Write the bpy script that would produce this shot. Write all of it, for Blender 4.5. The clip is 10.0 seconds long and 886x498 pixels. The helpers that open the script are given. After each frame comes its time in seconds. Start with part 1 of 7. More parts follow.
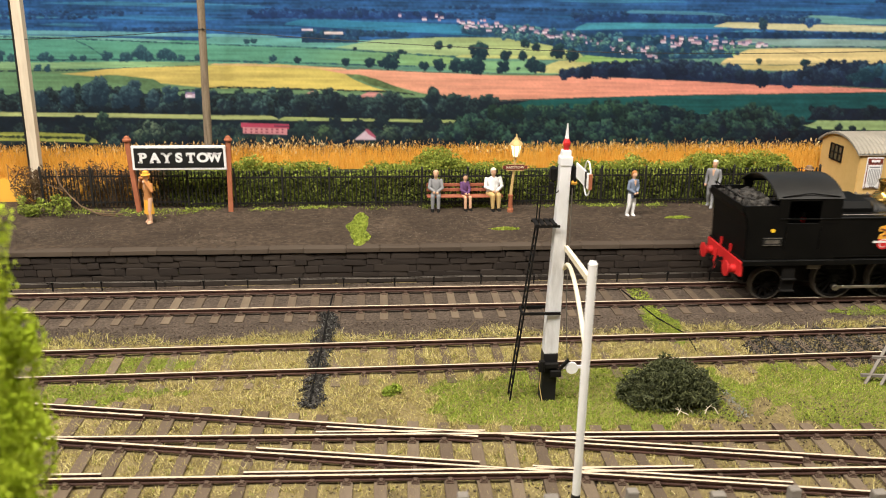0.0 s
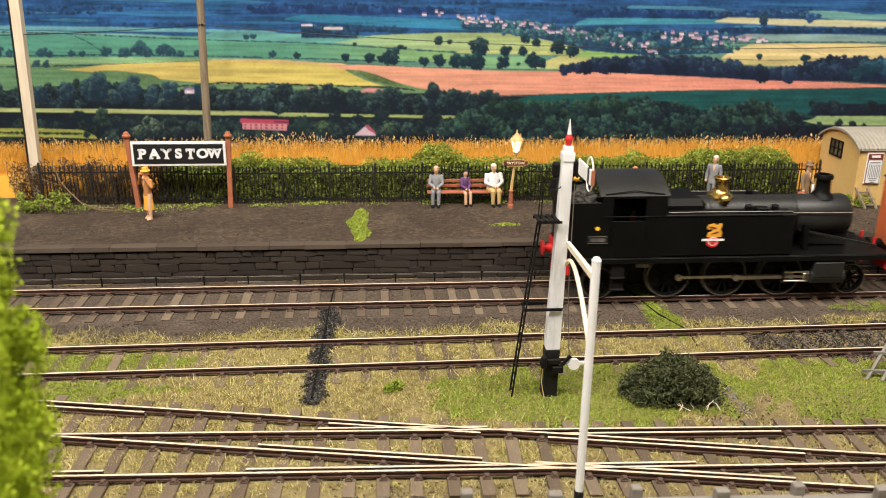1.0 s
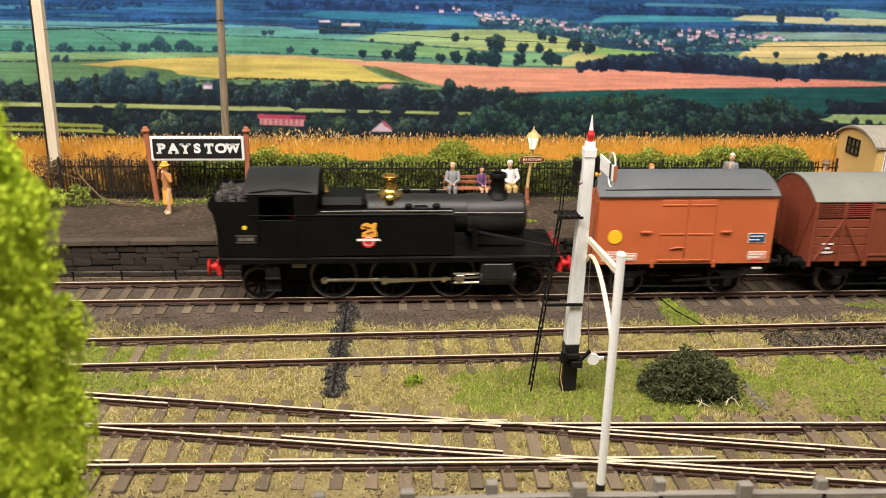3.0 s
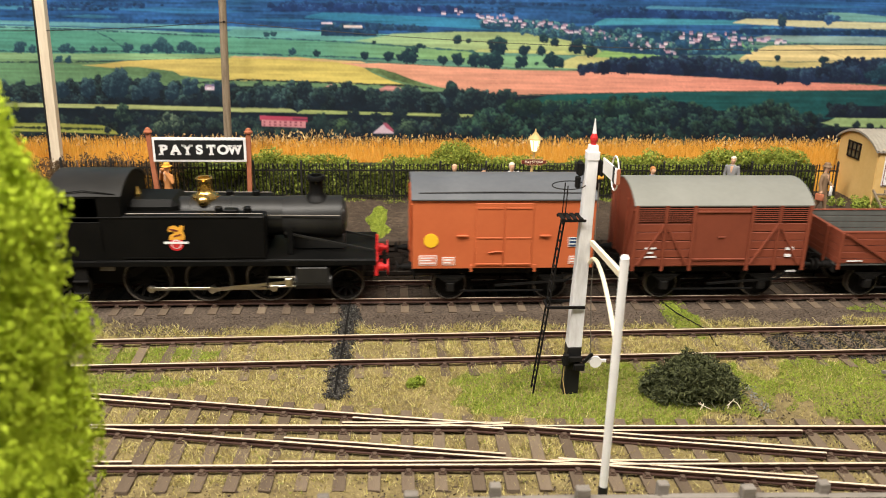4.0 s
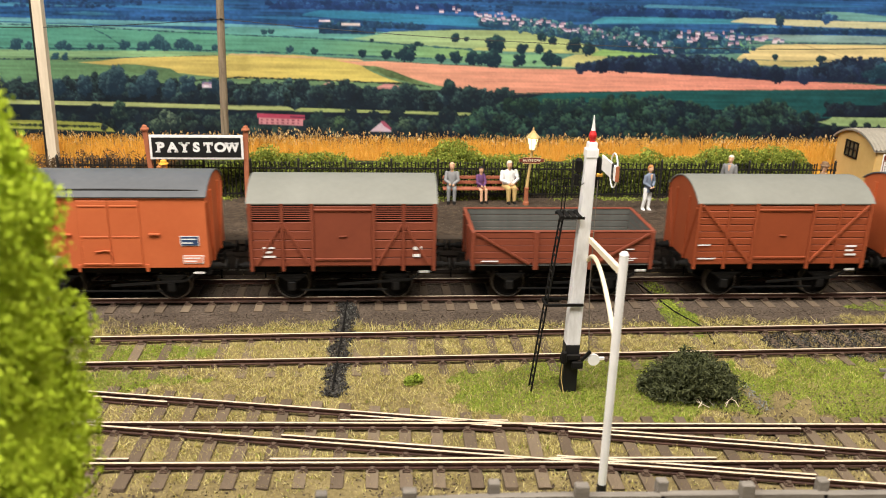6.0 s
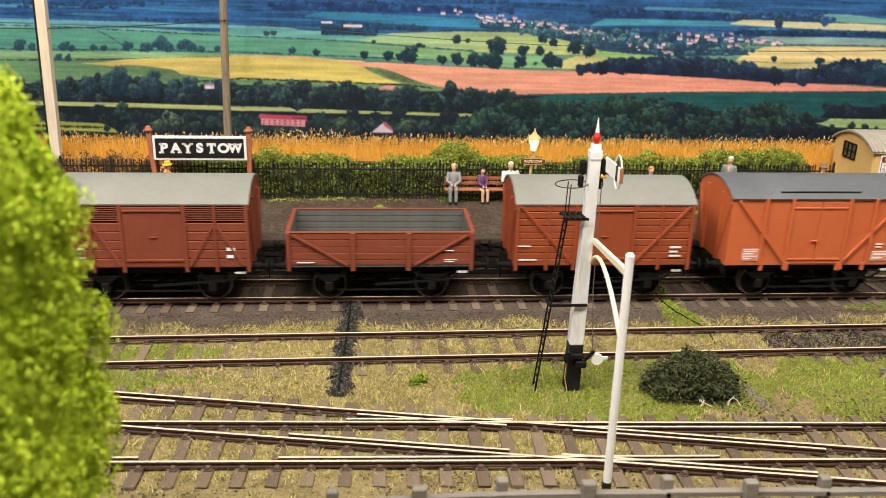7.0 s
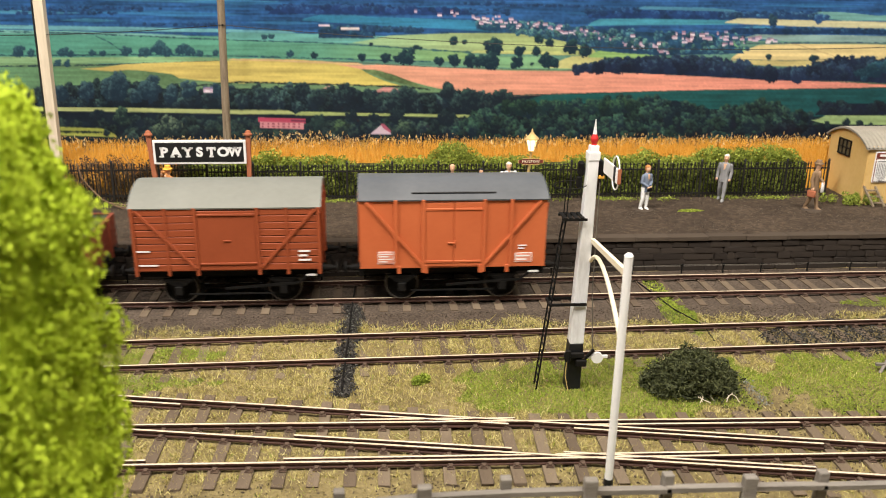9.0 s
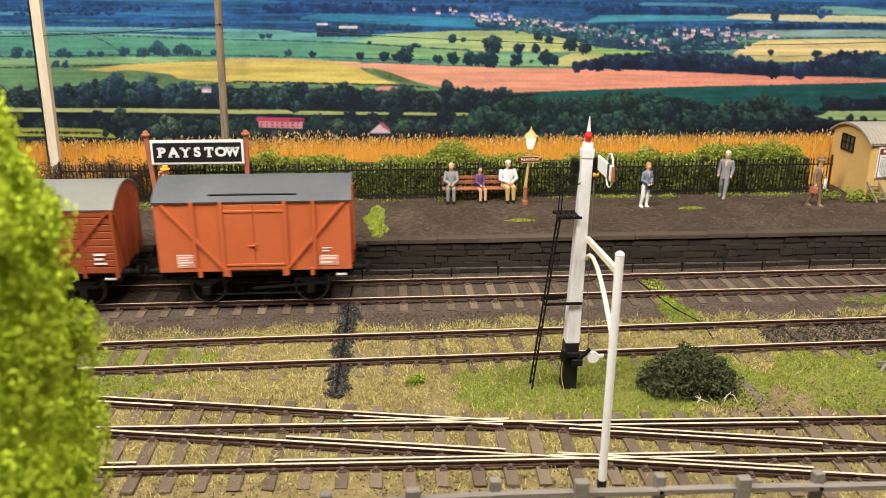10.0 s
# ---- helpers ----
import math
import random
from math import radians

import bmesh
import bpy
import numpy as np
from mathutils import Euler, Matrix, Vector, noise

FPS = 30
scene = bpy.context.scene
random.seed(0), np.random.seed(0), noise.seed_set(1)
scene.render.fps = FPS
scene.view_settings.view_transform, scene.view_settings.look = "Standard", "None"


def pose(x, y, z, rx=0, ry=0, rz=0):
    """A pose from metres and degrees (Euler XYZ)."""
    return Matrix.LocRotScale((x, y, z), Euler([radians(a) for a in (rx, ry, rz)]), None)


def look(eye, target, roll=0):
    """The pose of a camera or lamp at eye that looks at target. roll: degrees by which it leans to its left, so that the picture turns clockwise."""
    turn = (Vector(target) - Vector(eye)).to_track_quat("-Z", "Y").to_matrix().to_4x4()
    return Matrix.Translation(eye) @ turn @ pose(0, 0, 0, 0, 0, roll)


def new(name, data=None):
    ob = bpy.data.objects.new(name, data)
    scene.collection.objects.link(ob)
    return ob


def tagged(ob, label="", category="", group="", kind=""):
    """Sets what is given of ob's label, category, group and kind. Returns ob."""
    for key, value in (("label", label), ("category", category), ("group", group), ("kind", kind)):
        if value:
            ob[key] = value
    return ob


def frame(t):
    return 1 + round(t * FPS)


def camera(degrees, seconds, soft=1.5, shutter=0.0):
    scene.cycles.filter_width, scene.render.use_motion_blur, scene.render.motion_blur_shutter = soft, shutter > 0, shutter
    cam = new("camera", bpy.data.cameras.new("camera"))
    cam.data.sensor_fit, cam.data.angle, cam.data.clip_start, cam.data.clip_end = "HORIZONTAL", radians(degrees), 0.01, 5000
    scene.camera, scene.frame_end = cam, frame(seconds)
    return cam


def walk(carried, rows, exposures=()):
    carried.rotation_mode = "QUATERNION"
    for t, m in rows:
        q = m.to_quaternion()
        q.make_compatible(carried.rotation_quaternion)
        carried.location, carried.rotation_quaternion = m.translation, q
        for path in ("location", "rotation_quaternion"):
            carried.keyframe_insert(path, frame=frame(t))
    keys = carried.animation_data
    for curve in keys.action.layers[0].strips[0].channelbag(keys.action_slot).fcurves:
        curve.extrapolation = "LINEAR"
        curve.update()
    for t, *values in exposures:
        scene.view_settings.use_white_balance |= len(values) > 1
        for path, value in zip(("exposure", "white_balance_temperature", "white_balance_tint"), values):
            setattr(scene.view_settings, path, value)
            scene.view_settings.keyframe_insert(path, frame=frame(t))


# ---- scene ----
cam = camera(56.1, 10.0, soft=0.9, shutter=0.45)
cam.data.dof.use_dof = True
cam.data.dof.focus_distance = 0.50
cam.data.dof.aperture_fstop = 17.0
PATH = [
    (0, (-0.043, -0.519, 0.215), (0.111, 1.37, -0.424), 0.7),
    (0.5, (-0.044, -0.517, 0.214), (0.112, 1.37, -0.428), 0.7),
    (1, (-0.045, -0.518, 0.215), (0.114, 1.367, -0.434), 0.7),
    (1.5, (-0.044, -0.519, 0.214), (0.112, 1.366, -0.435), 0.7),
    (2, (-0.047, -0.519, 0.214), (0.102, 1.365, -0.44), 0.7),
    (2.5, (-0.05, -0.52, 0.214), (0.093, 1.365, -0.441), 0.8),
    (4, (-0.054, -0.521, 0.215), (0.088, 1.364, -0.436), 1.1),
    (4.5, (-0.054, -0.521, 0.214), (0.091, 1.365, -0.436), 1.3),
    (5, (-0.052, -0.52, 0.214), (0.092, 1.366, -0.437), 1.3),
    (5.5, (-0.053, -0.52, 0.213), (0.094, 1.365, -0.438), 1.3),
    (7, (-0.06, -0.524, 0.215), (0.1, 1.36, -0.436), 1.4),
    (7.5, (-0.063, -0.527, 0.216), (0.103, 1.357, -0.437), 1.5),
    (8, (-0.065, -0.529, 0.217), (0.103, 1.354, -0.435), 1.4),
    (8.5, (-0.065, -0.529, 0.217), (0.103, 1.354, -0.435), 1.2),
    (9, (-0.062, -0.528, 0.218), (0.104, 1.355, -0.436), 0.8),
    (9.5, (-0.059, -0.526, 0.217), (0.1, 1.356, -0.441), 0.5),
    (10, (-0.054, -0.525, 0.217), (0.092, 1.359, -0.44), 0.3),
]
walk(cam, [(t, look(eye, target, roll)) for t, eye, target, roll in PATH])

S = 0.001  # all shapes below are written in millimetres

# ---- world and light ----
world = bpy.data.worlds.new("room_air")
scene.world = world
world.use_nodes = True
world.node_tree.nodes["Background"].inputs[0].default_value = (1.0, 0.93, 0.84, 1)
world.node_tree.nodes["Background"].inputs[1].default_value = 0.45


def area_lamp(name, eye, target, size_x, size_y, watts, colour):
    data = bpy.data.lights.new(name, "AREA")
    data.shape, data.size, data.size_y, data.energy, data.color = "RECTANGLE", size_x, size_y, watts, colour
    ob = new(name, data)
    ob.matrix_world = look(eye, target)
    return ob


area_lamp("ceiling_light", (0.15, -0.55, 1.35), (0.05, 0.0, 0.0), 1.6, 0.5, 46.0, (1.0, 0.93, 0.83))
area_lamp("ceiling_light", (-0.95, -0.55, 1.2), (-0.2, 0.15, 0.08), 0.5, 0.5, 22.0, (1.0, 0.93, 0.85))


# ---- materials ----
def material(name, colours, scale=40.0, rough=0.8, metal=0.0, bump=0.0, bump_scale=None, fine=0.0, random_by="", spec=0.3, stretch=None, share_random=0.6):
    """Noise-mixed colour at two scales; colours is two or three shades."""
    m = bpy.data.materials.new(name)
    m.use_nodes = True
    nt = m.node_tree
    n, l = nt.nodes, nt.links
    b = n["Principled BSDF"]
    b.inputs["Roughness"].default_value = rough
    b.inputs["Metallic"].default_value = metal
    b.inputs["Specular IOR Level"].default_value = spec
    co = n.new("ShaderNodeTexCoord")
    src = co.outputs["Object"]
    if stretch:
        mp = n.new("ShaderNodeMapping")
        mp.inputs["Scale"].default_value = stretch
        l.new(src, mp.inputs[0])
        src = mp.outputs[0]
    nz = n.new("ShaderNodeTexNoise")
    nz.inputs["Scale"].default_value = scale
    nz.inputs["Detail"].default_value = 6.0
    nz.inputs["Roughness"].default_value = 0.65
    l.new(src, nz.inputs["Vector"])
    fac = nz.outputs[0]
    if fine:
        nf = n.new("ShaderNodeTexNoise")
        nf.inputs["Scale"].default_value = scale * 12
        nf.inputs["Detail"].default_value = 2.0
        l.new(src, nf.inputs["Vector"])
        mx = n.new("ShaderNodeMix")
        mx.inputs[0].default_value = fine
        l.new(fac, mx.inputs[2])
        l.new(nf.outputs[0], mx.inputs[3])
        fac = mx.outputs[0]
    if random_by:
        if random_by == "island":
            g = n.new("ShaderNodeNewGeometry")
            r = g.outputs["Random Per Island"]
        else:
            g = n.new("ShaderNodeObjectInfo")
            r = g.outputs["Random"]
        mx = n.new("ShaderNodeMix")
        mx.inputs[0].default_value = share_random
        l.new(fac, mx.inputs[2])
        l.new(r, mx.inputs[3])
        fac = mx.outputs[0]
    ramp = n.new("ShaderNodeValToRGB")
    lo, hi = (0.1, 0.9) if random_by else (0.32, 0.68)
    els = ramp.color_ramp.elements
    els[0].position, els[1].position = lo, hi
    els[0].color, els[1].color = (*colours[0], 1), (*colours[-1], 1)
    for k, c in enumerate(colours[1:-1]):
        e = els.new(lo + (hi - lo) * (k + 1) / (len(colours) - 1))
        e.color = (*c, 1)
    l.new(fac, ramp.inputs[0])
    l.new(ramp.outputs[0], b.inputs["Base Color"])
    if bump:
        nb = n.new("ShaderNodeTexNoise")
        nb.inputs["Scale"].default_value = bump_scale or scale * 5
        nb.inputs["Detail"].default_value = 4.0
        l.new(src, nb.inputs["Vector"])
        bp = n.new("ShaderNodeBump")
        bp.inputs["Strength"].default_value = bump
        bp.inputs["Distance"].default_value = 0.0006
        l.new(nb.outputs[0], bp.inputs["Height"])
        l.new(bp.outputs[0], b.inputs["Normal"])
    return m


MAT = dict(
    grit=material("grit", [(0.03, 0.024, 0.018), (0.085, 0.068, 0.052), (0.24, 0.20, 0.16)], 300, 0.9, random_by="island"),
    earth=material("earth", [(0.075, 0.053, 0.025), (0.158, 0.122, 0.053), (0.25, 0.198, 0.090)], 60, 0.95, bump=0.8, bump_scale=600, fine=0.4),
    ballast=material("ballast", [(0.036, 0.026, 0.019), (0.072, 0.053, 0.039), (0.135, 0.103, 0.077)], 50, 0.95, bump=1.0, bump_scale=900, fine=0.6),
    platform=material("platform_cinders", [(0.026, 0.0168, 0.0105), (0.050, 0.034, 0.022), (0.098, 0.069, 0.046)], 25, 0.92, bump=1.0, bump_scale=1100, fine=0.55),
    stone=material("dark_stone", [(0.012, 0.0085, 0.0065), (0.024, 0.0175, 0.0135), (0.044, 0.033, 0.025)], 120, 0.8, bump=1.0, bump_scale=500, random_by="object", fine=0.3, share_random=0.35),
    coping=material("coping_stone", [(0.036, 0.026, 0.018), (0.068, 0.050, 0.036), (0.115, 0.088, 0.064)], 80, 0.85, bump=0.8, bump_scale=600, random_by="object", fine=0.4, share_random=0.2),
    mortar=material("mortar", [(0.010, 0.008, 0.006), (0.020, 0.015, 0.012)], 100, 0.95),
    sleeper=material("sleeper_wood", [(0.062, 0.044, 0.030), (0.122, 0.089, 0.060), (0.205, 0.158, 0.108)], 100, 0.85, bump=0.6, bump_scale=500, random_by="object", fine=0.4, stretch=(6, 1, 3), share_random=0.4),
    chair=material("rusty_iron", [(0.055, 0.034, 0.024), (0.115, 0.075, 0.053)], 200, 0.8),
    rust=material("rusty_rail", [(0.038, 0.018, 0.0135), (0.085, 0.041, 0.029)], 120, 0.75),
    # worn steel; the pale cream base also paints in the reflected ceiling light
    railtop=material("worn_railhead_shine", [(0.54, 0.43, 0.30), (0.74, 0.62, 0.46)], 80, 0.45, metal=0.15, stretch=(0.3, 6, 1)),
    coal=material("coal", [(0.010, 0.009, 0.008), (0.030, 0.027, 0.024), (0.080, 0.072, 0.062)], 400, 0.65, bump=0.8, bump_scale=900, random_by="island"),
    straw=material("straw_grass", [(0.15, 0.115, 0.028), (0.42, 0.35, 0.10), (0.74, 0.66, 0.31)], 14, 0.8, random_by="island", share_random=0.7),
    green=material("green_grass", [(0.092, 0.128, 0.012), (0.20, 0.265, 0.026), (0.36, 0.41, 0.060)], 14, 0.8, random_by="island", share_random=0.6),
    moss=material("moss", [(0.10, 0.15, 0.02), (0.26, 0.32, 0.04), (0.38, 0.42, 0.07)], 60, 0.9, random_by="island"),
    hedge=material("hedge_leaves", [(0.062, 0.084, 0.011), (0.20, 0.25, 0.032), (0.42, 0.48, 0.080)], 22, 0.75, random_by="island"),
    bramble=material("bramble_leaves", [(0.035, 0.022, 0.012), (0.11, 0.062, 0.030), (0.17, 0.12, 0.05)], 30, 0.8, random_by="island"),
    bush=material("bush_leaves", [(0.014, 0.017, 0.006), (0.048, 0.056, 0.019), (0.12, 0.13, 0.052)], 40, 0.7, random_by="island"),
    tree=material("foam_leaves", [(0.30, 0.40, 0.013), (0.40, 0.51, 0.024), (0.50, 0.61, 0.050)], 25, 0.8, random_by="island"),
    # near-black filler colour: the shade deep among hedge and bush leaves
    core=material("foliage_shade_core", [(0.015, 0.022, 0.006), (0.04, 0.05, 0.012)], 60, 0.9),
    tree_core=material("tree_core", [(0.24, 0.33, 0.012), (0.36, 0.46, 0.022)], 60, 0.9),
    wheat=material("ripe_wheat", [(0.58, 0.27, 0.025), (0.74, 0.39, 0.05), (0.82, 0.52, 0.13)], 12, 0.8, random_by="island"),
    wheatear=material("wheat_ears", [(0.30, 0.14, 0.03), (0.62, 0.40, 0.14), (0.80, 0.62, 0.32)], 30, 0.8, random_by="island"),
    twig=material("twigs", [(0.10, 0.06, 0.035), (0.28, 0.19, 0.11)], 100, 0.85, random_by="island"),
    ironfence=material("black_iron", [(0.012, 0.011, 0.010), (0.024, 0.022, 0.020)], 150, 0.55),
    black=material("loco_black", [(0.0022, 0.0022, 0.0022), (0.0044, 0.0042, 0.0038)], 60, 0.5, spec=0.12, bump=0.05),
    blackgrey=material("smokebox_black", [(0.011, 0.011, 0.0105), (0.019, 0.0185, 0.0175)], 50, 0.42, spec=0.35),
    chassis=material("dirty_black", [(0.0026, 0.0024, 0.0022), (0.0085, 0.0072, 0.006)], 150, 0.75, spec=0.2),
    wheelrim=material("wheel_steel", [(0.10, 0.088, 0.074), (0.19, 0.17, 0.145)], 150, 0.45, metal=0.3),
    steel=material("bright_steel", [(0.60, 0.56, 0.50), (0.74, 0.70, 0.64)], 150, 0.28, metal=1.0),
    brass=material("polished_brass", [(0.72, 0.46, 0.12), (0.86, 0.60, 0.20)], 100, 0.26, metal=1.0),
    red=material("red_paint", [(0.50, 0.016, 0.018), (0.62, 0.028, 0.026)], 80, 0.5),
    orange=material("bauxite_orange", [(0.46, 0.105, 0.036), (0.53, 0.133, 0.047)], 30, 0.55, bump=0.06, fine=0.2),
    bauxite=material("bauxite_brown", [(0.17, 0.040, 0.020), (0.225, 0.055, 0.027)], 30, 0.62, bump=0.06, fine=0.2),
    bauxite_mid=material("bauxite_red_brown", [(0.24, 0.050, 0.017), (0.30, 0.066, 0.023)], 30, 0.6, bump=0.06, fine=0.2),
    roofgrey=material("roof_grey", [(0.082, 0.088, 0.098), (0.120, 0.126, 0.136)], 25, 0.42, fine=0.2),
    rooflight=material("roof_light_grey", [(0.165, 0.168, 0.148), (0.21, 0.213, 0.19)], 25, 0.6, fine=0.2),
    wagongrey=material("wagon_inside_grey", [(0.085, 0.085, 0.078), (0.125, 0.125, 0.115)], 60, 0.8, bump=0.2),
    white=material("white_paint", [(0.72, 0.71, 0.70), (0.84, 0.83, 0.82)], 60, 0.55, bump=0.15),
    weathered=material("weathered_white_paint", [(0.50, 0.49, 0.48), (0.74, 0.74, 0.75), (0.82, 0.82, 0.83)], 70, 0.6, bump=0.4, stretch=(1, 1, 0.25)),
    cream=material("cream_paint", [(0.78, 0.68, 0.50), (0.85, 0.77, 0.60)], 60, 0.6),
    yellow=material("yellow_paint", [(0.85, 0.50, 0.02), (0.90, 0.56, 0.03)], 60, 0.6),
    blue=material("dark_blue_paint", [(0.02, 0.045, 0.11), (0.03, 0.06, 0.14)], 60, 0.6),
    pink=material("faded_red_paint", [(0.60, 0.22, 0.15), (0.70, 0.30, 0.2)], 60, 0.6),
    crestgold=material("crest_gold", [(0.66, 0.30, 0.03), (0.78, 0.40, 0.05)], 80, 0.6),
    signblack=material("sign_black", [(0.008, 0.008, 0.009), (0.014, 0.014, 0.014)], 60, 0.5),
    terracotta=material("terracotta_paint", [(0.30, 0.095, 0.045), (0.40, 0.14, 0.07)], 90, 0.7, bump=0.2),
    stonepaint=material("light_stone_paint", [(0.50, 0.34, 0.13), (0.60, 0.43, 0.19)], 60, 0.6),
    maroon=material("maroon_board", [(0.13, 0.025, 0.018), (0.18, 0.04, 0.028)], 60, 0.5),
    hutyellow=material("hut_stone_paint", [(0.56, 0.36, 0.12), (0.66, 0.45, 0.18)], 30, 0.75, bump=0.2, fine=0.2),
    hutroof=material("corrugated_roof", [(0.22, 0.20, 0.165), (0.33, 0.30, 0.25)], 50, 0.7, fine=0.3),
    bench=material("bench_brown", [(0.28, 0.085, 0.045), (0.37, 0.125, 0.07)], 80, 0.65, fine=0.3),
    pole=material("weathered_pole", [(0.10, 0.075, 0.05), (0.22, 0.17, 0.115), (0.30, 0.24, 0.17)], 90, 0.9, bump=0.5, stretch=(6, 6, 0.5), fine=0.3),
    palepole=material("pale_pole", [(0.55, 0.46, 0.34), (0.70, 0.60, 0.46)], 60, 0.8, stretch=(4, 4, 0.5)),
    greywood=material("grey_fence_wood", [(0.13, 0.115, 0.10), (0.24, 0.215, 0.185)], 60, 0.85, bump=0.4, stretch=(0.5, 4, 4), fine=0.3),
    glassdark=material("window_dark", [(0.05, 0.05, 0.035), (0.11, 0.105, 0.07)], 60, 0.12, spec=0.6),
    skin=material("figure_flesh", [(0.62, 0.36, 0.22), (0.70, 0.43, 0.28)], 100, 0.7),
    amber=material("figure_amber", [(0.80, 0.36, 0.04), (0.86, 0.46, 0.07)], 100, 0.7),
    rustcoat=material("figure_rust", [(0.42, 0.17, 0.05), (0.52, 0.23, 0.08)], 100, 0.8),
    greysuit=material("figure_grey", [(0.20, 0.20, 0.205), (0.27, 0.27, 0.275)], 100, 0.8),
    brownsuit=material("figure_brown", [(0.19, 0.12, 0.07), (0.26, 0.17, 0.10)], 100, 0.8),
    purple=material("figure_purple", [(0.10, 0.04, 0.12), (0.15, 0.07, 0.17)], 100, 0.8),
    bluegrey=material("figure_blue", [(0.14, 0.17, 0.24), (0.19, 0.23, 0.30)], 100, 0.8),
    wallpaint=material("room_wall", [(0.42, 0.40, 0.37), (0.50, 0.475, 0.44)], 3, 0.9),
)
lampglass = bpy.data.materials.new("lamp_glass")
lampglass.use_nodes = True
lampglass.node_tree.nodes["Principled BSDF"].inputs["Base Color"].default_value = (0.9, 0.8, 0.55, 1)
lampglass.node_tree.nodes["Principled BSDF"].inputs["Emission Color"].default_value = (1.0, 0.86, 0.5, 1)
lampglass.node_tree.nodes["Principled BSDF"].inputs["Emission Strength"].default_value = 2.2
MAT["lampglass"] = lampglass


# ---- shape helpers (millimetres) ----
def obj(name, bm, mat, parent=None, at=(0, 0, 0), label="", smooth=False):
    """Turns a bmesh in millimetres into one mesh object."""
    me = bpy.data.meshes.new(name)
    bmesh.ops.recalc_face_normals(bm, faces=bm.faces)
    bm.to_mesh(me)
    bm.free()
    me.transform(Matrix.Scale(S, 4))
    for m in (mat if isinstance(mat, (list, tuple)) else [mat]):
        me.materials.append(MAT[m])
    if smooth:
        me.shade_smooth()
        me.set_sharp_from_angle(angle=radians(40))
    ob = new(name, me)
    ob.location = Vector(at) * S
    if parent:
        ob.parent = parent
    if label:
        ob["label"] = label
    return ob


def part(name, bm, mat, parent, label="", at=(0, 0, 0), smooth=False):
    return obj(name, bm, mat, parent, at, label, smooth)


def share(name, me, parent, at=(0, 0, 0), rz=0.0, sc=(1, 1, 1), rx=0.0, ry=0.0):
    """Another object on the same mesh."""
    ob = new(name, me)
    ob.parent = parent
    ob.location = Vector(at) * S
    ob.rotation_euler = (rx, ry, rz)
    ob.scale = sc
    return ob


def thing(name, at, label, category, group="", kind=""):
    ob = new(name)
    ob.empty_display_size = 0.01
    ob.location = Vector(at) * S
    return tagged(ob, label, category, group, kind)


def box(bm, c, s, bev=0.0, mi=0, rot=None):
    """A box, bevelled when bev is given."""
    t = bmesh.new()
    bmesh.ops.create_cube(t, size=1.0)
    bmesh.ops.scale(t, vec=s, verts=t.verts)
    if bev:
        bmesh.ops.bevel(t, geom=t.edges[:], offset=bev, segments=1, affect="EDGES")
    if rot:
        bmesh.ops.rotate(t, cent=(0, 0, 0), matrix=Euler([radians(a) for a in rot]).to_matrix(), verts=t.verts)
    bmesh.ops.translate(t, vec=c, verts=t.verts)
    return merge(bm, t, mi)


def merge(bm, t, mi=0):
    for f in t.faces:
        f.material_index = mi
    me = bpy.data.meshes.new("tmp")
    t.to_mesh(me)
    t.free()
    bm.from_mesh(me)
    bpy.data.meshes.remove(me)
    return bm


def rod(bm, a, b, r, r2=None, seg=8, mi=0, caps=True):
    """A round bar from a to b."""
    a, b = Vector(a), Vector(b)
    t = bmesh.new()
    bmesh.ops.create_cone(t, cap_ends=caps, segments=seg, radius1=r, radius2=r if r2 is None else r2, depth=(b - a).length)
    m = Matrix.Translation((a + b) / 2) @ (b - a).to_track_quat("Z", "Y").to_matrix().to_4x4()
    bmesh.ops.transform(t, matrix=m, verts=t.verts)
    return merge(bm, t, mi)


def bar(bm, a, b, w, h, mi=0):
    """A square bar from a to b."""
    a, b = Vector(a), Vector(b)
    t = bmesh.new()
    bmesh.ops.create_cube(t, size=1.0)
    bmesh.ops.scale(t, vec=(w, h, (b - a).length), verts=t.verts)
    m = Matrix.Translation((a + b) / 2) @ (b - a).to_track_quat("Z", "Y").to_matrix().to_4x4()
    bmesh.ops.transform(t, matrix=m, verts=t.verts)
    return merge(bm, t, mi)


def lathe(bm, prof, c=(0, 0, 0), seg=20, axis="z", mi=0, caps=True):
    """Spins (radius, height) pairs round an axis through c."""
    t = bmesh.new()
    rings = []
    for r, h in prof:
        ring = []
        for k in range(seg):
            a = 2 * math.pi * k / seg
            u, v = max(r, 0.01) * math.cos(a), max(r, 0.01) * math.sin(a)
            p = {"z": (u, v, h), "x": (h, u, v), "y": (u, h, v)}[axis]
            ring.append(t.verts.new(Vector(p) + Vector(c)))
        rings.append(ring)
    for p, q in zip(rings, rings[1:]):
        for k in range(seg):
            t.faces.new((p[k], p[(k + 1) % seg], q[(k + 1) % seg], q[k]))
    if caps:
        t.faces.new(rings[0])
        t.faces.new(rings[-1])
    return merge(bm, t, mi)


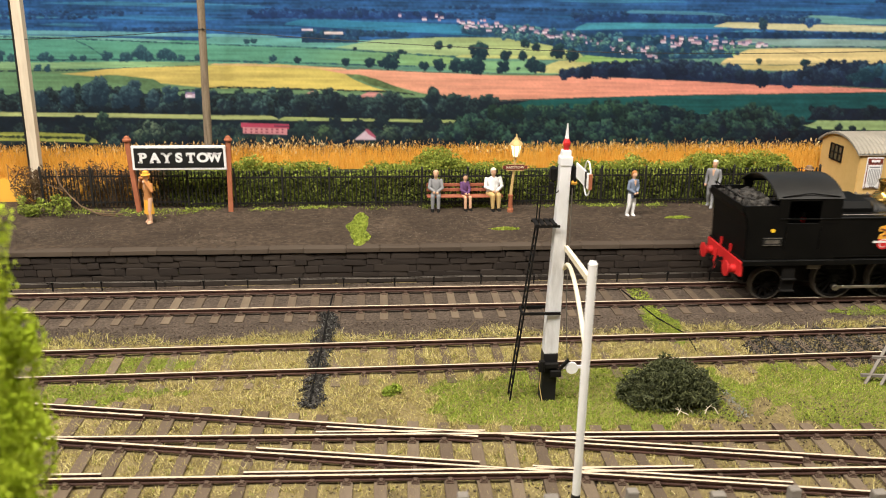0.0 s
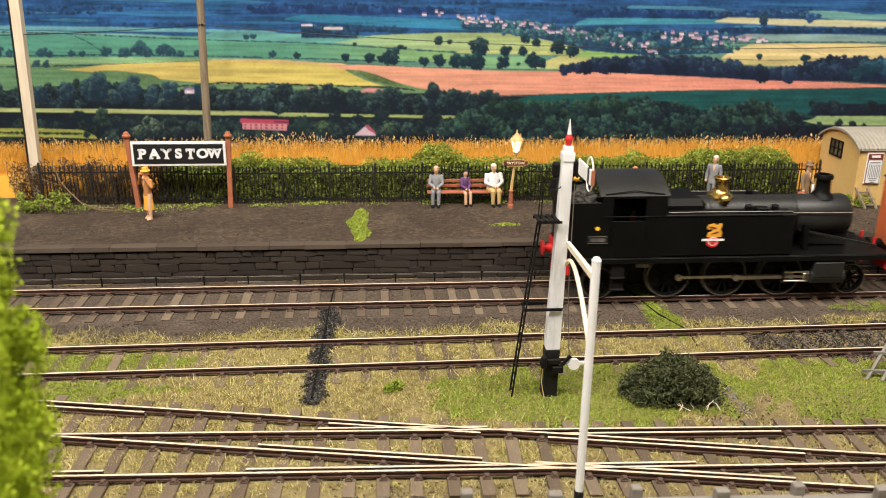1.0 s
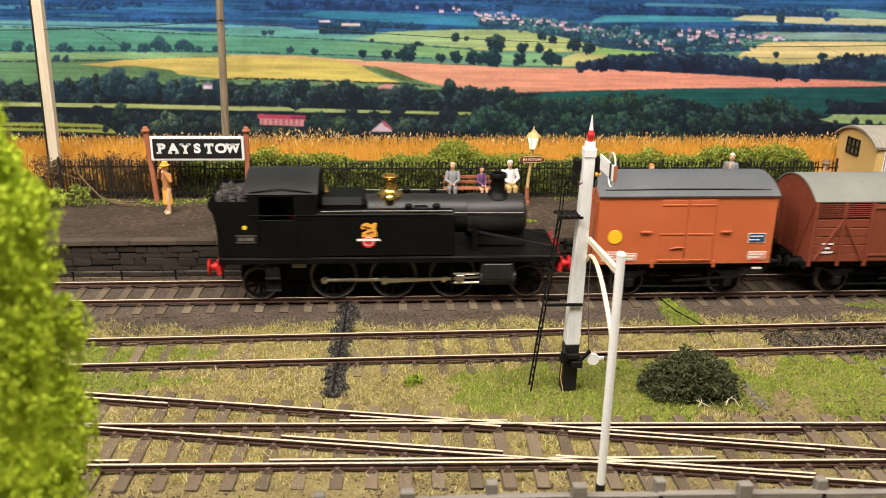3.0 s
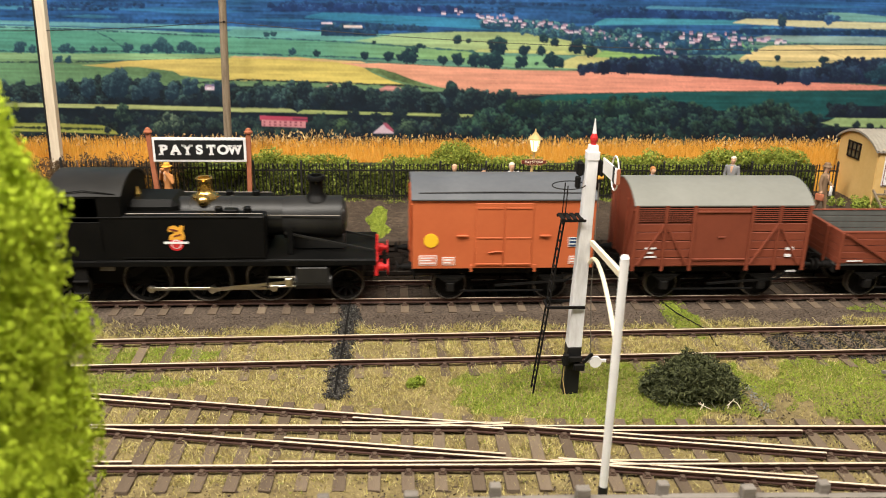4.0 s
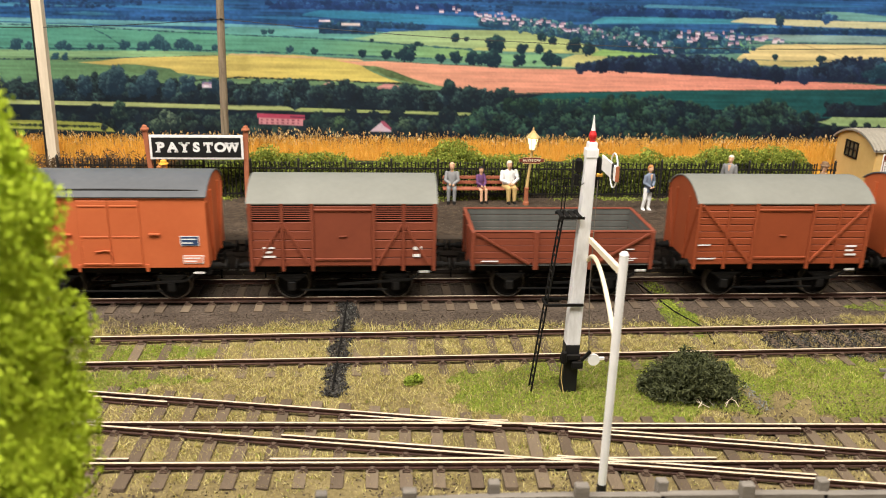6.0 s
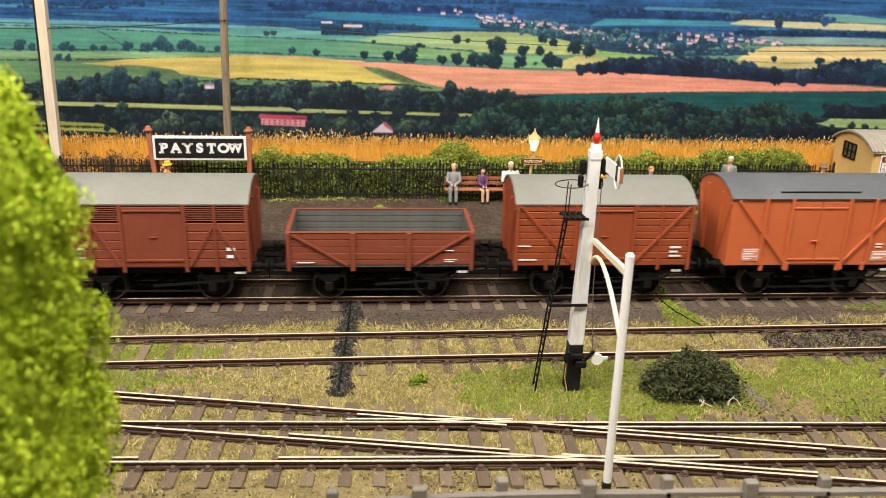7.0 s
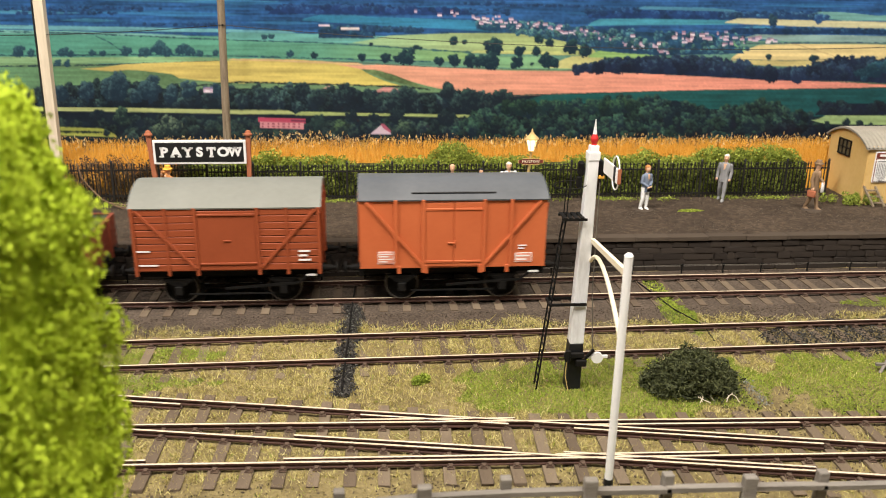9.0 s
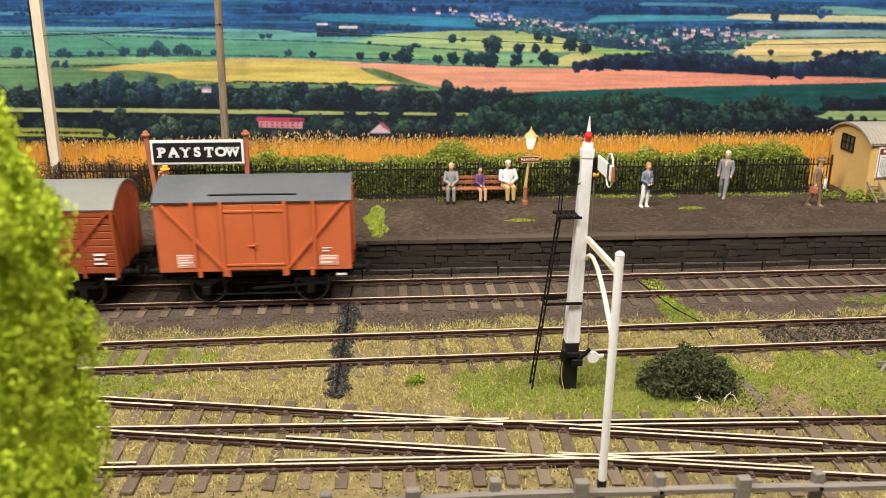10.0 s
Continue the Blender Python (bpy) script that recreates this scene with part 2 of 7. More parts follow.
def prism(bm, poly, lo, hi, axis="y", mi=0, bev=0.0):
    """Extrudes a 2D outline along an axis: y takes (x, z), x takes (y, z), z takes (x, y)."""
    t = bmesh.new()

    def p3(p, h):
        return {"y": (p[0], h, p[1]), "x": (h, p[0], p[1]), "z": (p[0], p[1], h)}[axis]
    a = [t.verts.new(p3(p, lo)) for p in poly]
    b = [t.verts.new(p3(p, hi)) for p in poly]
    t.faces.new(a)
    t.faces.new(b)
    for k in range(len(poly)):
        j = (k + 1) % len(poly)
        t.faces.new((a[k], a[j], b[j], b[k]))
    if bev:
        bmesh.ops.recalc_face_normals(t, faces=t.faces)
        bmesh.ops.bevel(t, geom=t.edges[:], offset=bev, segments=1, affect="EDGES")
    return merge(bm, t, mi)


def tube(bm, pts, r, seg=6, mi=0, flat=1.0):
    """One continuous round bar swept along points."""
    pts = [Vector(p) for p in pts]
    t = bmesh.new()
    rings = []
    side = None
    for k, p in enumerate(pts):
        d = (pts[min(k + 1, len(pts) - 1)] - pts[max(k - 1, 0)]).normalized()
        if side is None:
            side = d.orthogonal().normalized()
        side = (side - d * side.dot(d)).normalized()
        up = d.cross(side)
        rings.append([t.verts.new(p + (side * math.cos(2 * math.pi * q / seg) + up * flat * math.sin(2 * math.pi * q / seg)) * r) for q in range(seg)])
    for p, q in zip(rings, rings[1:]):
        for k in range(seg):
            t.faces.new((p[k], p[(k + 1) % seg], q[(k + 1) % seg], q[k]))
    t.faces.new(rings[0])
    t.faces.new(rings[-1])
    return merge(bm, t, mi)


def sheet(name, verts, faces, mat, parent=None, kind=""):
    """A large mesh from computed arrays in millimetres."""
    me = bpy.data.meshes.new(name)
    me.from_pydata((np.asarray(verts) * S).tolist(), [], np.asarray(faces).tolist())
    me.materials.append(MAT[mat])
    ob = new(name, me)
    if parent:
        ob.parent = parent
    if kind:
        ob["kind"] = kind
    return ob


def text_part(name, words, size, mat, parent, at, bold=0.0, depth=0.15, spacing=1.0, label="", wide=1.0):
    """Flat letters that face the viewer's side (-y)."""
    cu = bpy.data.curves.new(name, "FONT")
    cu.body, cu.size, cu.extrude, cu.offset = words, size, depth, bold
    cu.align_x, cu.align_y, cu.space_character = "CENTER", "CENTER", spacing
    tmp = bpy.data.objects.new("tmp_text", cu)
    scene.collection.objects.link(tmp)
    me = bpy.data.meshes.new_from_object(tmp.evaluated_get(bpy.context.evaluated_depsgraph_get()))
    bpy.data.objects.remove(tmp)
    me.transform(Matrix.Scale(S, 4) @ Matrix.Rotation(radians(90), 4, "X") @ Matrix.Diagonal((wide, 1, 1, 1)))
    me.materials.clear()
    me.materials.append(MAT[mat])
    ob = new(name, me)
    ob.parent = parent
    ob.location = Vector(at) * S
    if label:
        ob["label"] = label
    return ob


rng = np.random.default_rng(7)


# ---- the setting ----
GROUND, PLAT = -5.0, 22.0
FACE_Y = 57.0   # the platform's front face


def ground_height(x, y):
    """Gentle unevenness of the scenic ground."""
    return GROUND + 0.5 * np.sin(x * 0.031 + 1.3) * np.cos(y * 0.047) + 0.3 * np.sin(x * 0.11 + y * 0.07)


def build_ground():
    xs, ys = np.linspace(-1160, 1200, 473), np.linspace(-420, 60, 97)
    X, Y = np.meshgrid(xs, ys)
    Z = ground_height(X, Y) + rng.normal(0, 0.12, X.shape)
    Z = np.where((Y > -41) & (Y < 60), np.minimum(Z, GROUND) - 1.2, Z)
    V = np.stack([X.ravel(), Y.ravel(), Z.ravel()], 1)
    i = np.arange(len(ys) - 1)[:, None] * len(xs) + np.arange(len(xs) - 1)[None]
    F = np.stack([i, i + 1, i + 1 + len(xs), i + len(xs)], -1).reshape(-1, 4)
    g = sheet("ground", V, F, "earth")
    tagged(g, "brown scenic earth on the layout baseboard", "ground", kind="structure")
    # ballast shoulder under the platform road
    bm = bmesh.new()
    prism(bm, [(-42, -5.8), (-32, -4.9), (-20, -5.2), (50, -5.4), (57, -5.8), (57, -9), (-42, -9)], -1160, 1200, "x")
    b = obj("ballast_bed", bm, "ballast")
    tagged(b, "fine grey-brown ballast under the platform track", "ballast", kind="structure")


def build_ballast_grains():
    """Loose stones as small tetrahedra."""
    n = 60000
    x = rng.uniform(-420, 520, n)
    y = np.where(rng.uniform(0, 1, n) < 0.12, rng.normal(-36, 8, n), rng.uniform(-37, 56, n))
    y = np.minimum(y, 56)
    tetra("ballast_grains", x, y, np.where(y < -16, -5.0, -5.5), 0.65, "ballast", "loose fine grey-brown ballast stones")


def tetra(name, x, y, z, size, mat, label):
    n = len(x)
    d = rng.normal(0, 1, (n, 4, 3))
    d /= np.linalg.norm(d, axis=2, keepdims=True)
    s = size * rng.uniform(0.5, 1.2, (n, 1, 1))
    c = np.stack([x, y, np.broadcast_to(z, x.shape)], 1)[:, None, :]
    V = (c + d * s).reshape(-1, 3)
    k = (np.arange(n) * 4)[:, None]
    F = np.concatenate([k + np.array([[0, 1, 2]]), k + np.array([[0, 2, 3]]), k + np.array([[0, 3, 1]]), k + np.array([[1, 3, 2]])])
    ob = sheet(name, V, F, mat)
    return tagged(ob, label, "stones", kind="stuff")


def build_platform():
    xs, ys = np.linspace(-1160, 1200, 394), np.linspace(60.5, 245, 41)
    X, Y = np.meshgrid(xs, ys)
    Z = PLAT + rng.normal(0, 0.10, X.shape) + 0.35 * np.sin(X * 0.05) * np.sin(Y * 0.09)
    V = np.stack([X.ravel(), Y.ravel(), Z.ravel()], 1)
    i = np.arange(len(ys) - 1)[:, None] * len(xs) + np.arange(len(xs) - 1)[None]
    F = np.stack([i, i + 1, i + 1 + len(xs), i + len(xs)], -1).reshape(-1, 4)
    p = sheet("platform", V, F, "platform")
    tagged(p, "dark cinder platform surface", "platform", kind="structure")
    # wall core behind the stones
    bm = bmesh.new()
    box(bm, (20, FACE_Y + 5.5, 7), (2360, 8.0, 28))
    w = obj("platform_wall", bm, "mortar")
    tagged(w, "blackened coursed stone platform wall", "platform wall", kind="structure")
    return w


def build_wall_stones(w):
    meshes = []
    for k in range(6):
        bm = bmesh.new()
        bmesh.ops.create_cube(bm, size=1.0)
        bmesh.ops.bevel(bm, geom=bm.edges[:], offset=0.09, segments=1, affect="EDGES")
        for v in bm.verts:
            v.co += Vector((random.uniform(-.03, .03), random.uniform(-.12, .12), random.uniform(-.07, .07)))
        o = obj("tmp", bm, "stone")
        meshes.append(o.data)
        bpy.data.objects.remove(o)
    r = random.Random(3)
    z = -6.0
    for h in (5.0, 4.2, 5.6, 4.4, 4.4):
        x = -345.0 + r.uniform(0, 8)
        while x < 420:
            wd = r.uniform(6, 26)
            share("stone", r.choice(meshes), w, (x + wd / 2, FACE_Y + 1.2 + r.uniform(-0.3, 0.3), z + h / 2 + r.uniform(-.5, .5)),
                  ry=r.uniform(-.025, .025), sc=(wd - 0.2, 3.0, h + r.uniform(-.5, .5)))
            x += wd
        z += h
    cm = []
    for k in range(3):
        bm = bmesh.new()
        box(bm, (0, 0, 0), (1, 1, 1), 0.05)
        for v in bm.verts:
            v.co += Vector((0, random.uniform(-.02, .02), random.uniform(-.04, .04)))
        o = obj("tmp", bm, "coping")
        cm.append(o.data)
        bpy.data.objects.remove(o)
    x = -420.0
    while x < 520:
        wd = r.uniform(24, 34)
        share("coping_slab", r.choice(cm), w, (x + wd / 2, FACE_Y + 3.2 + r.uniform(-.2, .2), PLAT - 1.5 + r.uniform(-.12, .12)), sc=(wd - 0.2, 9.0, 3.4))
        x += wd


def build_rail(parent, p, q, dz=0.0):
    """One bullhead rail with a worn top, its shine painted pale, between two plan points."""
    p, q = Vector((*p, dz)), Vector((*q, dz))
    d = q - p
    a = math.atan2(d.y, d.x)
    bm = bmesh.new()
    sec = [(-0.75, -3.3), (0.75, -3.3), (0.75, -2.6), (0.3, -2.3), (0.3, -1.2), (0.75, -0.9), (0.75, -0.06), (-0.75, -0.06), (-0.75, -0.9), (-0.3, -1.2), (-0.3, -2.3), (-0.75, -2.6)]
    prism(bm, sec, 0, d.length, "x")
    top = [(-0.60, -0.06), (0.60, -0.06), (0.5, 0.0), (-0.5, 0.0)]
    prism(bm, top, 0, d.length, "x", mi=1)
    ob = part("rail", bm, ["rust", "railtop"], parent, at=p)
    ob.rotation_euler[2] = a
    return ob


def sleeper_meshes(length, width=5.6):
    out = []
    for k in range(4):
        bm = bmesh.new()
        box(bm, (0, 0, 0), (width, length, 3.0), 0.25)
        for v in bm.verts:
            v.co += Vector((random.uniform(-.2, .2), random.uniform(-.4, .4), random.uniform(-.12, .12)))
        o = obj("tmp", bm, "sleeper")
        out.append(o.data)
        bpy.data.objects.remove(o)
    return out


def chair_mesh():
    bm = bmesh.new()
    box(bm, (0, 0, 0.45), (3.6, 6.4, 0.9), 0.2)
    box(bm, (0, 1.5, 1.5), (2.4, 1.4, 1.8), 0.3)
    box(bm, (0, -1.5, 1.5), (2.4, 1.4, 1.8), 0.3)
    box(bm, (0, -2.4, 1.6), (1.7, 1.2, 1.4), 0.2)
    for s in (-1, 1):
        rod(bm, (s * 1.1, -2.7, 0.9), (s * 1.1, -2.7, 1.5), 0.45, seg=6)
    o = obj("tmp", bm, "chair")
    me = o.data
    bpy.data.objects.remove(o)
    return me


def build_tracks():
    ch = chair_mesh()
    sm = sleeper_meshes(59.5)
    r = random.Random(5)
    # the road along the platform
    t1 = tagged(new("track_1"), "rusty bullhead platform track on wooden sleepers", "railway track", kind="structure")
    for y in (0.0, 33.2):
        build_rail(t1, (-1160, y), (1200, y))
    for k in range(-72, 76):
        x = -8.5 + 15.8 * k
        s = share("sleeper", r.choice(sm), t1, (x + r.uniform(-.3, .3), 16.6 + r.uniform(-.6, .6), -5.9), rz=r.uniform(-.012, .012))
        for y in (-16.6, 16.6):
            share("chair", ch, s, (0, y, 1.3), rz=0 if y < 0 else math.pi)
    # the overgrown middle road
    t2 = tagged(new("track_2"), "rusty overgrown siding track sunk in dry grass", "railway track", kind="structure")
    sl = 0.012
    for o in (-56.6, -90.0):
        build_rail(t2, (-1160, o - 1160 * sl), (1200, o + 1200 * sl))
    for k in range(-25, 29):
        x = -4.0 + 16.0 * k
        s = share("sleeper", r.choice(sm), t2, (x + r.uniform(-.4, .4), -73.3 + x * sl, -6.1), rz=sl + r.uniform(-.015, .015))
        for y in (-16.7, 16.7):
            share("chair", ch, s, (0, y, 1.3), rz=0 if y < 0 else math.pi)
    # the diamond crossing: two straight roads at a shallow angle
    t3 = tagged(new("track_3"), "rusty diamond crossing with check rails in dry grass", "railway track", kind="structure")

    def line(x0, y0, x1, y1):
        k = (y1 - y0) / (x1 - x0)
        return lambda x: y0 + k * (x - x0)
    A = line(-213, -124, 155, -191.5)
    C = line(-201, -158, 144, -218)
    Bq = line(-202, -156.5, 207, -173.5)
    D = line(-186, -192, 188, -205)
    for f, dz in ((A, -0.06), (C, -0.06), (Bq, 0.0), (D, 0.0)):
        build_rail(t3, (-500, f(-500)), (600, f(600)), dz)
    for f, lo, hi, o in ((A, -215, -163, -4.5), (A, -70, 4, -3.6), (A, 36, 154, -3.6), (Bq, -75, 8, 3.4), (Bq, 42, 152, -3.6),
                         (C, -102, 2, 4.0), (C, 26, 140, 3.6), (D, -190, -168, 4.0), (D, -105, 16, 3.6), (D, 22, 100, 3.6)):
        build_rail(t3, (lo, f(lo) + o), (hi, f(hi) + o), -0.22 if f in (A, C) else -0.30)
    for k in range(-14, 22):
        x = 3.0 + 15.4 * k
        hi = max(A(x), Bq(x)) + 13
        lo = min(C(x), D(x)) - 14
        s = share("sleeper", r.choice(sm), t3, (x + r.uniform(-.4, .4), (hi + lo) / 2, -5.1), rz=-0.03 + r.uniform(-.02, .02), sc=(1.05, (hi - lo) / 59.5, 1))
        for f in (A, Bq, C, D):
            share("chair", ch, t3, (x, f(x), -3.7), rz=-0.1)


def build_room():
    """Plain walls, floor and ceiling that close the place."""
    bm = bmesh.new()
    box(bm, (0, -500, -1000), (4400, 3400, 60))
    tagged(obj("floor", bm, "wallpaint"), "plain hall floor", "floor", kind="structure")
    for nm, c, s in (("wall_north", (0, 1160, 270), (4400, 80, 2480)), ("wall_south", (0, -2160, 270), (4400, 80, 2480)),
                     ("wall_east", (2160, -500, 270), (80, 3240, 2480)), ("wall_west", (-2160, -500, 270), (80, 3240, 2480))):
        bm = bmesh.new()
        box(bm, c, s)
        tagged(obj(nm, bm, "wallpaint"), "plain painted hall wall", "wall", kind="structure")
    bm = bmesh.new()
    box(bm, (0, -500, 1540), (4400, 3400, 60))
    tagged(obj("ceiling", bm, "wallpaint"), "plain pale hall ceiling", "ceiling", kind="structure")
    bm = bmesh.new()
    box(bm, (20, -88, -489.5), (2380, 664, 961), 2)
    tagged(obj("baseboard", bm, "mortar"), "dark boxed baseboard that carries the layout", "baseboard", kind="structure")


# ---- the train ----
TRACK_Y = 16.6
RUN = [(0, 456.0), (0.5, 396.8), (1, 337.2), (1.5, 277.5), (2, 218), (2.5, 159.3), (4, -24.0), (4.5, -85.0), (5, -146.6), (5.5, -210.0),
       (7, -393.5), (7.5, -453.5), (8, -515.5), (8.5, -578), (9, -639.5), (9.5, -702), (10, -765.5)]
MOVES = []   # (thing, offset in the train), keyed at the end
WHEELS = []  # (wheelset, local x, rolling radius)
RODS = []


def arc(half, z0, z1, n=14):
    """Points of a shallow roof arc from -half to half."""
    h = z1 - z0
    R = (half * half + h * h) / (2 * h)
    a = math.asin(min(1.0, half / R))
    return [(R * math.sin(-a + 2 * a * k / n), z1 - R + R * math.cos(-a + 2 * a * k / n)) for k in range(n + 1)]


def wheelset(parent, x, r, spokes=0, name="wheelset"):
    """An axle with two wheels that turn together."""
    bm = bmesh.new()
    rod(bm, (0, -19, 0), (0, 19, 0), 1.3, seg=8)
    w = part(name, bm, "chassis", parent, at=(x, 0, r), smooth=True)
    for s in (-1, 1):
        bm = bmesh.new()
        y0 = 16.2 * s
        lathe(bm, [(r * 0.84, y0 - 2.1), (r * 0.97, y0 - 2.1), (r * 0.97, y0 + 2.1), (r * 0.84, y0 + 2.1), (r * 0.84, y0 - 2.1)], seg=32, axis="y", caps=False)
        lathe(bm, [(r * 0.94, y0 - 2.2), (r, y0 - 2.2), (r, y0 + 2.2), (r * 0.94, y0 + 2.2), (r * 0.94, y0 - 2.2)], seg=32, axis="y", mi=1, caps=False)
        lathe(bm, [(r + 0.8, y0 - s * 2.4), (r + 0.8, y0 - s * 1.6), (r * 0.88, y0 - s * 1.6), (r * 0.88, y0 - s * 2.4), (r + 0.8, y0 - s * 2.4)], seg=28, axis="y", mi=1, caps=False)
        if spokes:
            lathe(bm, [(r * 0.2, y0 - 2), (r * 0.2, y0 + 2.6 * s), (0.1, y0 + 2.6 * s)], seg=14, axis="y")
            for k in range(spokes):
                a = 2 * math.pi * k / spokes
                bar(bm, (0, y0, 0), (r * 0.9 * math.cos(a), y0, r * 0.9 * math.sin(a)), 1.1, 1.6)
        else:
            lathe(bm, [(r * 0.88, y0 - 0.8), (r * 0.88, y0 + 0.8), (r * 0.3, y0 + 1.4 * s), (0.1, y0 + 1.4 * s)], seg=24, axis="y")
            for k in range(4):
                a = 2 * math.pi * (k + .5) / 4
                rod(bm, (r * .55 * math.cos(a), y0 - 1.6, r * .55 * math.sin(a)), (r * .55 * math.cos(a), y0 + 1.6, r * .55 * math.sin(a)), 0.9, seg=8)
        part("wheel", bm, ["chassis", "wheelrim"], w, smooth=True)
    WHEELS.append((w, x, r))
    return w


def buffer_pair(parent, x, s, mat="chassis", z=24.0, fat=1.0, reach=1.0):
    for y in (-20, 20):
        bm = bmesh.new()
        lathe(bm, [(a * fat, s * b * reach) for a, b in ((3.2, 0), (3.2, 1.0), (2.4, 1.5), (2.2, 6.0), (1.4, 6.2), (1.4, 9.0), (4.2, 9.4), (4.2, 10.2), (2.0, 10.8))], seg=18, axis="x")
        part("buffer", bm, mat, parent, at=(x, y, z), smooth=True)


def coupling(parent, x, s):
    """Hook and hanging chain links."""
    bm = bmesh.new()
    bar(bm, (x, 0, 24), (x + s * 4, 0, 24), 1.4, 2.2)
    rod(bm, (x + s * 4, 0, 24), (x + s * 5, 0, 26), 0.8, seg=6)
    tube(bm, [(x + s * 4, -1.6, 24), (x + s * 6, -1.8, 20), (x + s * 7, -1.4, 16), (x + s * 7, 1.4, 16), (x + s * 6, 1.8, 20), (x + s * 4, 1.6, 24)], 0.6)
    part("coupling_chain", bm, "chassis", parent)


def underframe(parent, half, wb):
    bm = bmesh.new()
    for y in (-21, 21):
        box(bm, (0, y, 22.6), (2 * half, 2.4, 5.4), 0.3)
    for x in (-half + 1.2, half - 1.2):
        box(bm, (x, 0, 22.6), (2.4, 52, 6.0), 0.3)
    box(bm, (0, 0, 24), (2 * half - 4, 40, 2.0))
    part("underframe", bm, "chassis", parent)
    for x in (-wb, wb):
        for s in (-1, 1):
            bm = bmesh.new()
            prism(bm, [(x - 5.5, 21), (x + 5.5, 21), (x + 3.0, 8.0), (x - 3.0, 8.0)], s * 21 - 0.5, s * 21 + 0.5, "y")
            box(bm, (x, s * 23.5, 11), (5.2, 4.4, 6.4), 0.6)
            part("axlebox", bm, "chassis", parent)
            bm = bmesh.new()
            for k, w in enumerate((9, 11.5, 14, 17, 20)):
                box(bm, (x, s * 24.0, 15.0 + k * 1.0), (w, 2.4, 0.8))
            part("leaf_spring", bm, "chassis", parent)
        wheelset(parent, x, 10.9)
    for s in (-1, 1):
        bm = bmesh.new()
        bar(bm, (-4, s * 24.5, 12), (half - 16, s * 25.5, 15.5), 0.8, 1.6)
        bar(bm, (half - 16, s * 25.5, 15.5), (half - 10, s * 26, 20.5), 0.8, 1.4)
        bar(bm, (half - 20, s * 23.5, 10), (half - 20, s * 23.5, 21), 2.2, 0.8)
        part("brake_lever", bm, "chassis", parent)
        bm = bmesh.new()
        box(bm, (half - 7, s * 26.0, 21.2), (7.0, 1.0, 1.6), 0.3)
        part("brake_handle", bm, "white", parent, "white-painted brake lever end")
        bm = bmesh.new()
        for x in (-wb + 13.2, wb - 13.2):
            box(bm, (x, s * 16.4, 10), (2.6, 3.0, 7.0), 0.5)
            bar(bm, (x, s * 16.4, 13), (x * 0.3, s * 16.4, 20), 1.0, 1.0)
        bar(bm, (-wb + 13, s * 17, 9), (0, s * 17, 13), 0.9, 0.9)
        bar(bm, (wb - 13, s * 17, 9), (0, s * 17, 13), 0.9, 0.9)
        part("brake_gear", bm, "chassis", parent)
    rodm = bmesh.new()
    bar(rodm, (-wb + 6, -24.6, 8.4), (wb - 6, -24.6, 8.4), 0.7, 1.0)
    part("tie_bar", rodm, "chassis", parent)


def label_bars(parent, x, y, z, w, h, mat="white", rows=3, plate="", name="lettering"):
    """Unreadable lettering as plain bars; plate gives a coloured panel behind."""
    if plate:
        bm = bmesh.new()
        box(bm, (x, y - 0.12, z), (w + 1.6, 0.25, h + 1.6))
        part("label_border", bm, mat, parent)
        bm = bmesh.new()
        box(bm, (x, y - 0.24, z), (w + 0.8, 0.26, h + 0.8))
        part("label_panel", bm, plate, parent)
    bm = bmesh.new()
    for k in range(rows):
        zz = z + h / 2 - (k + 0.5) * h / rows
        ww = w * (0.92, 0.7, 0.98, 0.6)[k % 4]
        box(bm, (x - (w - ww) / 2, y - 0.36, zz), (ww, 0.2, h / rows * (0.28 if plate == "blue" else 0.42)))
    part(name, bm, mat, parent)


def van_shell(v, half, eave, top, paint, roof, strip=0.0, planked=False):
    b = 27.4 if planked else 28.0
    prof = [(-b, 25.6), (b, 25.6), (b, eave)] + arc(b, eave, top - 0.9)[::-1][1:-1] + [(-b, eave)]
    bm = bmesh.new()
    prism(bm, prof, -half, half, "x")
    part("body", bm, paint, v)
    outer, inner = arc(29.2, eave - 0.4, top), arc(29.0, eave - 1.3, top - 0.9)
    bm = bmesh.new()
    prism(bm, outer + inner[::-1], -half - 0.9, half + 0.9, "x")
    rf = part("roof", bm, roof, v, smooth=True)
    if strip:
        for s in (-1, 1):
            bm = bmesh.new()
            tube(bm, [(a, s * 24.6, eave + 2.4 + 0.8 * (1 - (a / half) ** 2)) for a in np.linspace(-strip, strip, 17)], 0.62, 6)
            part("rain_strip", bm, "signblack", rf)
    return rf


def end_ribs(v, half, eave, paint):
    for s in (-1, 1):
        for y in (-12, 12):
            bm = bmesh.new()
            box(bm, (s * (half + 0.6), y, (25 + eave) / 2), (1.4, 2.2, eave - 25), 0.2)
            part("end_stanchion", bm, paint, v)
        for q in (-1, 1):
            bm = bmesh.new()
            bar(bm, (s * (half + 0.4), q * 27, eave - 4), (s * (half + 0.4), q * 13, 27), 1.0, 1.6)
            part("end_brace", bm, paint, v)


def rib(v, name, a, b, w, d, paint, side=-1):
    bm = bmesh.new()
    y = side * 28.8
    a3, b3 = Vector((a[0], y, a[1])), Vector((b[0], y, b[1]))
    L = (b3 - a3).length
    t = math.degrees(math.atan2(b3.x - a3.x, b3.z - a3.z))
    box(bm, (a3 + b3) / 2, (w, d, L), 0.15, rot=(0, t, 0))
    part(name, bm, paint, v)


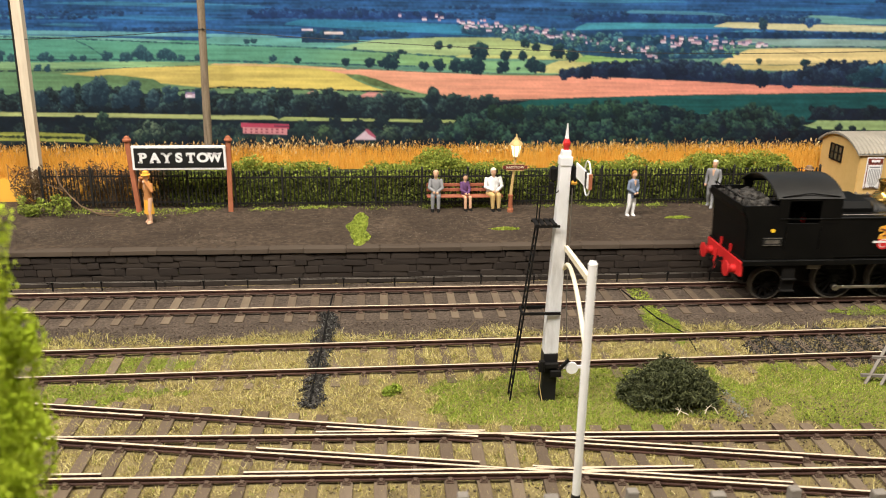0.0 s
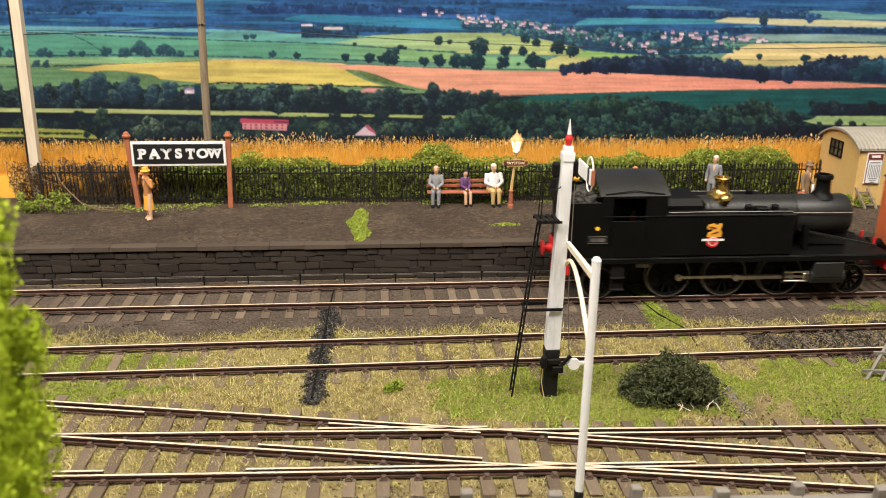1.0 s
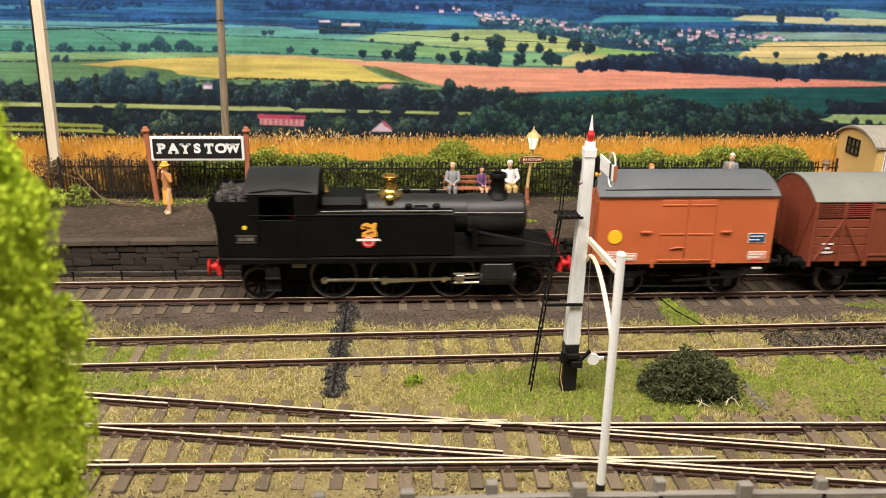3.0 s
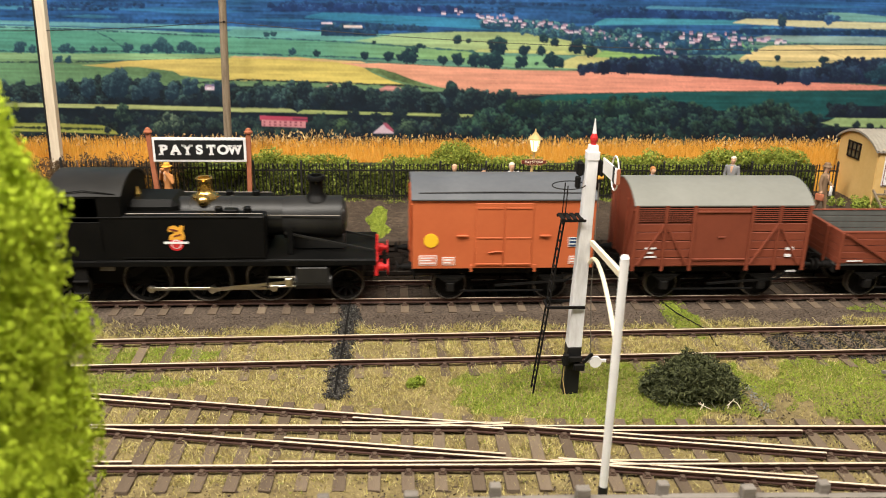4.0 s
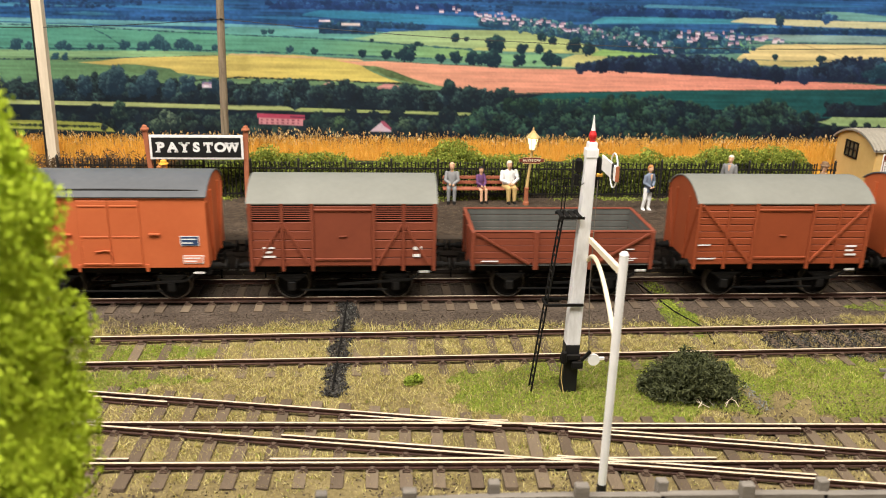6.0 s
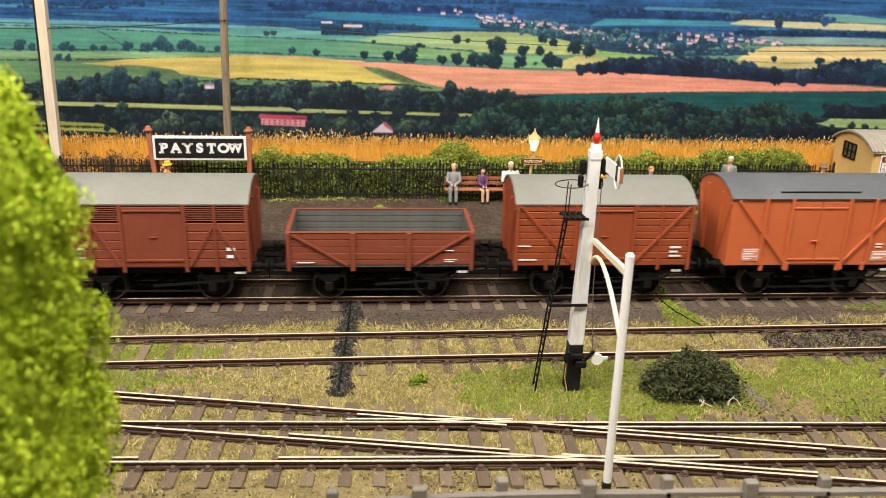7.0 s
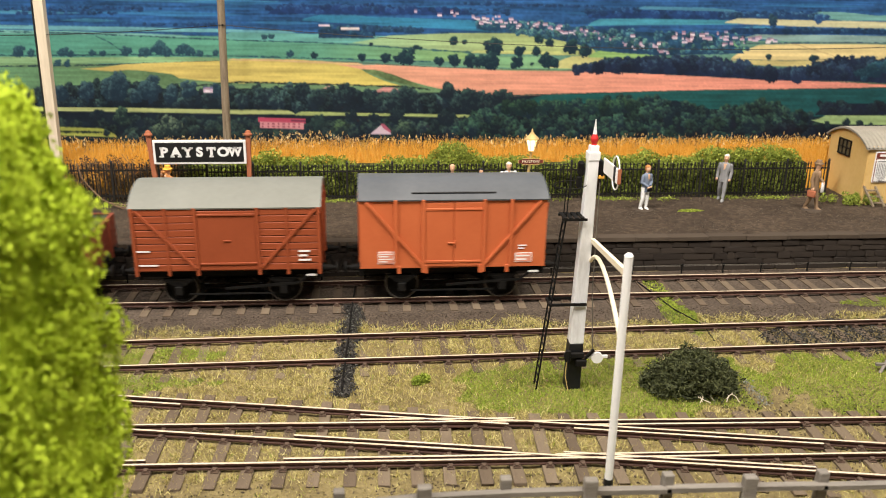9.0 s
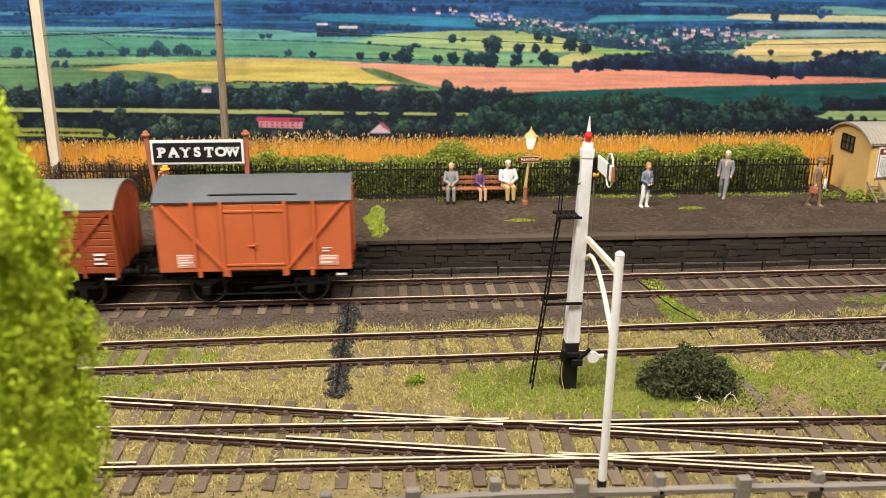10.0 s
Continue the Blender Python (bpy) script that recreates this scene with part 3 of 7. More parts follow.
def planks(v, x0, x1, z0, z1, n, paint, y=28.0):
    bm = bmesh.new()
    h = (z1 - z0) / n
    box(bm, (0, 0, 0), (x1 - x0, 1.4, h - 0.45), 0.28)
    o = obj("tmp", bm, paint)
    me = o.data
    bpy.data.objects.remove(o)
    for s in (-1, 1):
        for k in range(n):
            share("plank", me, v, ((x0 + x1) / 2, s * (y - 0.1), z0 + h * (k + 0.5)))


def build_van(kind, off, half, eave, top, paint, roof, label):
    v = thing("goods_van", (0, TRACK_Y, 0), label, "railway van", "goods wagons of the train")
    MOVES.append((v, off))
    van_shell(v, half, eave, top, paint, roof, {"steel": half * 0.93, "ribbed": half * 0.45}.get(kind, 0.0), kind in ("vented", "planked"))
    underframe(v, half, 34.0)
    end_ribs(v, half, eave, paint)
    for s in (-1, 1):
        buffer_pair(v, s * half, s)
        coupling(v, s * half, s)
        y = s * 28.0
        if kind == "steel":
            for k, x in enumerate((-9.5, 9.5)):
                bm = bmesh.new()
                box(bm, (x, y, 48.5), (18.6, 1.2, 43), 0.3)
                d = part("door", bm, paint, v)
                for z in (28.5, 46.5, 66.5):
                    bm = bmesh.new()
                    box(bm, (x, y + s * 0.7, z), (16.5, 0.5, 1.0), 0.15)
                    part("door_bar", bm, paint, d)
                bm = bmesh.new()
                for z in (32, 36, 40, 44):
                    rod(bm, (x * 1.9, y, z), (x * 1.9, y + s * 0.95, z), 0.45, seg=6)
                part("rivets", bm, paint, d)
            bm = bmesh.new()
            tube(bm, [(-10, y + s, 36.5), (-4, y + s * 1.2, 37.5), (-1, y + s * 1.2, 37.2), (0, y + s, 33)], 0.5)
            part("door_handle", bm, paint, v)
            for x in (-27, 27):
                bm = bmesh.new()
                box(bm, (x, y + s * 0.6, 48), (7, 1.4, 1.3), 0.3)
                part("grab_bracket", bm, paint, v)
            for x in (-21, 21):
                bm = bmesh.new()
                box(bm, (x, y + s * .2, 25.5), (1.6, 1.4, 5), 0.2)
                part("door_stop", bm, paint, v)
        elif kind == "ribbed":
            for x in (-9.6, 9.6):
                bm = bmesh.new()
                box(bm, (x, y, 48.5), (18.8, 1.2, 44), 0.3)
                d = part("door", bm, paint, v)
                for z in (30, 66):
                    bm = bmesh.new()
                    box(bm, (x, y + s * 0.7, z), (18, 0.7, 1.6), 0.2)
                    part("door_rail", bm, paint, d)
            bm = bmesh.new()
            box(bm, (-1.5, y + s * 1.0, 43), (5, 0.9, 0.9), 0.2)
            rod(bm, (0.8, y + s, 41), (0.8, y + s, 44.5), 0.6, seg=6)
            part("door_handle", bm, paint, v)
            for x in (-20, 20, -38, 38):
                rib(v, "side_rib", (x, 22.5 if abs(x) == 20 else 26), (x, eave - 0.5), 2.2, 1.3, paint, s)
            rib(v, "diagonal_brace", (-57, eave - 2), (-20, 27), 1.8, 1.1, paint, s)
            rib(v, "diagonal_brace", (57, eave - 2), (20, 27), 1.8, 1.1, paint, s)
            for x in (-36, 36, -18, 18):
                bm = bmesh.new()
                box(bm, (x, y, 24.5), (2.4, 1.8, 5.6), 0.2)
                part("rib_foot", bm, paint, v)
        else:
            bm = bmesh.new()
            box(bm, (0, y, 46.5), (37, 1.5, 40), 0.3)
            d = part("door", bm, paint, v)
            for z in (31, 64):
                bm = bmesh.new()
                box(bm, (0, y + s * 1.0, z), (36, 0.9, 1.4), 0.2)
                part("door_rail", bm, paint, d)
            bm = bmesh.new()
            box(bm, (0, y + s * 1.0, 46.5), (4.5, 0.9, 0.9), 0.2)
            part("door_handle", bm, paint, d)
            for x in (-half + 1, half - 1, -19.6, 19.6):
                rib(v, "side_rib", (x, 23), (x, eave - 0.5), 2.2, 1.4, paint, s)
    if kind == "vented":
        for x0, x1 in ((-half + 2, -39.5), (-37.5, -20.6), (20.6, 37.5), (39.5, half - 2)):
            planks(v, x0, x1, 26, 56, 5, paint)
            bm = bmesh.new()
            box(bm, (0, 0, 0), (x1 - x0, 1.3, 0.5), rot=(-20, 0, 0))
            o = obj("tmp", bm, paint)
            me = o.data
            bpy.data.objects.remove(o)
            for s in (-1, 1):
                for k in range(8):
                    share("louvre", me, v, ((x0 + x1) / 2, s * 28.2, 57.6 + k * 1.4), rz=0 if s < 0 else math.pi)
            for s in (-1, 1):
                # near-black panel, in the mortar colour, painting the shade between the slats
                bm = bmesh.new()
                box(bm, ((x0 + x1) / 2, s * 27.5, 62.3), (x1 - x0, 0.3, 11.4))
                part("louvre_recess", bm, "mortar", v)
        for s in (-1, 1):
            for x in (-38.5, 38.5):
                rib(v, "diagonal_brace", (x, 56), (x - 17, 27), 1.8, 1.4, paint, s)
                rib(v, "diagonal_brace", (x, 56), (x + 17, 27), 1.8, 1.4, paint, s)
                rib(v, "side_rib", (x, 23), (x, eave - 0.5), 2.0, 1.3, paint, s)
        label_bars(v, -47, -28.8, 36, 8, 9, rows=3)
        label_bars(v, 48, -28.8, 36, 6, 10, rows=2)
    if kind == "planked":
        planks(v, -half + 2, -20.6, 26, eave - 1, 9, paint)
        planks(v, 20.6, half - 2, 26, eave - 1, 9, paint)
        for s in (-1, 1):
            rib(v, "diagonal_brace", (-half + 3, eave - 2), (-20, 27), 1.8, 1.4, paint, s)
            rib(v, "diagonal_brace", (half - 3, eave - 2), (20, 27), 1.8, 1.4, paint, s)
            for x in (-38, 38):
                rib(v, "side_rib", (x, 23), (x, eave - 0.5), 2.0, 0.9, paint, s)
        label_bars(v, -53, -28.9, 40, 10, 2, rows=1)
        label_bars(v, -50, -28.9, 30.5, 13, 2.2, rows=1)
        label_bars(v, 49, -28.9, 36, 8, 9, rows=3)
    if kind == "steel":
        bm = bmesh.new()
        rod(bm, (-47.5, -28.4, 44.8), (-47.5, -27.5, 44.8), 4.7, seg=28)
        part("yellow_spot", bm, "yellow", v, "yellow painted disc")
        label_bars(v, -49.5, -28.1, 31.2, 10, 5.2, rows=3, plate="pink")
        label_bars(v, -36, -28.1, 30.6, 6.5, 4, rows=2, plate="pink")
        label_bars(v, 48.5, -28.1, 43.5, 10, 5, rows=2, plate="blue")
        label_bars(v, 50, -28.1, 31, 11, 4, rows=2, plate="pink")
    if kind == "ribbed":
        label_bars(v, -44.5, -28.1, 33, 9, 7, rows=4, plate="pink")
        label_bars(v, 47, -28.1, 32, 10, 5, rows=2, plate="pink")
        label_bars(v, 46, -28.1, 39.5, 6, 4, rows=2)
    return v


def build_open_wagon(off, half, top):
    v = thing("open_wagon", (0, TRACK_Y, 0), "empty bauxite-brown planked open wagon with a grey inside", "railway wagon", "goods wagons of the train")
    MOVES.append((v, off))
    bm = bmesh.new()
    box(bm, (0, 0, 26.5), (2 * half, 56, 1.6))
    part("floor", bm, "wagongrey", v)
    n, z0 = 5, 26.0
    h = (top - z0) / n
    for s in (-1, 1):
        for nm, size, c in (("side", (2 * half, 2.0), (0, s * 27.0)), ("end", (2.0, 52.0), (s * (half - 1), 0))):
            bm = bmesh.new()
            box(bm, (0, 0, 0), (size[0], size[1], h - 0.3), 0.18, mi=0)
            for f in bm.faces:
                c3 = f.calc_center_median()
                inner = -s * (c3.y if nm == "side" else c3.x) > 0.8
                f.material_index = 1 if inner else 0
            o = obj("tmp", bm, ["bauxite", "wagongrey"])
            me = o.data
            bpy.data.objects.remove(o)
            for k in range(n):
                share("plank", me, v, (c[0], c[1], z0 + h * (k + .5)))
        bm = bmesh.new()
        box(bm, (0, s * 27, top + 0.2), (2 * half, 2.6, 0.6), 0.15)
        part("capping_strip", bm, "bauxite", v)
        bm = bmesh.new()
        box(bm, (s * (half - 1), 0, top + 0.2), (2.6, 51.0, 0.6), 0.15)
        part("capping_strip", bm, "bauxite", v)
        for x in (-half + 1.5, -18, 18, half - 1.5):
            bm = bmesh.new()
            box(bm, (x, s * 28.4, (top + 23) / 2), (3.2 if abs(x) < 20 else 2.2, 1.4, top - 23), 0.2)
            part("side_rib", bm, "bauxite", v)
        rib(v, "diagonal_brace", (-half + 4, top - 1), (-22, 27), 1.6, 1.0, "bauxite", s)
        rib(v, "diagonal_brace", (half - 4, top - 1), (22, 27), 1.6, 1.0, "bauxite", s)
        for y in (-12, 12):
            bm = bmesh.new()
            box(bm, (s * (half + .7), y, (top + 22) / 2), (1.6, 2.4, top - 22), 0.2)
            part("end_stanchion", bm, "bauxite", v)
        buffer_pair(v, s * half, s)
        coupling(v, s * half, s)
    label_bars(v, -48, -28.2, 29, 12, 2.0, rows=1)
    label_bars(v, 45, -28.2, 37, 6, 1.8, rows=1)
    label_bars(v, 46, -28.2, 30, 9, 2.6, rows=2)
    underframe(v, half, 34.0)
    return v


def build_loco(off):
    L = thing("tank_locomotive", (0, TRACK_Y, 0), "black side-tank steam locomotive with red buffers and brass valve cover", "steam locomotive")
    MOVES.append((L, off))
    bm = bmesh.new()
    box(bm, (15, 0, 31.6), (222, 57.8, 2.2), 0.3)
    part("footplate", bm, "black", L)
    for s in (-1, 1):
        bm = bmesh.new()
        box(bm, (15, s * 28.8, 30.2), (222, 0.8, 3.6), 0.2)
        part("valance", bm, "black", L)
    bm = bmesh.new()
    box(bm, (10, 0, 19), (190, 22, 18), 0.5)
    part("frame", bm, "chassis", L)
    for s in (-1, 1):
        # tank
        bm = bmesh.new()
        box(bm, (11, s * 22, 47.2), (89, 14, 29), 0.9)
        tk = part("side_tank", bm, "black", L)
        bm = bmesh.new()
        box(bm, (11, s * 29.1, 34.4), (88, 0.5, 0.7))
        box(bm, (-14, s * 29.1, 61.0), (120, 0.5, 0.8), 0.1)
        part("beading", bm, "black", tk)
        bm = bmesh.new()
        tube(bm, [(-30, s * 26, 62.6), (0, s * 26, 62.8), (54, s * 26, 62.6)], 0.45)
        part("tank_handrail", bm, "wheelrim", tk)
        # cab side with its opening
        bm = bmesh.new()
        box(bm, (-54, s * 28.4, 45.5), (43, 1.2, 25), 0.1)
        box(bm, (-72, s * 28.4, 66), (7, 1.2, 17), 0.1)
        box(bm, (-39.5, s * 28.4, 66), (14, 1.2, 17), 0.1)
        box(bm, (-57, s * 28.4, 74), (24, 1.2, 1.6), 0.1)
        cs = part("cab_side", bm, "black", L)
        for x in (-69, -45.5):
            bm = bmesh.new()
            tube(bm, [(x, s * 29.4, 40), (x, s * 29.8, 56)], 0.3)
            part("cab_handrail", bm, "black", cs)
        # bunker side
        bm = bmesh.new()
        prism(bm, [(-74, 33), (-94, 33), (-95, 54), (-96.5, 62), (-99, 66), (-99, 70), (-74, 70)], s * 27.6, s * 28.9, "y")
        part("bunker_side", bm, "black", L)
        bm = bmesh.new()
        rod(bm, (-78, s * 28.8, 53.2), (-78, s * 29.3, 53.2), 1.35, seg=16)
        part("route_spot", bm, "yellow", L, "yellow painted disc")
        bm = bmesh.new()
        box(bm, (-77.5, s * 29.1, 45.5), (13, 0.5, 5.6), 0.1)
        pl = part("number_plate", bm, "signblack", L)
        bm = bmesh.new()
        for dz in (-2.3, 2.3):
            box(bm, (-77.5, s * 29.4, 45.5 + dz), (12.6, 0.3, 0.35))
        box(bm, (-77.5, s * 29.4, 45.5), (9.5, 0.3, 2.2))
        part("plate_lettering", bm, "wheelrim", pl)
        # cylinder, slide bars, steps
        bm = bmesh.new()
        box(bm, (84.5, s * 24.2, 21.5), (22, 9.6, 13.2), 1.6)
        rod(bm, (73, s * 23.4, 16), (96.5, s * 23.4, 16), 5.4, seg=18)
        part("cylinder", bm, "blackgrey", L)
        for z in (12.2, 18.6):
            bm = bmesh.new()
            box(bm, (64, s * 23.4, z), (18, 1.8, 1.2), 0.2)
            part("slide_bar", bm, "steel", L)
        bm = bmesh.new()
        box(bm, (55, s * 23, 18), (1.6, 3, 14), 0.2)
        part("guide_plate", bm, "chassis", L)
        bm = bmesh.new()
        box(bm, (-62, s * 27.2, 20), (9, 1.0, 20), 0.2)
        box(bm, (-62, s * 28, 10.2), (9.5, 4, 1.0), 0.2)
        box(bm, (-62, s * 28, 18.5), (9.5, 4, 1.0), 0.2)
        part("cab_steps", bm, "chassis", L)
        bm = bmesh.new()
        box(bm, (-45, s * 27, 26.8), (9, 1.0, 3.2), 0.2)
        part("works_plate", bm, "wheelrim", L)
        bm = bmesh.new()
        bar(bm, (66, s * 14, 46), (124, s * 14, 33.5), 1.4, 1.4)
        part("front_stay", bm, "blackgrey", L)
        bm = bmesh.new()
        bar(bm, (70, s * 18, 33), (70, s * 16, 50), 3.4, 3.4)
        part("steam_pipe", bm, "black", L)
    # crest: plain coloured shapes
    for s in (-1, 1):
        bm = bmesh.new()
        lathe(bm, [(4.4, s * 29.05), (4.4, s * 29.3), (0.1, s * 29.3)], c=(0, 0, 43.6), seg=24, axis="y")
        cr = part("crest_disc", bm, "red", L, "red, white and amber painted crest")
        bm = bmesh.new()
        lathe(bm, [(3.1, s * 29.25), (3.1, s * 29.42), (0.1, s * 29.42)], c=(0, 0, 43.6), seg=20, axis="y")
        box(bm, (0, s * 29.5, 44.6), (15, 0.3, 1.5))
        part("crest_band", bm, "white", cr)
        bm = bmesh.new()
        lathe(bm, [(2.5, s * 29.4), (2.5, s * 29.55), (0.1, s * 29.55)], c=(0, 0, 43.6), seg=16, axis="y")
        part("crest_hub", bm, "red", cr)
        bm = bmesh.new()
        prism(bm, [(-4.4, 46.6), (5.4, 46.6), (5.6, 49.4), (4.6, 52.0), (5.4, 55.4), (3.6, 56.2), (2.2, 54.6), (-0.6, 56.0), (-3.6, 55.2), (-4.8, 53.0), (-4.0, 51.6), (-1.4, 52.2), (-1.0, 50.6), (-3.6, 49.6)], s * 29.05, s * 29.4, "y")
        part("crest_figure", bm, "crestgold", cr)
        bm = bmesh.new()
        box(bm, (-1.0, s * 29.5, 53.0), (5.2, 0.2, 1.1), 0, rot=(0, 14, 0))
        box(bm, (1.0, s * 29.5, 49.4), (4.6, 0.2, 0.9), 0, rot=(0, -16, 0))
        part("crest_shade", bm, "maroon", cr)
    # cab front, back and roof
    bm = bmesh.new()
    prism(bm, [(-28, 33), (28, 33), (28, 75)] + arc(28, 75, 83.8)[::-1] + [(-28, 75)], -34, -32.6, "x")
    part("cab_front", bm, "black", L)
    bm = bmesh.new()
    prism(bm, [(-28, 33), (28, 33), (28, 66), (-28, 66)], -74.6, -73.4, "x")
    part("cab_back", bm, "black", L)
    bm = bmesh.new()
    box(bm, (-54, 0, 34), (40, 54, 1.5))
    box(bm, (-44, -13, 45), (9, 9, 22), 0.5)
    part("cab_floor", bm, "chassis", L)
    bm = bmesh.new()
    rod(bm, (-50, -14, 50), (-50, -14, 61), 0.9, seg=8)
    box(bm, (-50, -14, 56), (3.0, 2.2, 4), 0.5, mi=1)
    part("regulator_handle", bm, ["wheelrim", "red"], L)
    outer, inner = arc(29.2, 74.8, 85.0), arc(28.6, 74.0, 84.0)
    bm = bmesh.new()
    prism(bm, outer + inner[::-1], -77.5, -31.5, "x")
    rf = part("cab_roof", bm, "blackgrey", L, smooth=True)
    for s in (-1, 1):
        bm = bmesh.new()
        tube(bm, [(-74, s * 28.4, 76.0), (-54.5, s * 27.0, 78.0), (-35, s * 28.4, 76.0)], 0.45)
        part("rain_strip", bm, "black", rf)
    # bunker back and coal
    bm = bmesh.new()
    prism(bm, [(-93, 33), (-95, 33), (-96, 54), (-97.5, 62), (-100, 66), (-100, 70), (-98.8, 70), (-98.6, 66.5), (-96, 62), (-94, 54)], -28, 28, "y")
    part("bunker_back", bm, "black", L)
    bm = bmesh.new()
    box(bm, (-85, 0, 58), (20, 54, 12))
    r = random.Random(9)
    for k in range(170):
        t = bmesh.new()
        bmesh.ops.create_icosphere(t, subdivisions=1, radius=r.uniform(1.6, 3.4))
        for v in t.verts:
            v.co *= r.uniform(0.7, 1.25)
        x, y = r.uniform(-97, -75), r.uniform(-26, 26)
        bmesh.ops.translate(t, vec=(x, y, 63 + 6.0 * (1 - (y / 28) ** 2) + r.uniform(-1, 2.0)), verts=t.verts)
        merge(bm, t)
    part("coal_load", bm, "coal", L)
    bm = bmesh.new()
    for y in (-22, -11, 0, 11, 22):
        tube(bm, [(-98, y, 70), (-98.8, y, 74)], 0.5)
    tube(bm, [(-98.6, -24, 74), (-98.6, 24, 74)], 0.5)
    part("coal_rails", bm, "black", L)
    # boiler, firebox, smokebox
    bm = bmesh.new()
    box(bm, (-17, 0, 54), (33, 34, 29), 4.0)
    part("firebox", bm, "black", L)
    bm = bmesh.new()
    lathe(bm, [(13.2, -2), (13.2, 30), (13.5, 30.2), (13.5, 31.6), (13.2, 31.8), (12.9, 66)], c=(0, 0, 53.6), seg=36, axis="x")
    lathe(bm, [(13.4, 4), (13.6, 4.2), (13.6, 5.6), (13.4, 5.8)], c=(0, 0, 53.6), seg=36, axis="x")
    part("boiler", bm, "blackgrey", L, smooth=True)
    bm = bmesh.new()
    lathe(bm, [(14.2, 65), (14.4, 65.4), (14.4, 102), (13.8, 103.6), (12.6, 104.2), (11.6, 104.2), (11.2, 105.2), (6, 106.2), (0.5, 106.6)], c=(0, 0, 52.6), seg=40, axis="x")
    box(bm, (88, 0, 38), (34, 18, 10), 0.5)
    sb = part("smokebox", bm, "blackgrey", L, smooth=True)
    for s in (-1, 1):
        bm = bmesh.new()
        tube(bm, [(50, s * 14.2, 58), (102, s * 15.4, 58)], 0.4)
        part("boiler_handrail", bm, "wheelrim", L)
    bm = bmesh.new()
    lathe(bm, [(9.0, 65.0), (6.6, 67.4), (5.2, 69.5), (4.8, 77.5), (5.0, 78.0), (6.2, 78.4), (6.2, 80.0), (5.6, 81.2), (3.9, 81.2), (3.7, 76)], c=(86.5, 0, 0), seg=24)
    part("chimney", bm, "black", L, smooth=True)
    bm = bmesh.new()
    lathe(bm, [(8.0, 65.0), (8.8, 66.6), (8.4, 67.8), (6.4, 69.0), (4.8, 70.6), (4.3, 72.6), (4.4, 77.0), (5.2, 78.4), (5.8, 79.4), (5.1, 80.0), (3.9, 79.6), (3.5, 76)], c=(14, 0, 0), seg=28)
    for s in (-1, 1):
        lathe(bm, [(4.2, s * 6.4), (4.0, s * 9.0), (2.4, s * 11.5), (0.4, s * 12.2)], c=(14, 0, 66), seg=16, axis="y")
    part("safety_valve_cover", bm, "brass", L, smooth=True)
    bm = bmesh.new()
    lathe(bm, [(1.6, 67), (1.6, 70), (2.4, 70.4), (1.2, 73), (0.6, 75)], c=(-28, -5, 0), seg=12)
    part("whistle", bm, "brass", L, smooth=True)
    for x, y in ((26, -20), (44, -20), (26, 20), (44, 20)):
        bm = bmesh.new()
        lathe(bm, [(2.6, 61), (2.6, 65), (2.0, 65.6), (0.3, 65.8)], c=(x, y, 0), seg=14)
        part("tank_filler", bm, "black", L)
    bm = bmesh.new()
    box(bm, (34, -22, 63.0), (9, 7, 3.6), 0.6)
    part("tank_vent", bm, "black", L)
    # buffer beams
    for x, s in ((-96, -1), (126, 1)):
        bm = bmesh.new()
        box(bm, (x, 0, 26), (2.2, 57, 10.5), 0.3)
        bb = part("buffer_beam", bm, "red", L, "red buffer beam")
        buffer_pair(L, x, s, "red", fat=1.3, reach=0.75)
        coupling(L, x, s)
        bm = bmesh.new()
        tube(bm, [(x + s * 2, 9, 28), (x + s * 3, 9, 20), (x + s * 3, 8, 14)], 0.8)
        part("brake_hose", bm, "red", L)
        for q in (-8, 8):
            bm = bmesh.new()
            box(bm, (x, q, 34.0), (1.2, 1.6, 7))
            part("lamp_iron", bm, "red", L)
    # wheels and rods
    for x in (-23.5, 16.0, 55.5):
        w = wheelset(L, x, 15.2, 14, "driving_wheelset")
        for s in (-1, 1):
            bm = bmesh.new()
            rod(bm, (6, s * 17.5, 0), (6, s * 24.0, 0), 1.5, seg=10)
            part("crank_pin", bm, "steel", w)
            bm = bmesh.new()
            box(bm, (-9, s * 17.6, 0), (6, 2.2, 15), 1.0)
            part("balance_weight", bm, "chassis", w)
    wheelset(L, -72, 11.0, 10, "carrying_wheelset")
    wheelset(L, 106, 11.0, 10, "carrying_wheelset")
    for s in (-1, 1):
        bm = bmesh.new()
        for a, b in ((-23.5, 16), (16, 55.5)):
            box(bm, ((a + b) / 2, 0, 0), (b - a, 0.9, 2.0), 0.2)
        for x in (-23.5, 16, 55.5):
            rod(bm, (x, -0.9, 0), (x, 0.9, 0), 2.3, seg=14)
        cr = part("coupling_rod", bm, "steel", L, at=(0, s * 21.0, 15.2))
        bm = bmesh.new()
        prism(bm, [(0, -1.4), (50, -0.9), (50, 0.9), (0, 1.4)], -0.45, 0.45, "y")
        rod(bm, (0, -0.8, 0), (0, 0.8, 0), 2.4, seg=14)
        rod(bm, (50, -0.8, 0), (50, 0.8, 0), 1.7, seg=12)
        co = part("connecting_rod", bm, "steel", L, at=(16, s * 23.4, 15.2))
        bm = bmesh.new()
        box(bm, (0, 0, 0), (5.0, 2.6, 5.0), 0.4)
        rod(bm, (0, 0, 0), (16, 0, 0.6), 0.8, seg=8)
        xh = part("crosshead", bm, "steel", L, at=(66, s * 23.4, 15.4))
        RODS.append((cr, co, xh, s))
    return L


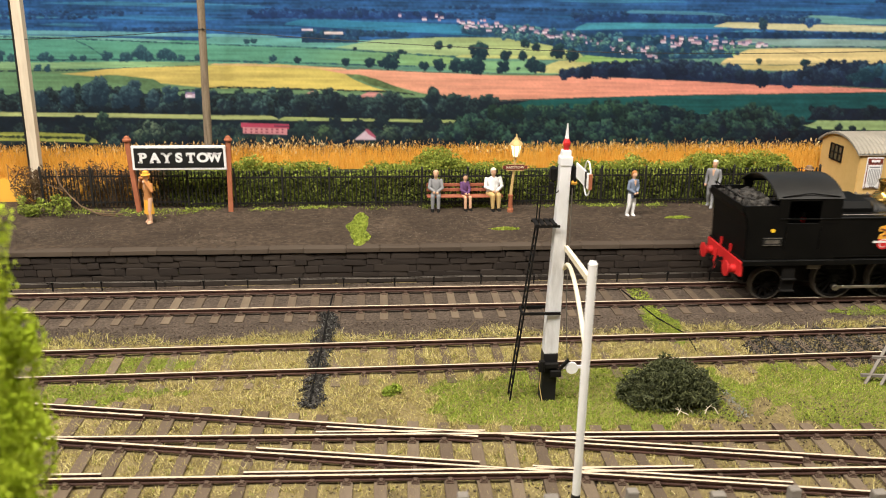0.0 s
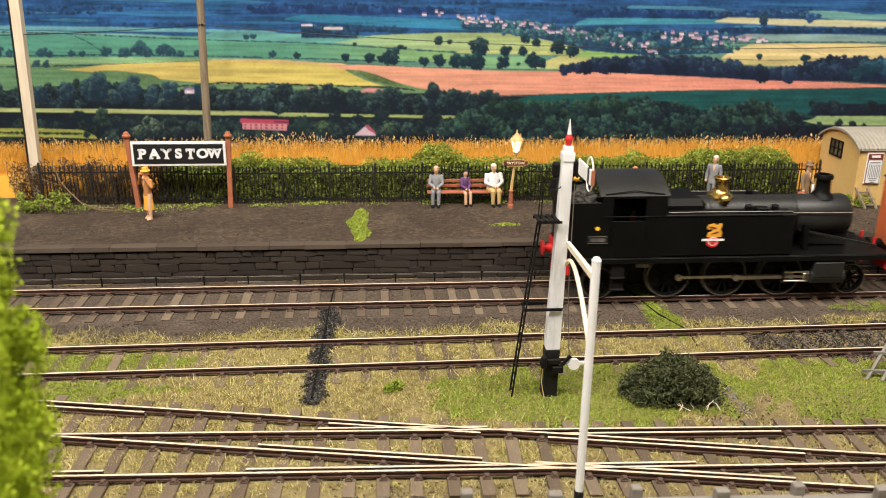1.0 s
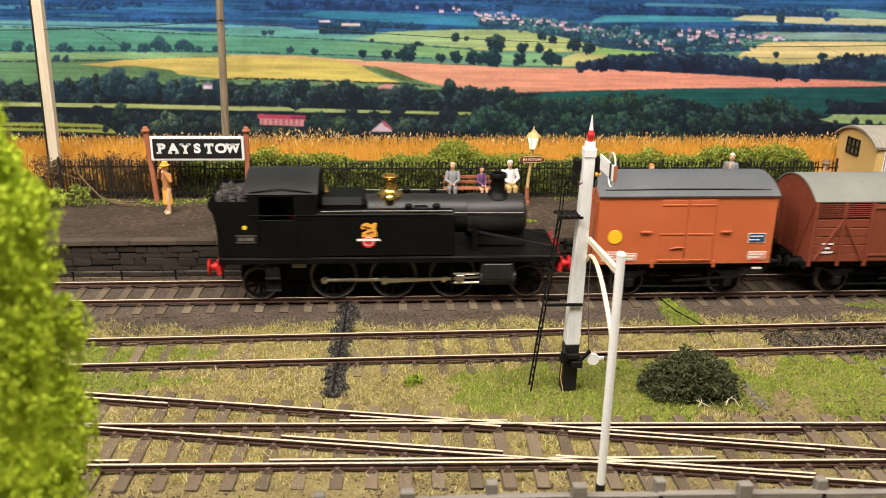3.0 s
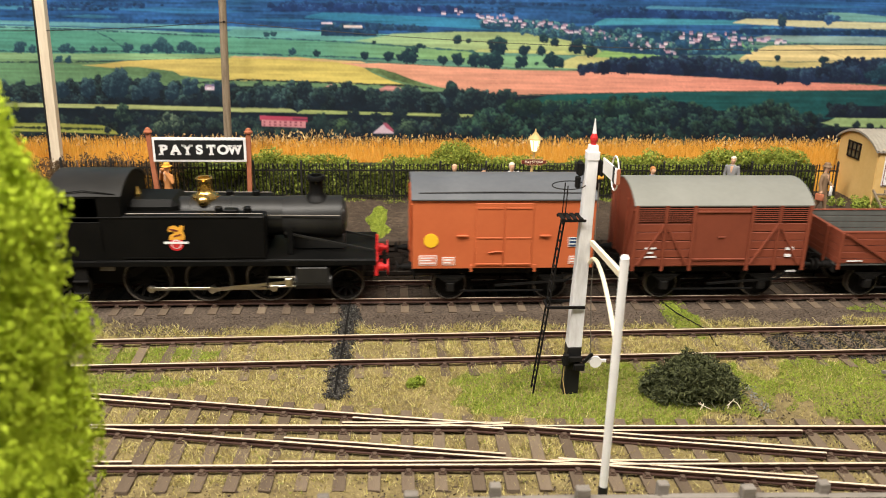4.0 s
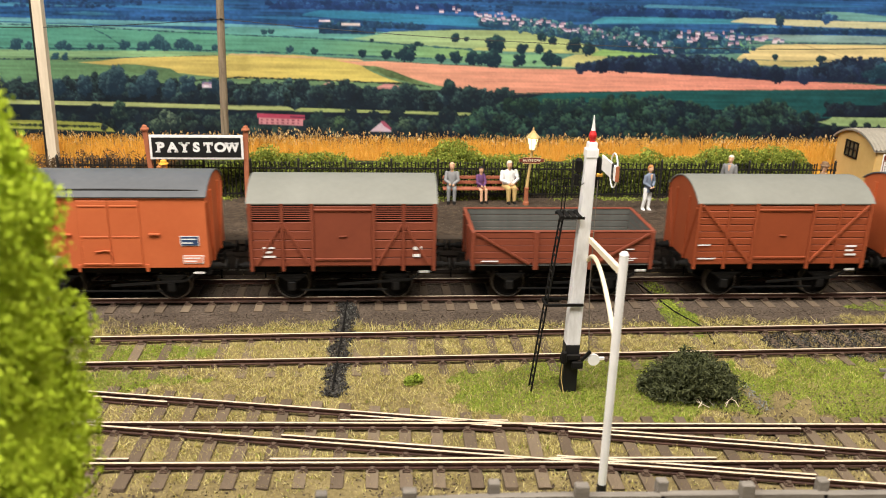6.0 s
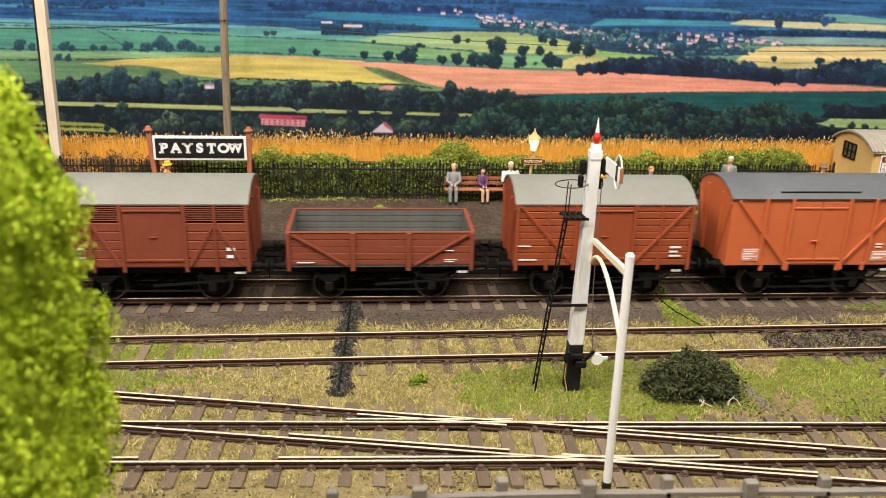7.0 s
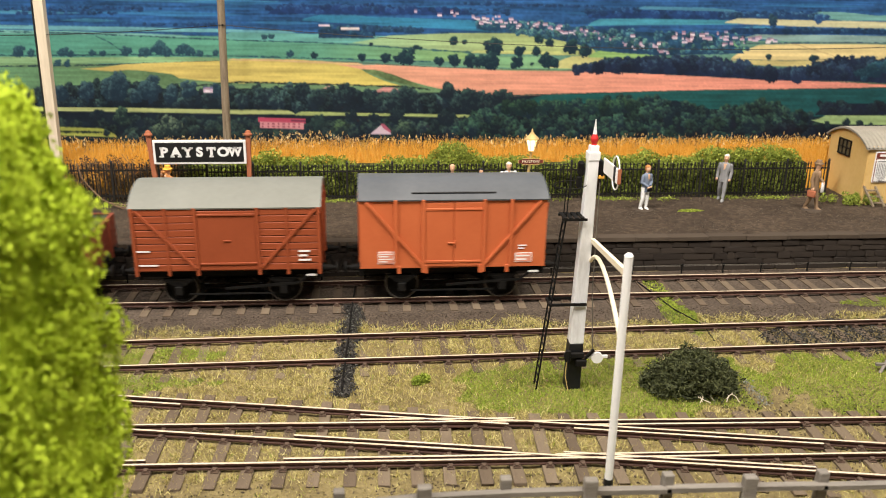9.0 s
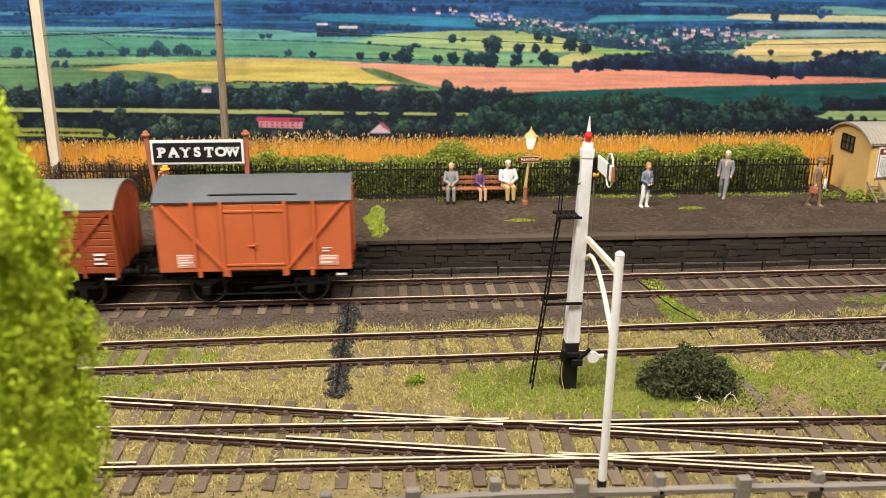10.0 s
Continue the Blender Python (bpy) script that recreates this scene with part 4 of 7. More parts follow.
def build_train():
    build_loco(-160.8)
    build_van("steel", 48.0, 59.5, 73.0, 82.4, "orange", "roofgrey", "bright orange-bauxite covered van with a grey roof and yellow spot")
    build_van("vented", 193.0, 59.4, 68.8, 80.2, "bauxite", "rooflight", "bauxite-brown planked van with louvred vents and pale roof")
    build_open_wagon(336.5, 61.0, 49.0)
    build_van("planked", 483.8, 59.4, 69.0, 80.2, "bauxite_mid", "rooflight", "red-brown planked goods van with a pale grey roof")
    build_van("ribbed", 630.0, 61.5, 73.0, 81.8, "orange", "roofgrey", "bright orange-bauxite ribbed goods van with a dark grey roof")


# ---- printed backdrop ----
PRINT_STEP = 1.65


class Print:
    """A painted sheet: colours on a fine grid, laid on from the distance forwards. u runs along, v down."""

    def __init__(self, u0, u1, v0, v1):
        self.u = np.arange(u0, u1, PRINT_STEP)
        self.v = np.arange(v0, v1, PRINT_STEP)
        self.U, self.V = np.meshgrid(self.u, self.v)
        self.r = np.random.default_rng(21)
        self.C = np.zeros(self.U.shape + (3,))
        self.fine = self.cloud(2.5, 2.5)
        self.leafy = self.cloud(5, 4)
        self.broad = self.cloud(26, 14)
        self.streak = self.cloud(60, 3)
        self.long = self.cloud(140, 9)

    def cloud(self, du, dv):
        """Smooth noise from -1 to 1 with lumps of the given size."""
        nu, nv = int((self.u[-1] - self.u[0]) / du) + 3, int((self.v[-1] - self.v[0]) / dv) + 3
        g = self.r.uniform(-1, 1, (nv, nu))
        x, y = (self.u - self.u[0]) / du, (self.v - self.v[0]) / dv
        i, j = x.astype(int), y.astype(int)
        a, b = x - i, y - j
        a, b = a * a * (3 - 2 * a), (b * b * (3 - 2 * b))[:, None]
        return (g[j][:, i] * (1 - a) + g[j][:, i + 1] * a) * (1 - b) + (g[j + 1][:, i] * (1 - a) + g[j + 1][:, i + 1] * a) * b

    def lay(self, mask, colour, mottle=0.1, streak=0.1):
        rows, cols = np.flatnonzero(mask.any(1)), np.flatnonzero(mask.any(0))
        if not len(rows):
            return
        s = np.s_[rows[0]:rows[-1] + 1, cols[0]:cols[-1] + 1]
        k = 1 + mottle * (0.6 * self.broad[s] + 0.5 * self.leafy[s]) + streak * (self.streak[s] + 0.7 * self.long[s]) + 0.03 * self.fine[s]
        m = mask[s][..., None]
        colour = np.asarray(colour, float)
        self.C[s] = self.C[s] * (1 - m) + m * (colour[s] if colour.ndim == 3 else colour) * k[..., None]

    def field(self, us, tops, bots, colour, mottle=0.05, streak=0.10, rough=1.0, colour2=None):
        T, B = np.interp(self.u, us, tops), np.interp(self.u, us, bots)
        if rough >= 0.5:
            end = 1.6 * (B - T).max() + 2
            near = np.minimum(self.u - us[0], us[-1] - self.u) / end
            T = B - (B - T) * np.clip(near, 0, 1) ** 0.6
        w = rough * (self.long * 0.9 + self.leafy * 0.35)
        edge = np.clip((self.V - T + w) / PRINT_STEP + 0.5, 0, 1) * np.clip((B - self.V - w) / PRINT_STEP + 0.5, 0, 1)
        edge = edge * ((self.u >= us[0]) & (self.u <= us[-1]))
        if colour2 is not None:
            f = np.clip((self.U - us[0]) / (us[-1] - us[0]), 0, 1)[..., None]
            colour = np.asarray(colour) * (1 - f) + np.asarray(colour2) * f
        self.lay(edge, colour, mottle, streak)

    def hedge(self, us, vs, colour, w=1.6):
        V0 = np.interp(self.u, us, vs)
        h = w * (0.75 + 0.7 * self.leafy + 0.5 * self.fine)
        m = np.clip((h - np.abs(self.V - V0)) / PRINT_STEP + 0.4, 0, 1) * ((self.u >= us[0]) & (self.u <= us[-1]))
        self.lay(m, colour, 0.25, 0.0)

    def ball(self, cu, cv, ru, rv, dark, lit, light):
        """One leafy lump, brighter on its upper left."""
        i0, i1 = np.searchsorted(self.u, (cu - 1.3 * ru, cu + 1.3 * ru))
        j0, j1 = np.searchsorted(self.v, (cv - 1.3 * rv, cv + 1.3 * rv))
        if i1 <= i0 or j1 <= j0:
            return
        s = np.s_[j0:j1, i0:i1]
        x, y = (self.U[s] - cu) / ru, (self.V[s] - cv) / rv
        n = 0.75 * self.fine[s] + 0.5 * self.leafy[s]
        m = np.clip((1 + 0.6 * n - x * x - y * y) * 0.5 * min(ru, rv) / PRINT_STEP + 0.3, 0, 1)[..., None]
        f = np.clip(light - 0.42 * y - 0.22 * x + 0.5 * n, 0, 1)[..., None]
        self.C[s] = self.C[s] * (1 - m) + m * (np.asarray(dark) * (1 - f) + np.asarray(lit) * f)

    def tree(self, cu, cv, size, dark, lit, tall=1.0, lumps=9, light=0.3):
        """A crown of several lumps round (cu, cv), its height twice size times tall."""
        r = self.r
        self.ball(cu, cv + 0.15 * size, size * 0.85, size * 0.85 * tall, dark, lit, light - 0.3)
        for k in range(lumps):
            a, q = r.uniform(0, 6.283), r.uniform(0.2, 0.8)
            y = math.sin(a) * q
            z = size * r.uniform(0.25, 0.5)
            self.ball(cu + size * q * math.cos(a), cv + size * tall * y, z, z * tall ** 0.5, dark, lit, light - 0.30 * y + r.uniform(-0.2, 0.15))

    def wood(self, us, tops, bots, n, size, dark, lit, tall=0.9, light=0.25, fill=True):
        """A belt of trees that reaches from tops to bots, painted row behind row."""
        r = self.r
        if fill:
            self.field(us, [t + size * 0.7 for t in tops], bots, dark, 0.25, 0.0, 1.5)
        u = r.uniform(us[0], us[-1], n)
        q = np.sort(r.uniform(0, 1, n) ** 1.4)
        for a, f in zip(u, q):
            t, b = np.interp(a, us, tops), np.interp(a, us, bots)
            s = size * r.uniform(0.5, 1.2) * min(1.0, 0.25 + (b - t) / (2.2 * size))
            h = tall * r.uniform(0.85, 1.25)
            v = t + s * h + max(0.0, b - t - 2 * s * h) * f
            k = r.uniform(0.75, 1.2)
            self.tree(a, v, s, np.asarray(dark) * k, np.asarray(lit) * k, h, 7, light + r.uniform(-0.12, 0.12))

    def houses(self, us, vs, n, w, spread):
        r = self.r
        for k in range(n):
            a = r.uniform(us[0], us[-1])
            b = np.interp(a, us, vs) + r.normal(0, spread)
            wide, high = w * r.uniform(0.5, 1.5), w * r.uniform(0.35, 0.6)
            wall = ((226, 196, 200), (212, 176, 190), (236, 214, 210), (196, 150, 160))[k % 4]
            self.field((a - wide / 2, a + wide / 2), (b - high, b - high), (b, b), wall, 0.05, 0, 0.1)
            self.field((a - wide / 2, a + wide / 2), (b - high * 1.7,) * 2, (b - high,) * 2, ((150, 110, 130), (112, 104, 138), (168, 132, 140))[k % 3], 0.05, 0, 0.2)


def paint_landscape(p):
    """Blue distance at the top, patchwork fields, a village, dark woods below."""
    NIGHT, LEAF = (21, 33, 42), (66, 92, 76)
    BLUE, BLUELIT = (27, 58, 98), (66, 118, 146)
    r = p.r
    p.field((-200, 1800), (56, 56), (270, 270), NIGHT, 0.2, 0, 0)
    p.field((-200, 1800), (56, 56), (116, 126), (88, 146, 116), 0.1, 0.1, 0, (96, 138, 112))
    p.field((-200, 1800), (112, 124), (170, 152), (110, 146, 92), 0.1, 0.1, 0)
    # distance
    p.field((-200, 1800), (-60, -60), (64, 64), (30, 78, 128), 0.22, 0.20, 0, (36, 82, 132))
    for k in range(54):
        a, b, w = r.uniform(-180, 1700), r.uniform(-40, 46), r.uniform(60, 300)
        c = ((40, 104, 150), (34, 92, 140), (62, 132, 158), (30, 76, 124), (50, 118, 150))[k % 5]
        p.field((a, a + w / 2, a + w), (b, b - 3, b + 1), (b + 1, b + r.uniform(1.5, 7), b + 2), c, 0.1, 0.15)
    for k in range(26):
        a, b, w = r.uniform(-180, 1700), r.uniform(-38, 46), r.uniform(60, 260)
        p.wood((a, a + w), (b, b + r.uniform(-3, 3)), (b + 8, b + 8), int(w / 7), 5.0, (26, 58, 102), (44, 96, 136), 0.6, 0.15, False)
    p.wood((470, 640, 820), (4, 2, 6), (24, 24, 22), 80, 8, (24, 52, 100), (40, 84, 128), 0.7, 0.15)
    p.wood((1040, 1200, 1330, 1460), (8, 4, 10, 6), (26, 30, 24, 22), 90, 8, (24, 54, 100), (44, 92, 134), 0.7, 0.18)
    p.field((-200, 240, 520), (46, 48, 54), (51, 56, 58), (98, 164, 164), 0.1, 0.1)
    p.field((530, 700, 830, 900), (24, 28, 32, 40), (34, 44, 50, 52), (42, 124, 158), 0.1, 0.12)
    p.field((1040, 1140, 1310), (28, 26, 28), (40, 38, 36), (58, 142, 158), 0.1, 0.12)
    p.field((1130, 1260, 1310), (4, 6, 10), (9, 12, 13), (70, 136, 160))
    p.field((1430, 1500, 1560, 1800), (10, 12, 18, 10), (20, 28, 27, 26), (104, 160, 146))
    p.wood((1280, 1440), (10, 10), (26, 26), 24, 8, BLUE, BLUELIT, 0.7, 0.2)
    p.field((1285, 1330, 1420, 1800), (25, 24, 27, 32), (33, 36, 39, 46), (206, 196, 140), 0.05, 0.08)
    p.wood((1285, 1640), (37, 40), (52, 52), 60, 7, (24, 52, 88), (52, 100, 124), 0.7, 0.2)
    p.wood((1440, 1470), (12, 14), (26, 26), 6, 8, BLUE, BLUELIT)
    p.tree(1372, 28, 10, (28, 52, 74), (50, 88, 92), 1.2)
    p.field((1320, 1400, 1800), (52, 53, 56), (60, 66, 66), (132, 164, 150), 0.05, 0.1)
    # left middle fields
    p.field((-200, 390, 660), (56, 64, 72), (104, 104, 104), (74, 150, 126), 0.06, 0.1, 1, (92, 158, 118))
    p.field((-200, 120, 330), (54, 56, 62), (60, 62, 66), (112, 172, 150))
    p.field((380, 520, 700), (56, 58, 62), (68, 73, 76), (96, 166, 148))
    p.field((620, 690, 800, 1010, 1060), (66, 60, 54, 52, 56), (74, 80, 86, 92, 96), (150, 186, 126), 0.05, 0.1, 1, (186, 192, 104))
    p.field((520, 640, 850), (77, 79, 88), (102, 103, 106), (84, 154, 122), 0.05, 0.1, 1, (150, 186, 100))
    p.field((800, 900, 1010), (92, 96, 94), (112, 116, 118), (122, 172, 112))
    p.field((830, 1000), (85, 86), (90, 92), (206, 206, 112))
    p.hedge((-200, 150, 400, 523, 600, 830), (55, 61, 70, 73, 76, 89), (36, 76, 84), 1.5)
    p.hedge((165, 190, 215), (64, 76, 93), (40, 84, 92), 1.5)
    p.hedge((-200, 60, 220, 420, 620, 760), (98, 101, 97, 99, 103, 106), (34, 72, 80), 1.6)
    p.field((-200, 100, 300, 420), (103, 103, 101, 102), (114, 114, 112, 107), (134, 174, 112), 0.05, 0.1)
    p.field((-200, 60, 170, 330), (120, 120, 122, 140), (170, 168, 164, 160), (92, 144, 98), 0.08, 0.1, 1, (104, 140, 84))
    p.hedge((-200, 0, 150, 390), (117, 120, 117, 108), (28, 52, 62), 1.6)
    GREY, GREYLIT = (30, 62, 76), (56, 104, 104)
    for a, b, s in ((30, 92, 13), (52, 95, 8), (108, 93, 11), (122, 96, 8), (160, 94, 7), (178, 95, 7), (220, 91, 11), (252, 92, 12), (278, 86, 15), (292, 92, 11), (318, 86, 13), (332, 90, 11), (350, 94, 8), (378, 92, 7),
                    (98, 113, 8), (116, 113, 7), (464, 64, 6), (476, 63, 6), (510, 94, 8), (-40, 92, 14), (-90, 95, 10)):
        p.tree(a, b, s, GREY, GREYLIT, 0.85, 9, 0.2)
    p.wood((560, 660), (40, 44), (66, 66), 26, 8, (26, 58, 88), (50, 98, 116), 0.75, 0.2)
    p.wood((640, 745), (40, 44), (54, 56), 26, 7, (26, 58, 92), (46, 92, 116), 0.7, 0.2)
    p.field((600, 632), (46, 46), (51, 51), (226, 204, 190), 0.1, 0, 0.3)
    p.field((560, 580), (41, 41), (45, 45), (214, 190, 196), 0.1, 0, 0.3)
    p.houses((725, 830), (22, 28), 5, 7, 3)
    # golden field and salmon field
    p.field((140, 250, 390, 520, 610, 650, 712), (119, 113, 107, 103, 110, 126, 147), (123, 132, 146, 148, 150, 150, 150), (214, 182, 88), 0.04, 0.10, 0.8, (222, 196, 84))
    p.field((180, 240, 300, 345), (124, 125, 131, 148), (130, 140, 154, 160), (92, 124, 76), 0.15, 0.05)
    p.field((400, 480, 640), (103, 103, 109), (106, 107, 113), (240, 190, 120))
    p.field((590, 645, 770, 900, 1050, 1300, 1500, 1570, 1800), (108, 111, 116, 121, 121, 131, 137, 141, 150), (112, 122, 153, 166, 160, 153, 148, 146, 152), (240, 160, 116), 0.03, 0.07, 0.6, (238, 128, 108))
    for k in range(3):
        p.hedge((780, 1100, 1600), (126 + 9 * k, 133 + 7 * k, 143 + k), (228, 138, 106), 0.5)
    p.field((638, 690, 758), (115, 128, 154), (121, 142, 157), (96, 118, 66), 0.3, 0.05)
    p.hedge((590, 770, 1050, 1300, 1570, 1800), (107, 116, 120, 130, 140, 149), (72, 82, 62), 0.9)
    p.field((880, 1050, 1200, 1400, 1570, 1800), (166, 160, 155, 151, 146, 150), (200, 196, 200, 200, 196, 196), (26, 92, 84), 0.12, 0.1, 0.6, (20, 74, 76))
    p.hedge((900, 1050, 1200, 1570, 1800), (165, 160, 155, 147, 152), (38, 62, 52), 1.0)
    # right middle fields and village
    p.field((970, 1080, 1160), (95, 92, 98), (116, 118, 120), (206, 196, 112))
    p.field((1040, 1160), (82, 82), (96, 97), (148, 190, 96))
    p.field((1240, 1330), (68, 70), (82, 86), (122, 182, 112))
    p.field((1296, 1400, 1560, 1640), (74, 70, 69, 74), (100, 101, 98, 92), (230, 200, 124), 0.04, 0.07)
    p.field((1300, 1420, 1480), (98, 98, 100), (106, 110, 106), (214, 190, 108))
    p.hedge((1405, 1480), (68, 90), (178, 148, 92), 0.8)
    p.hedge((1300, 1400, 1560), (98, 100, 92), (104, 112, 84), 1.0)
    p.hedge((1320, 1410, 1640), (70, 68, 66), (40, 66, 84), 1.4)
    p.wood((840, 950, 1060, 1180, 1320), (30, 30, 40, 46, 50), (48, 56, 84, 92, 88), 150, 8, (30, 66, 94), (88, 148, 138), 0.9, 0.2)
    p.houses((830, 900, 960, 1050, 1110, 1190), (32, 38, 45, 58, 72, 84), 110, 6, 4)
    p.houses((1190, 1300), (62, 60), 26, 7, 5)
    p.houses((1300, 1380), (66, 66), 18, 7, 3)
    p.wood((900, 1050, 1200, 1330), (42, 50, 66, 62), (58, 78, 92, 92), 90, 6, (32, 68, 90), (104, 158, 128), 1.0, 0.25, False)
    for a, b, s in ((872, 80, 18), (866, 104, 18), (845, 104, 13), (914, 106, 12), (966, 100, 15), (980, 106, 11), (952, 64, 10), (917, 84, 11), (948, 86, 10), (972, 70, 9), (800, 68, 9), (820, 70, 5), (734, 80, 6), (742, 82, 4),
                    (654, 75, 5), (717, 97, 17), (700, 100, 9), (680, 99, 10), (637, 98, 8), (553, 96, 7), (775, 105, 9), (803, 103, 12), (830, 103, 14), (940, 109, 4), (1365, 92, 6), (1445, 95, 9), (1075, 106, 12), (1055, 110, 9), (1010, 78, 14), (1034, 84, 13)):
        p.tree(a, b, s, (20, 42, 54), (48, 88, 78), 0.9, 11, 0.12)
    p.wood((1000, 1050, 1120, 1210, 1310, 1340, 1410, 1450, 1490, 1560, 1800), (112, 102, 92, 86, 96, 106, 110, 98, 86, 88, 92), (118, 121, 124, 128, 131, 133, 135, 136, 137, 139, 148), 260, 13, (24, 36, 60), (48, 76, 92), 0.9, 0.12)
    p.wood((1520, 1800), (92, 96), (136, 142), 30, 14, (24, 58, 78), (54, 104, 112), 0.9, 0.2, False)
    # wooded belts on the near side
    p.hedge((340, 420, 560, 712, 760), (152, 145, 148, 151, 156), (30, 42, 40), 1.8)
    p.field((560, 600), (150, 151), (162, 162), (206, 132, 118))
    p.field((660, 712), (152, 153), (162, 162), (206, 132, 118))
    p.wood((-200, 0, 100, 150, 200, 240, 300, 340, 400, 480, 570, 690, 780, 810, 850, 890), (152, 152, 148, 140, 136, 140, 148, 152, 146, 146, 148, 152, 156, 150, 154, 166), (196, 196, 196, 196, 196, 196, 196, 196, 198, 199, 200, 202, 204, 204, 204, 200), 300, 15, NIGHT, (64, 96, 84), 1.0, 0.22)
    for a, b, s, h in ((206, 150, 19, 1.65), (190, 160, 15, 1.5), (150, 162, 15, 1.5), (262, 158, 18, 1.4), (240, 168, 13, 1.3), (105, 165, 15, 1.1), (330, 158, 15, 1.1), (300, 166, 14, 1.1), (378, 158, 13, 1.2)):
        p.tree(a, b, s, (24, 44, 58), (64, 98, 98), h, 16, 0.24)
    for a, b, s in ((790, 158, 16), (830, 168, 20), (890, 172, 21), (860, 176, 15), (610, 160, 17), (530, 156, 15), (660, 176, 17), (720, 166, 16), (560, 172, 14)):
        p.tree(a, b, s, NIGHT, (54, 84, 72), 0.95, 14, 0.2)
    p.houses((340, 372), (158, 164), 3, 11, 2)
    p.field((-200, 60, 520), (191, 191, 195), (199, 199, 202), (172, 180, 102), 0.08, 0.08)
    p.field((520, 700, 850), (197, 199, 201), (203, 204, 206), (160, 174, 92), 0.08, 0.08)
    p.wood((-200, 60, 200, 420, 560, 700, 850), (206, 206, 200, 204, 206, 204, 200), (268, 268, 268, 268, 268, 268, 268), 230, 15, NIGHT, (58, 84, 68), 0.9, 0.2)
    for a, b, s in ((170, 204, 12), (620, 204, 12), (700, 204, 15), (660, 206, 10), (790, 206, 16)):
        p.tree(a, b, s, NIGHT, (38, 58, 56), 0.9, 10, 0.1)
    for a, b, s, g in ((215, 208, 16, (78, 112, 78)), (300, 222, 19, (112, 132, 96)), (280, 232, 14, (100, 122, 86)), (600, 226, 13, (80, 110, 66)), (712, 226, 14, (86, 112, 78)), (560, 216, 14, (44, 72, 62))):
        p.tree(a, b, s, (26, 42, 44), g, 1.0, 16, 0.3)
    p.field((-200, 100, 205), (226, 226, 229), (242, 242, 244), (166, 172, 66), 0.08, 0.1)
    p.hedge((-200, 110, 200), (233, 235, 236), (36, 48, 34), 2.2)
    p.tree(186, 236, 7, NIGHT, LEAF)
    p.wood((820, 870, 930, 1040, 1110, 1200, 1240, 1300, 1350, 1400, 1460), (204, 180, 176, 166, 160, 160, 176, 176, 166, 176, 196), (268,) * 11, 330, 17, (18, 32, 42), (56, 94, 70), 0.9, 0.2)
    p.wood((880, 1130), (172, 164), (200, 196), 30, 13, (22, 42, 44), (58, 96, 62), 0.9, 0.22, False)
    p.wood((1300, 1460, 1800), (200, 206, 206), (268, 268, 268), 90, 15, (16, 24, 36), (34, 52, 54), 0.9, 0.12)
    p.field((1440, 1470, 1800), (202, 188, 186), (206, 213, 216), (150, 176, 104), 0.08, 0.08)
    p.wood((1448, 1800), (168, 164), (196, 197), 60, 11, (20, 28, 42), (40, 66, 64), 0.9, 0.12)
    for a, b, s in ((1503, 209, 8), (1528, 211, 8), (1548, 213, 5), (1470, 214, 7), (1600, 210, 9)):
        p.tree(a, b, s, NIGHT, (46, 70, 60))
    # farm and cottage
    p.field((455, 538), (207, 209), (216, 218), (198, 62, 86), 0.05, 0, 0.3)
    p.field((457, 536), (215, 217), (226, 228), (222, 138, 136), 0.05, 0, 0.3)
    for k in range(8):
        for v in (217.5, 222.5):
            p.field((461 + 9.2 * k, 465 + 9.2 * k), (v, v), (v + 2.5, v + 2.5), (140, 60, 74), 0, 0, 0)
    p.field((512, 538), (211, 212), (214, 215), (110, 44, 66), 0.05, 0, 0.3)
    p.field((654, 674, 690), (235, 218, 232), (236, 236, 236), (214, 182, 186), 0.05, 0, 0.2)
    p.field((672, 678, 692), (217, 217, 231), (219, 226, 235), (178, 78, 96), 0.05, 0, 0.2)
    p.tree(700, 232, 9, NIGHT, LEAF)


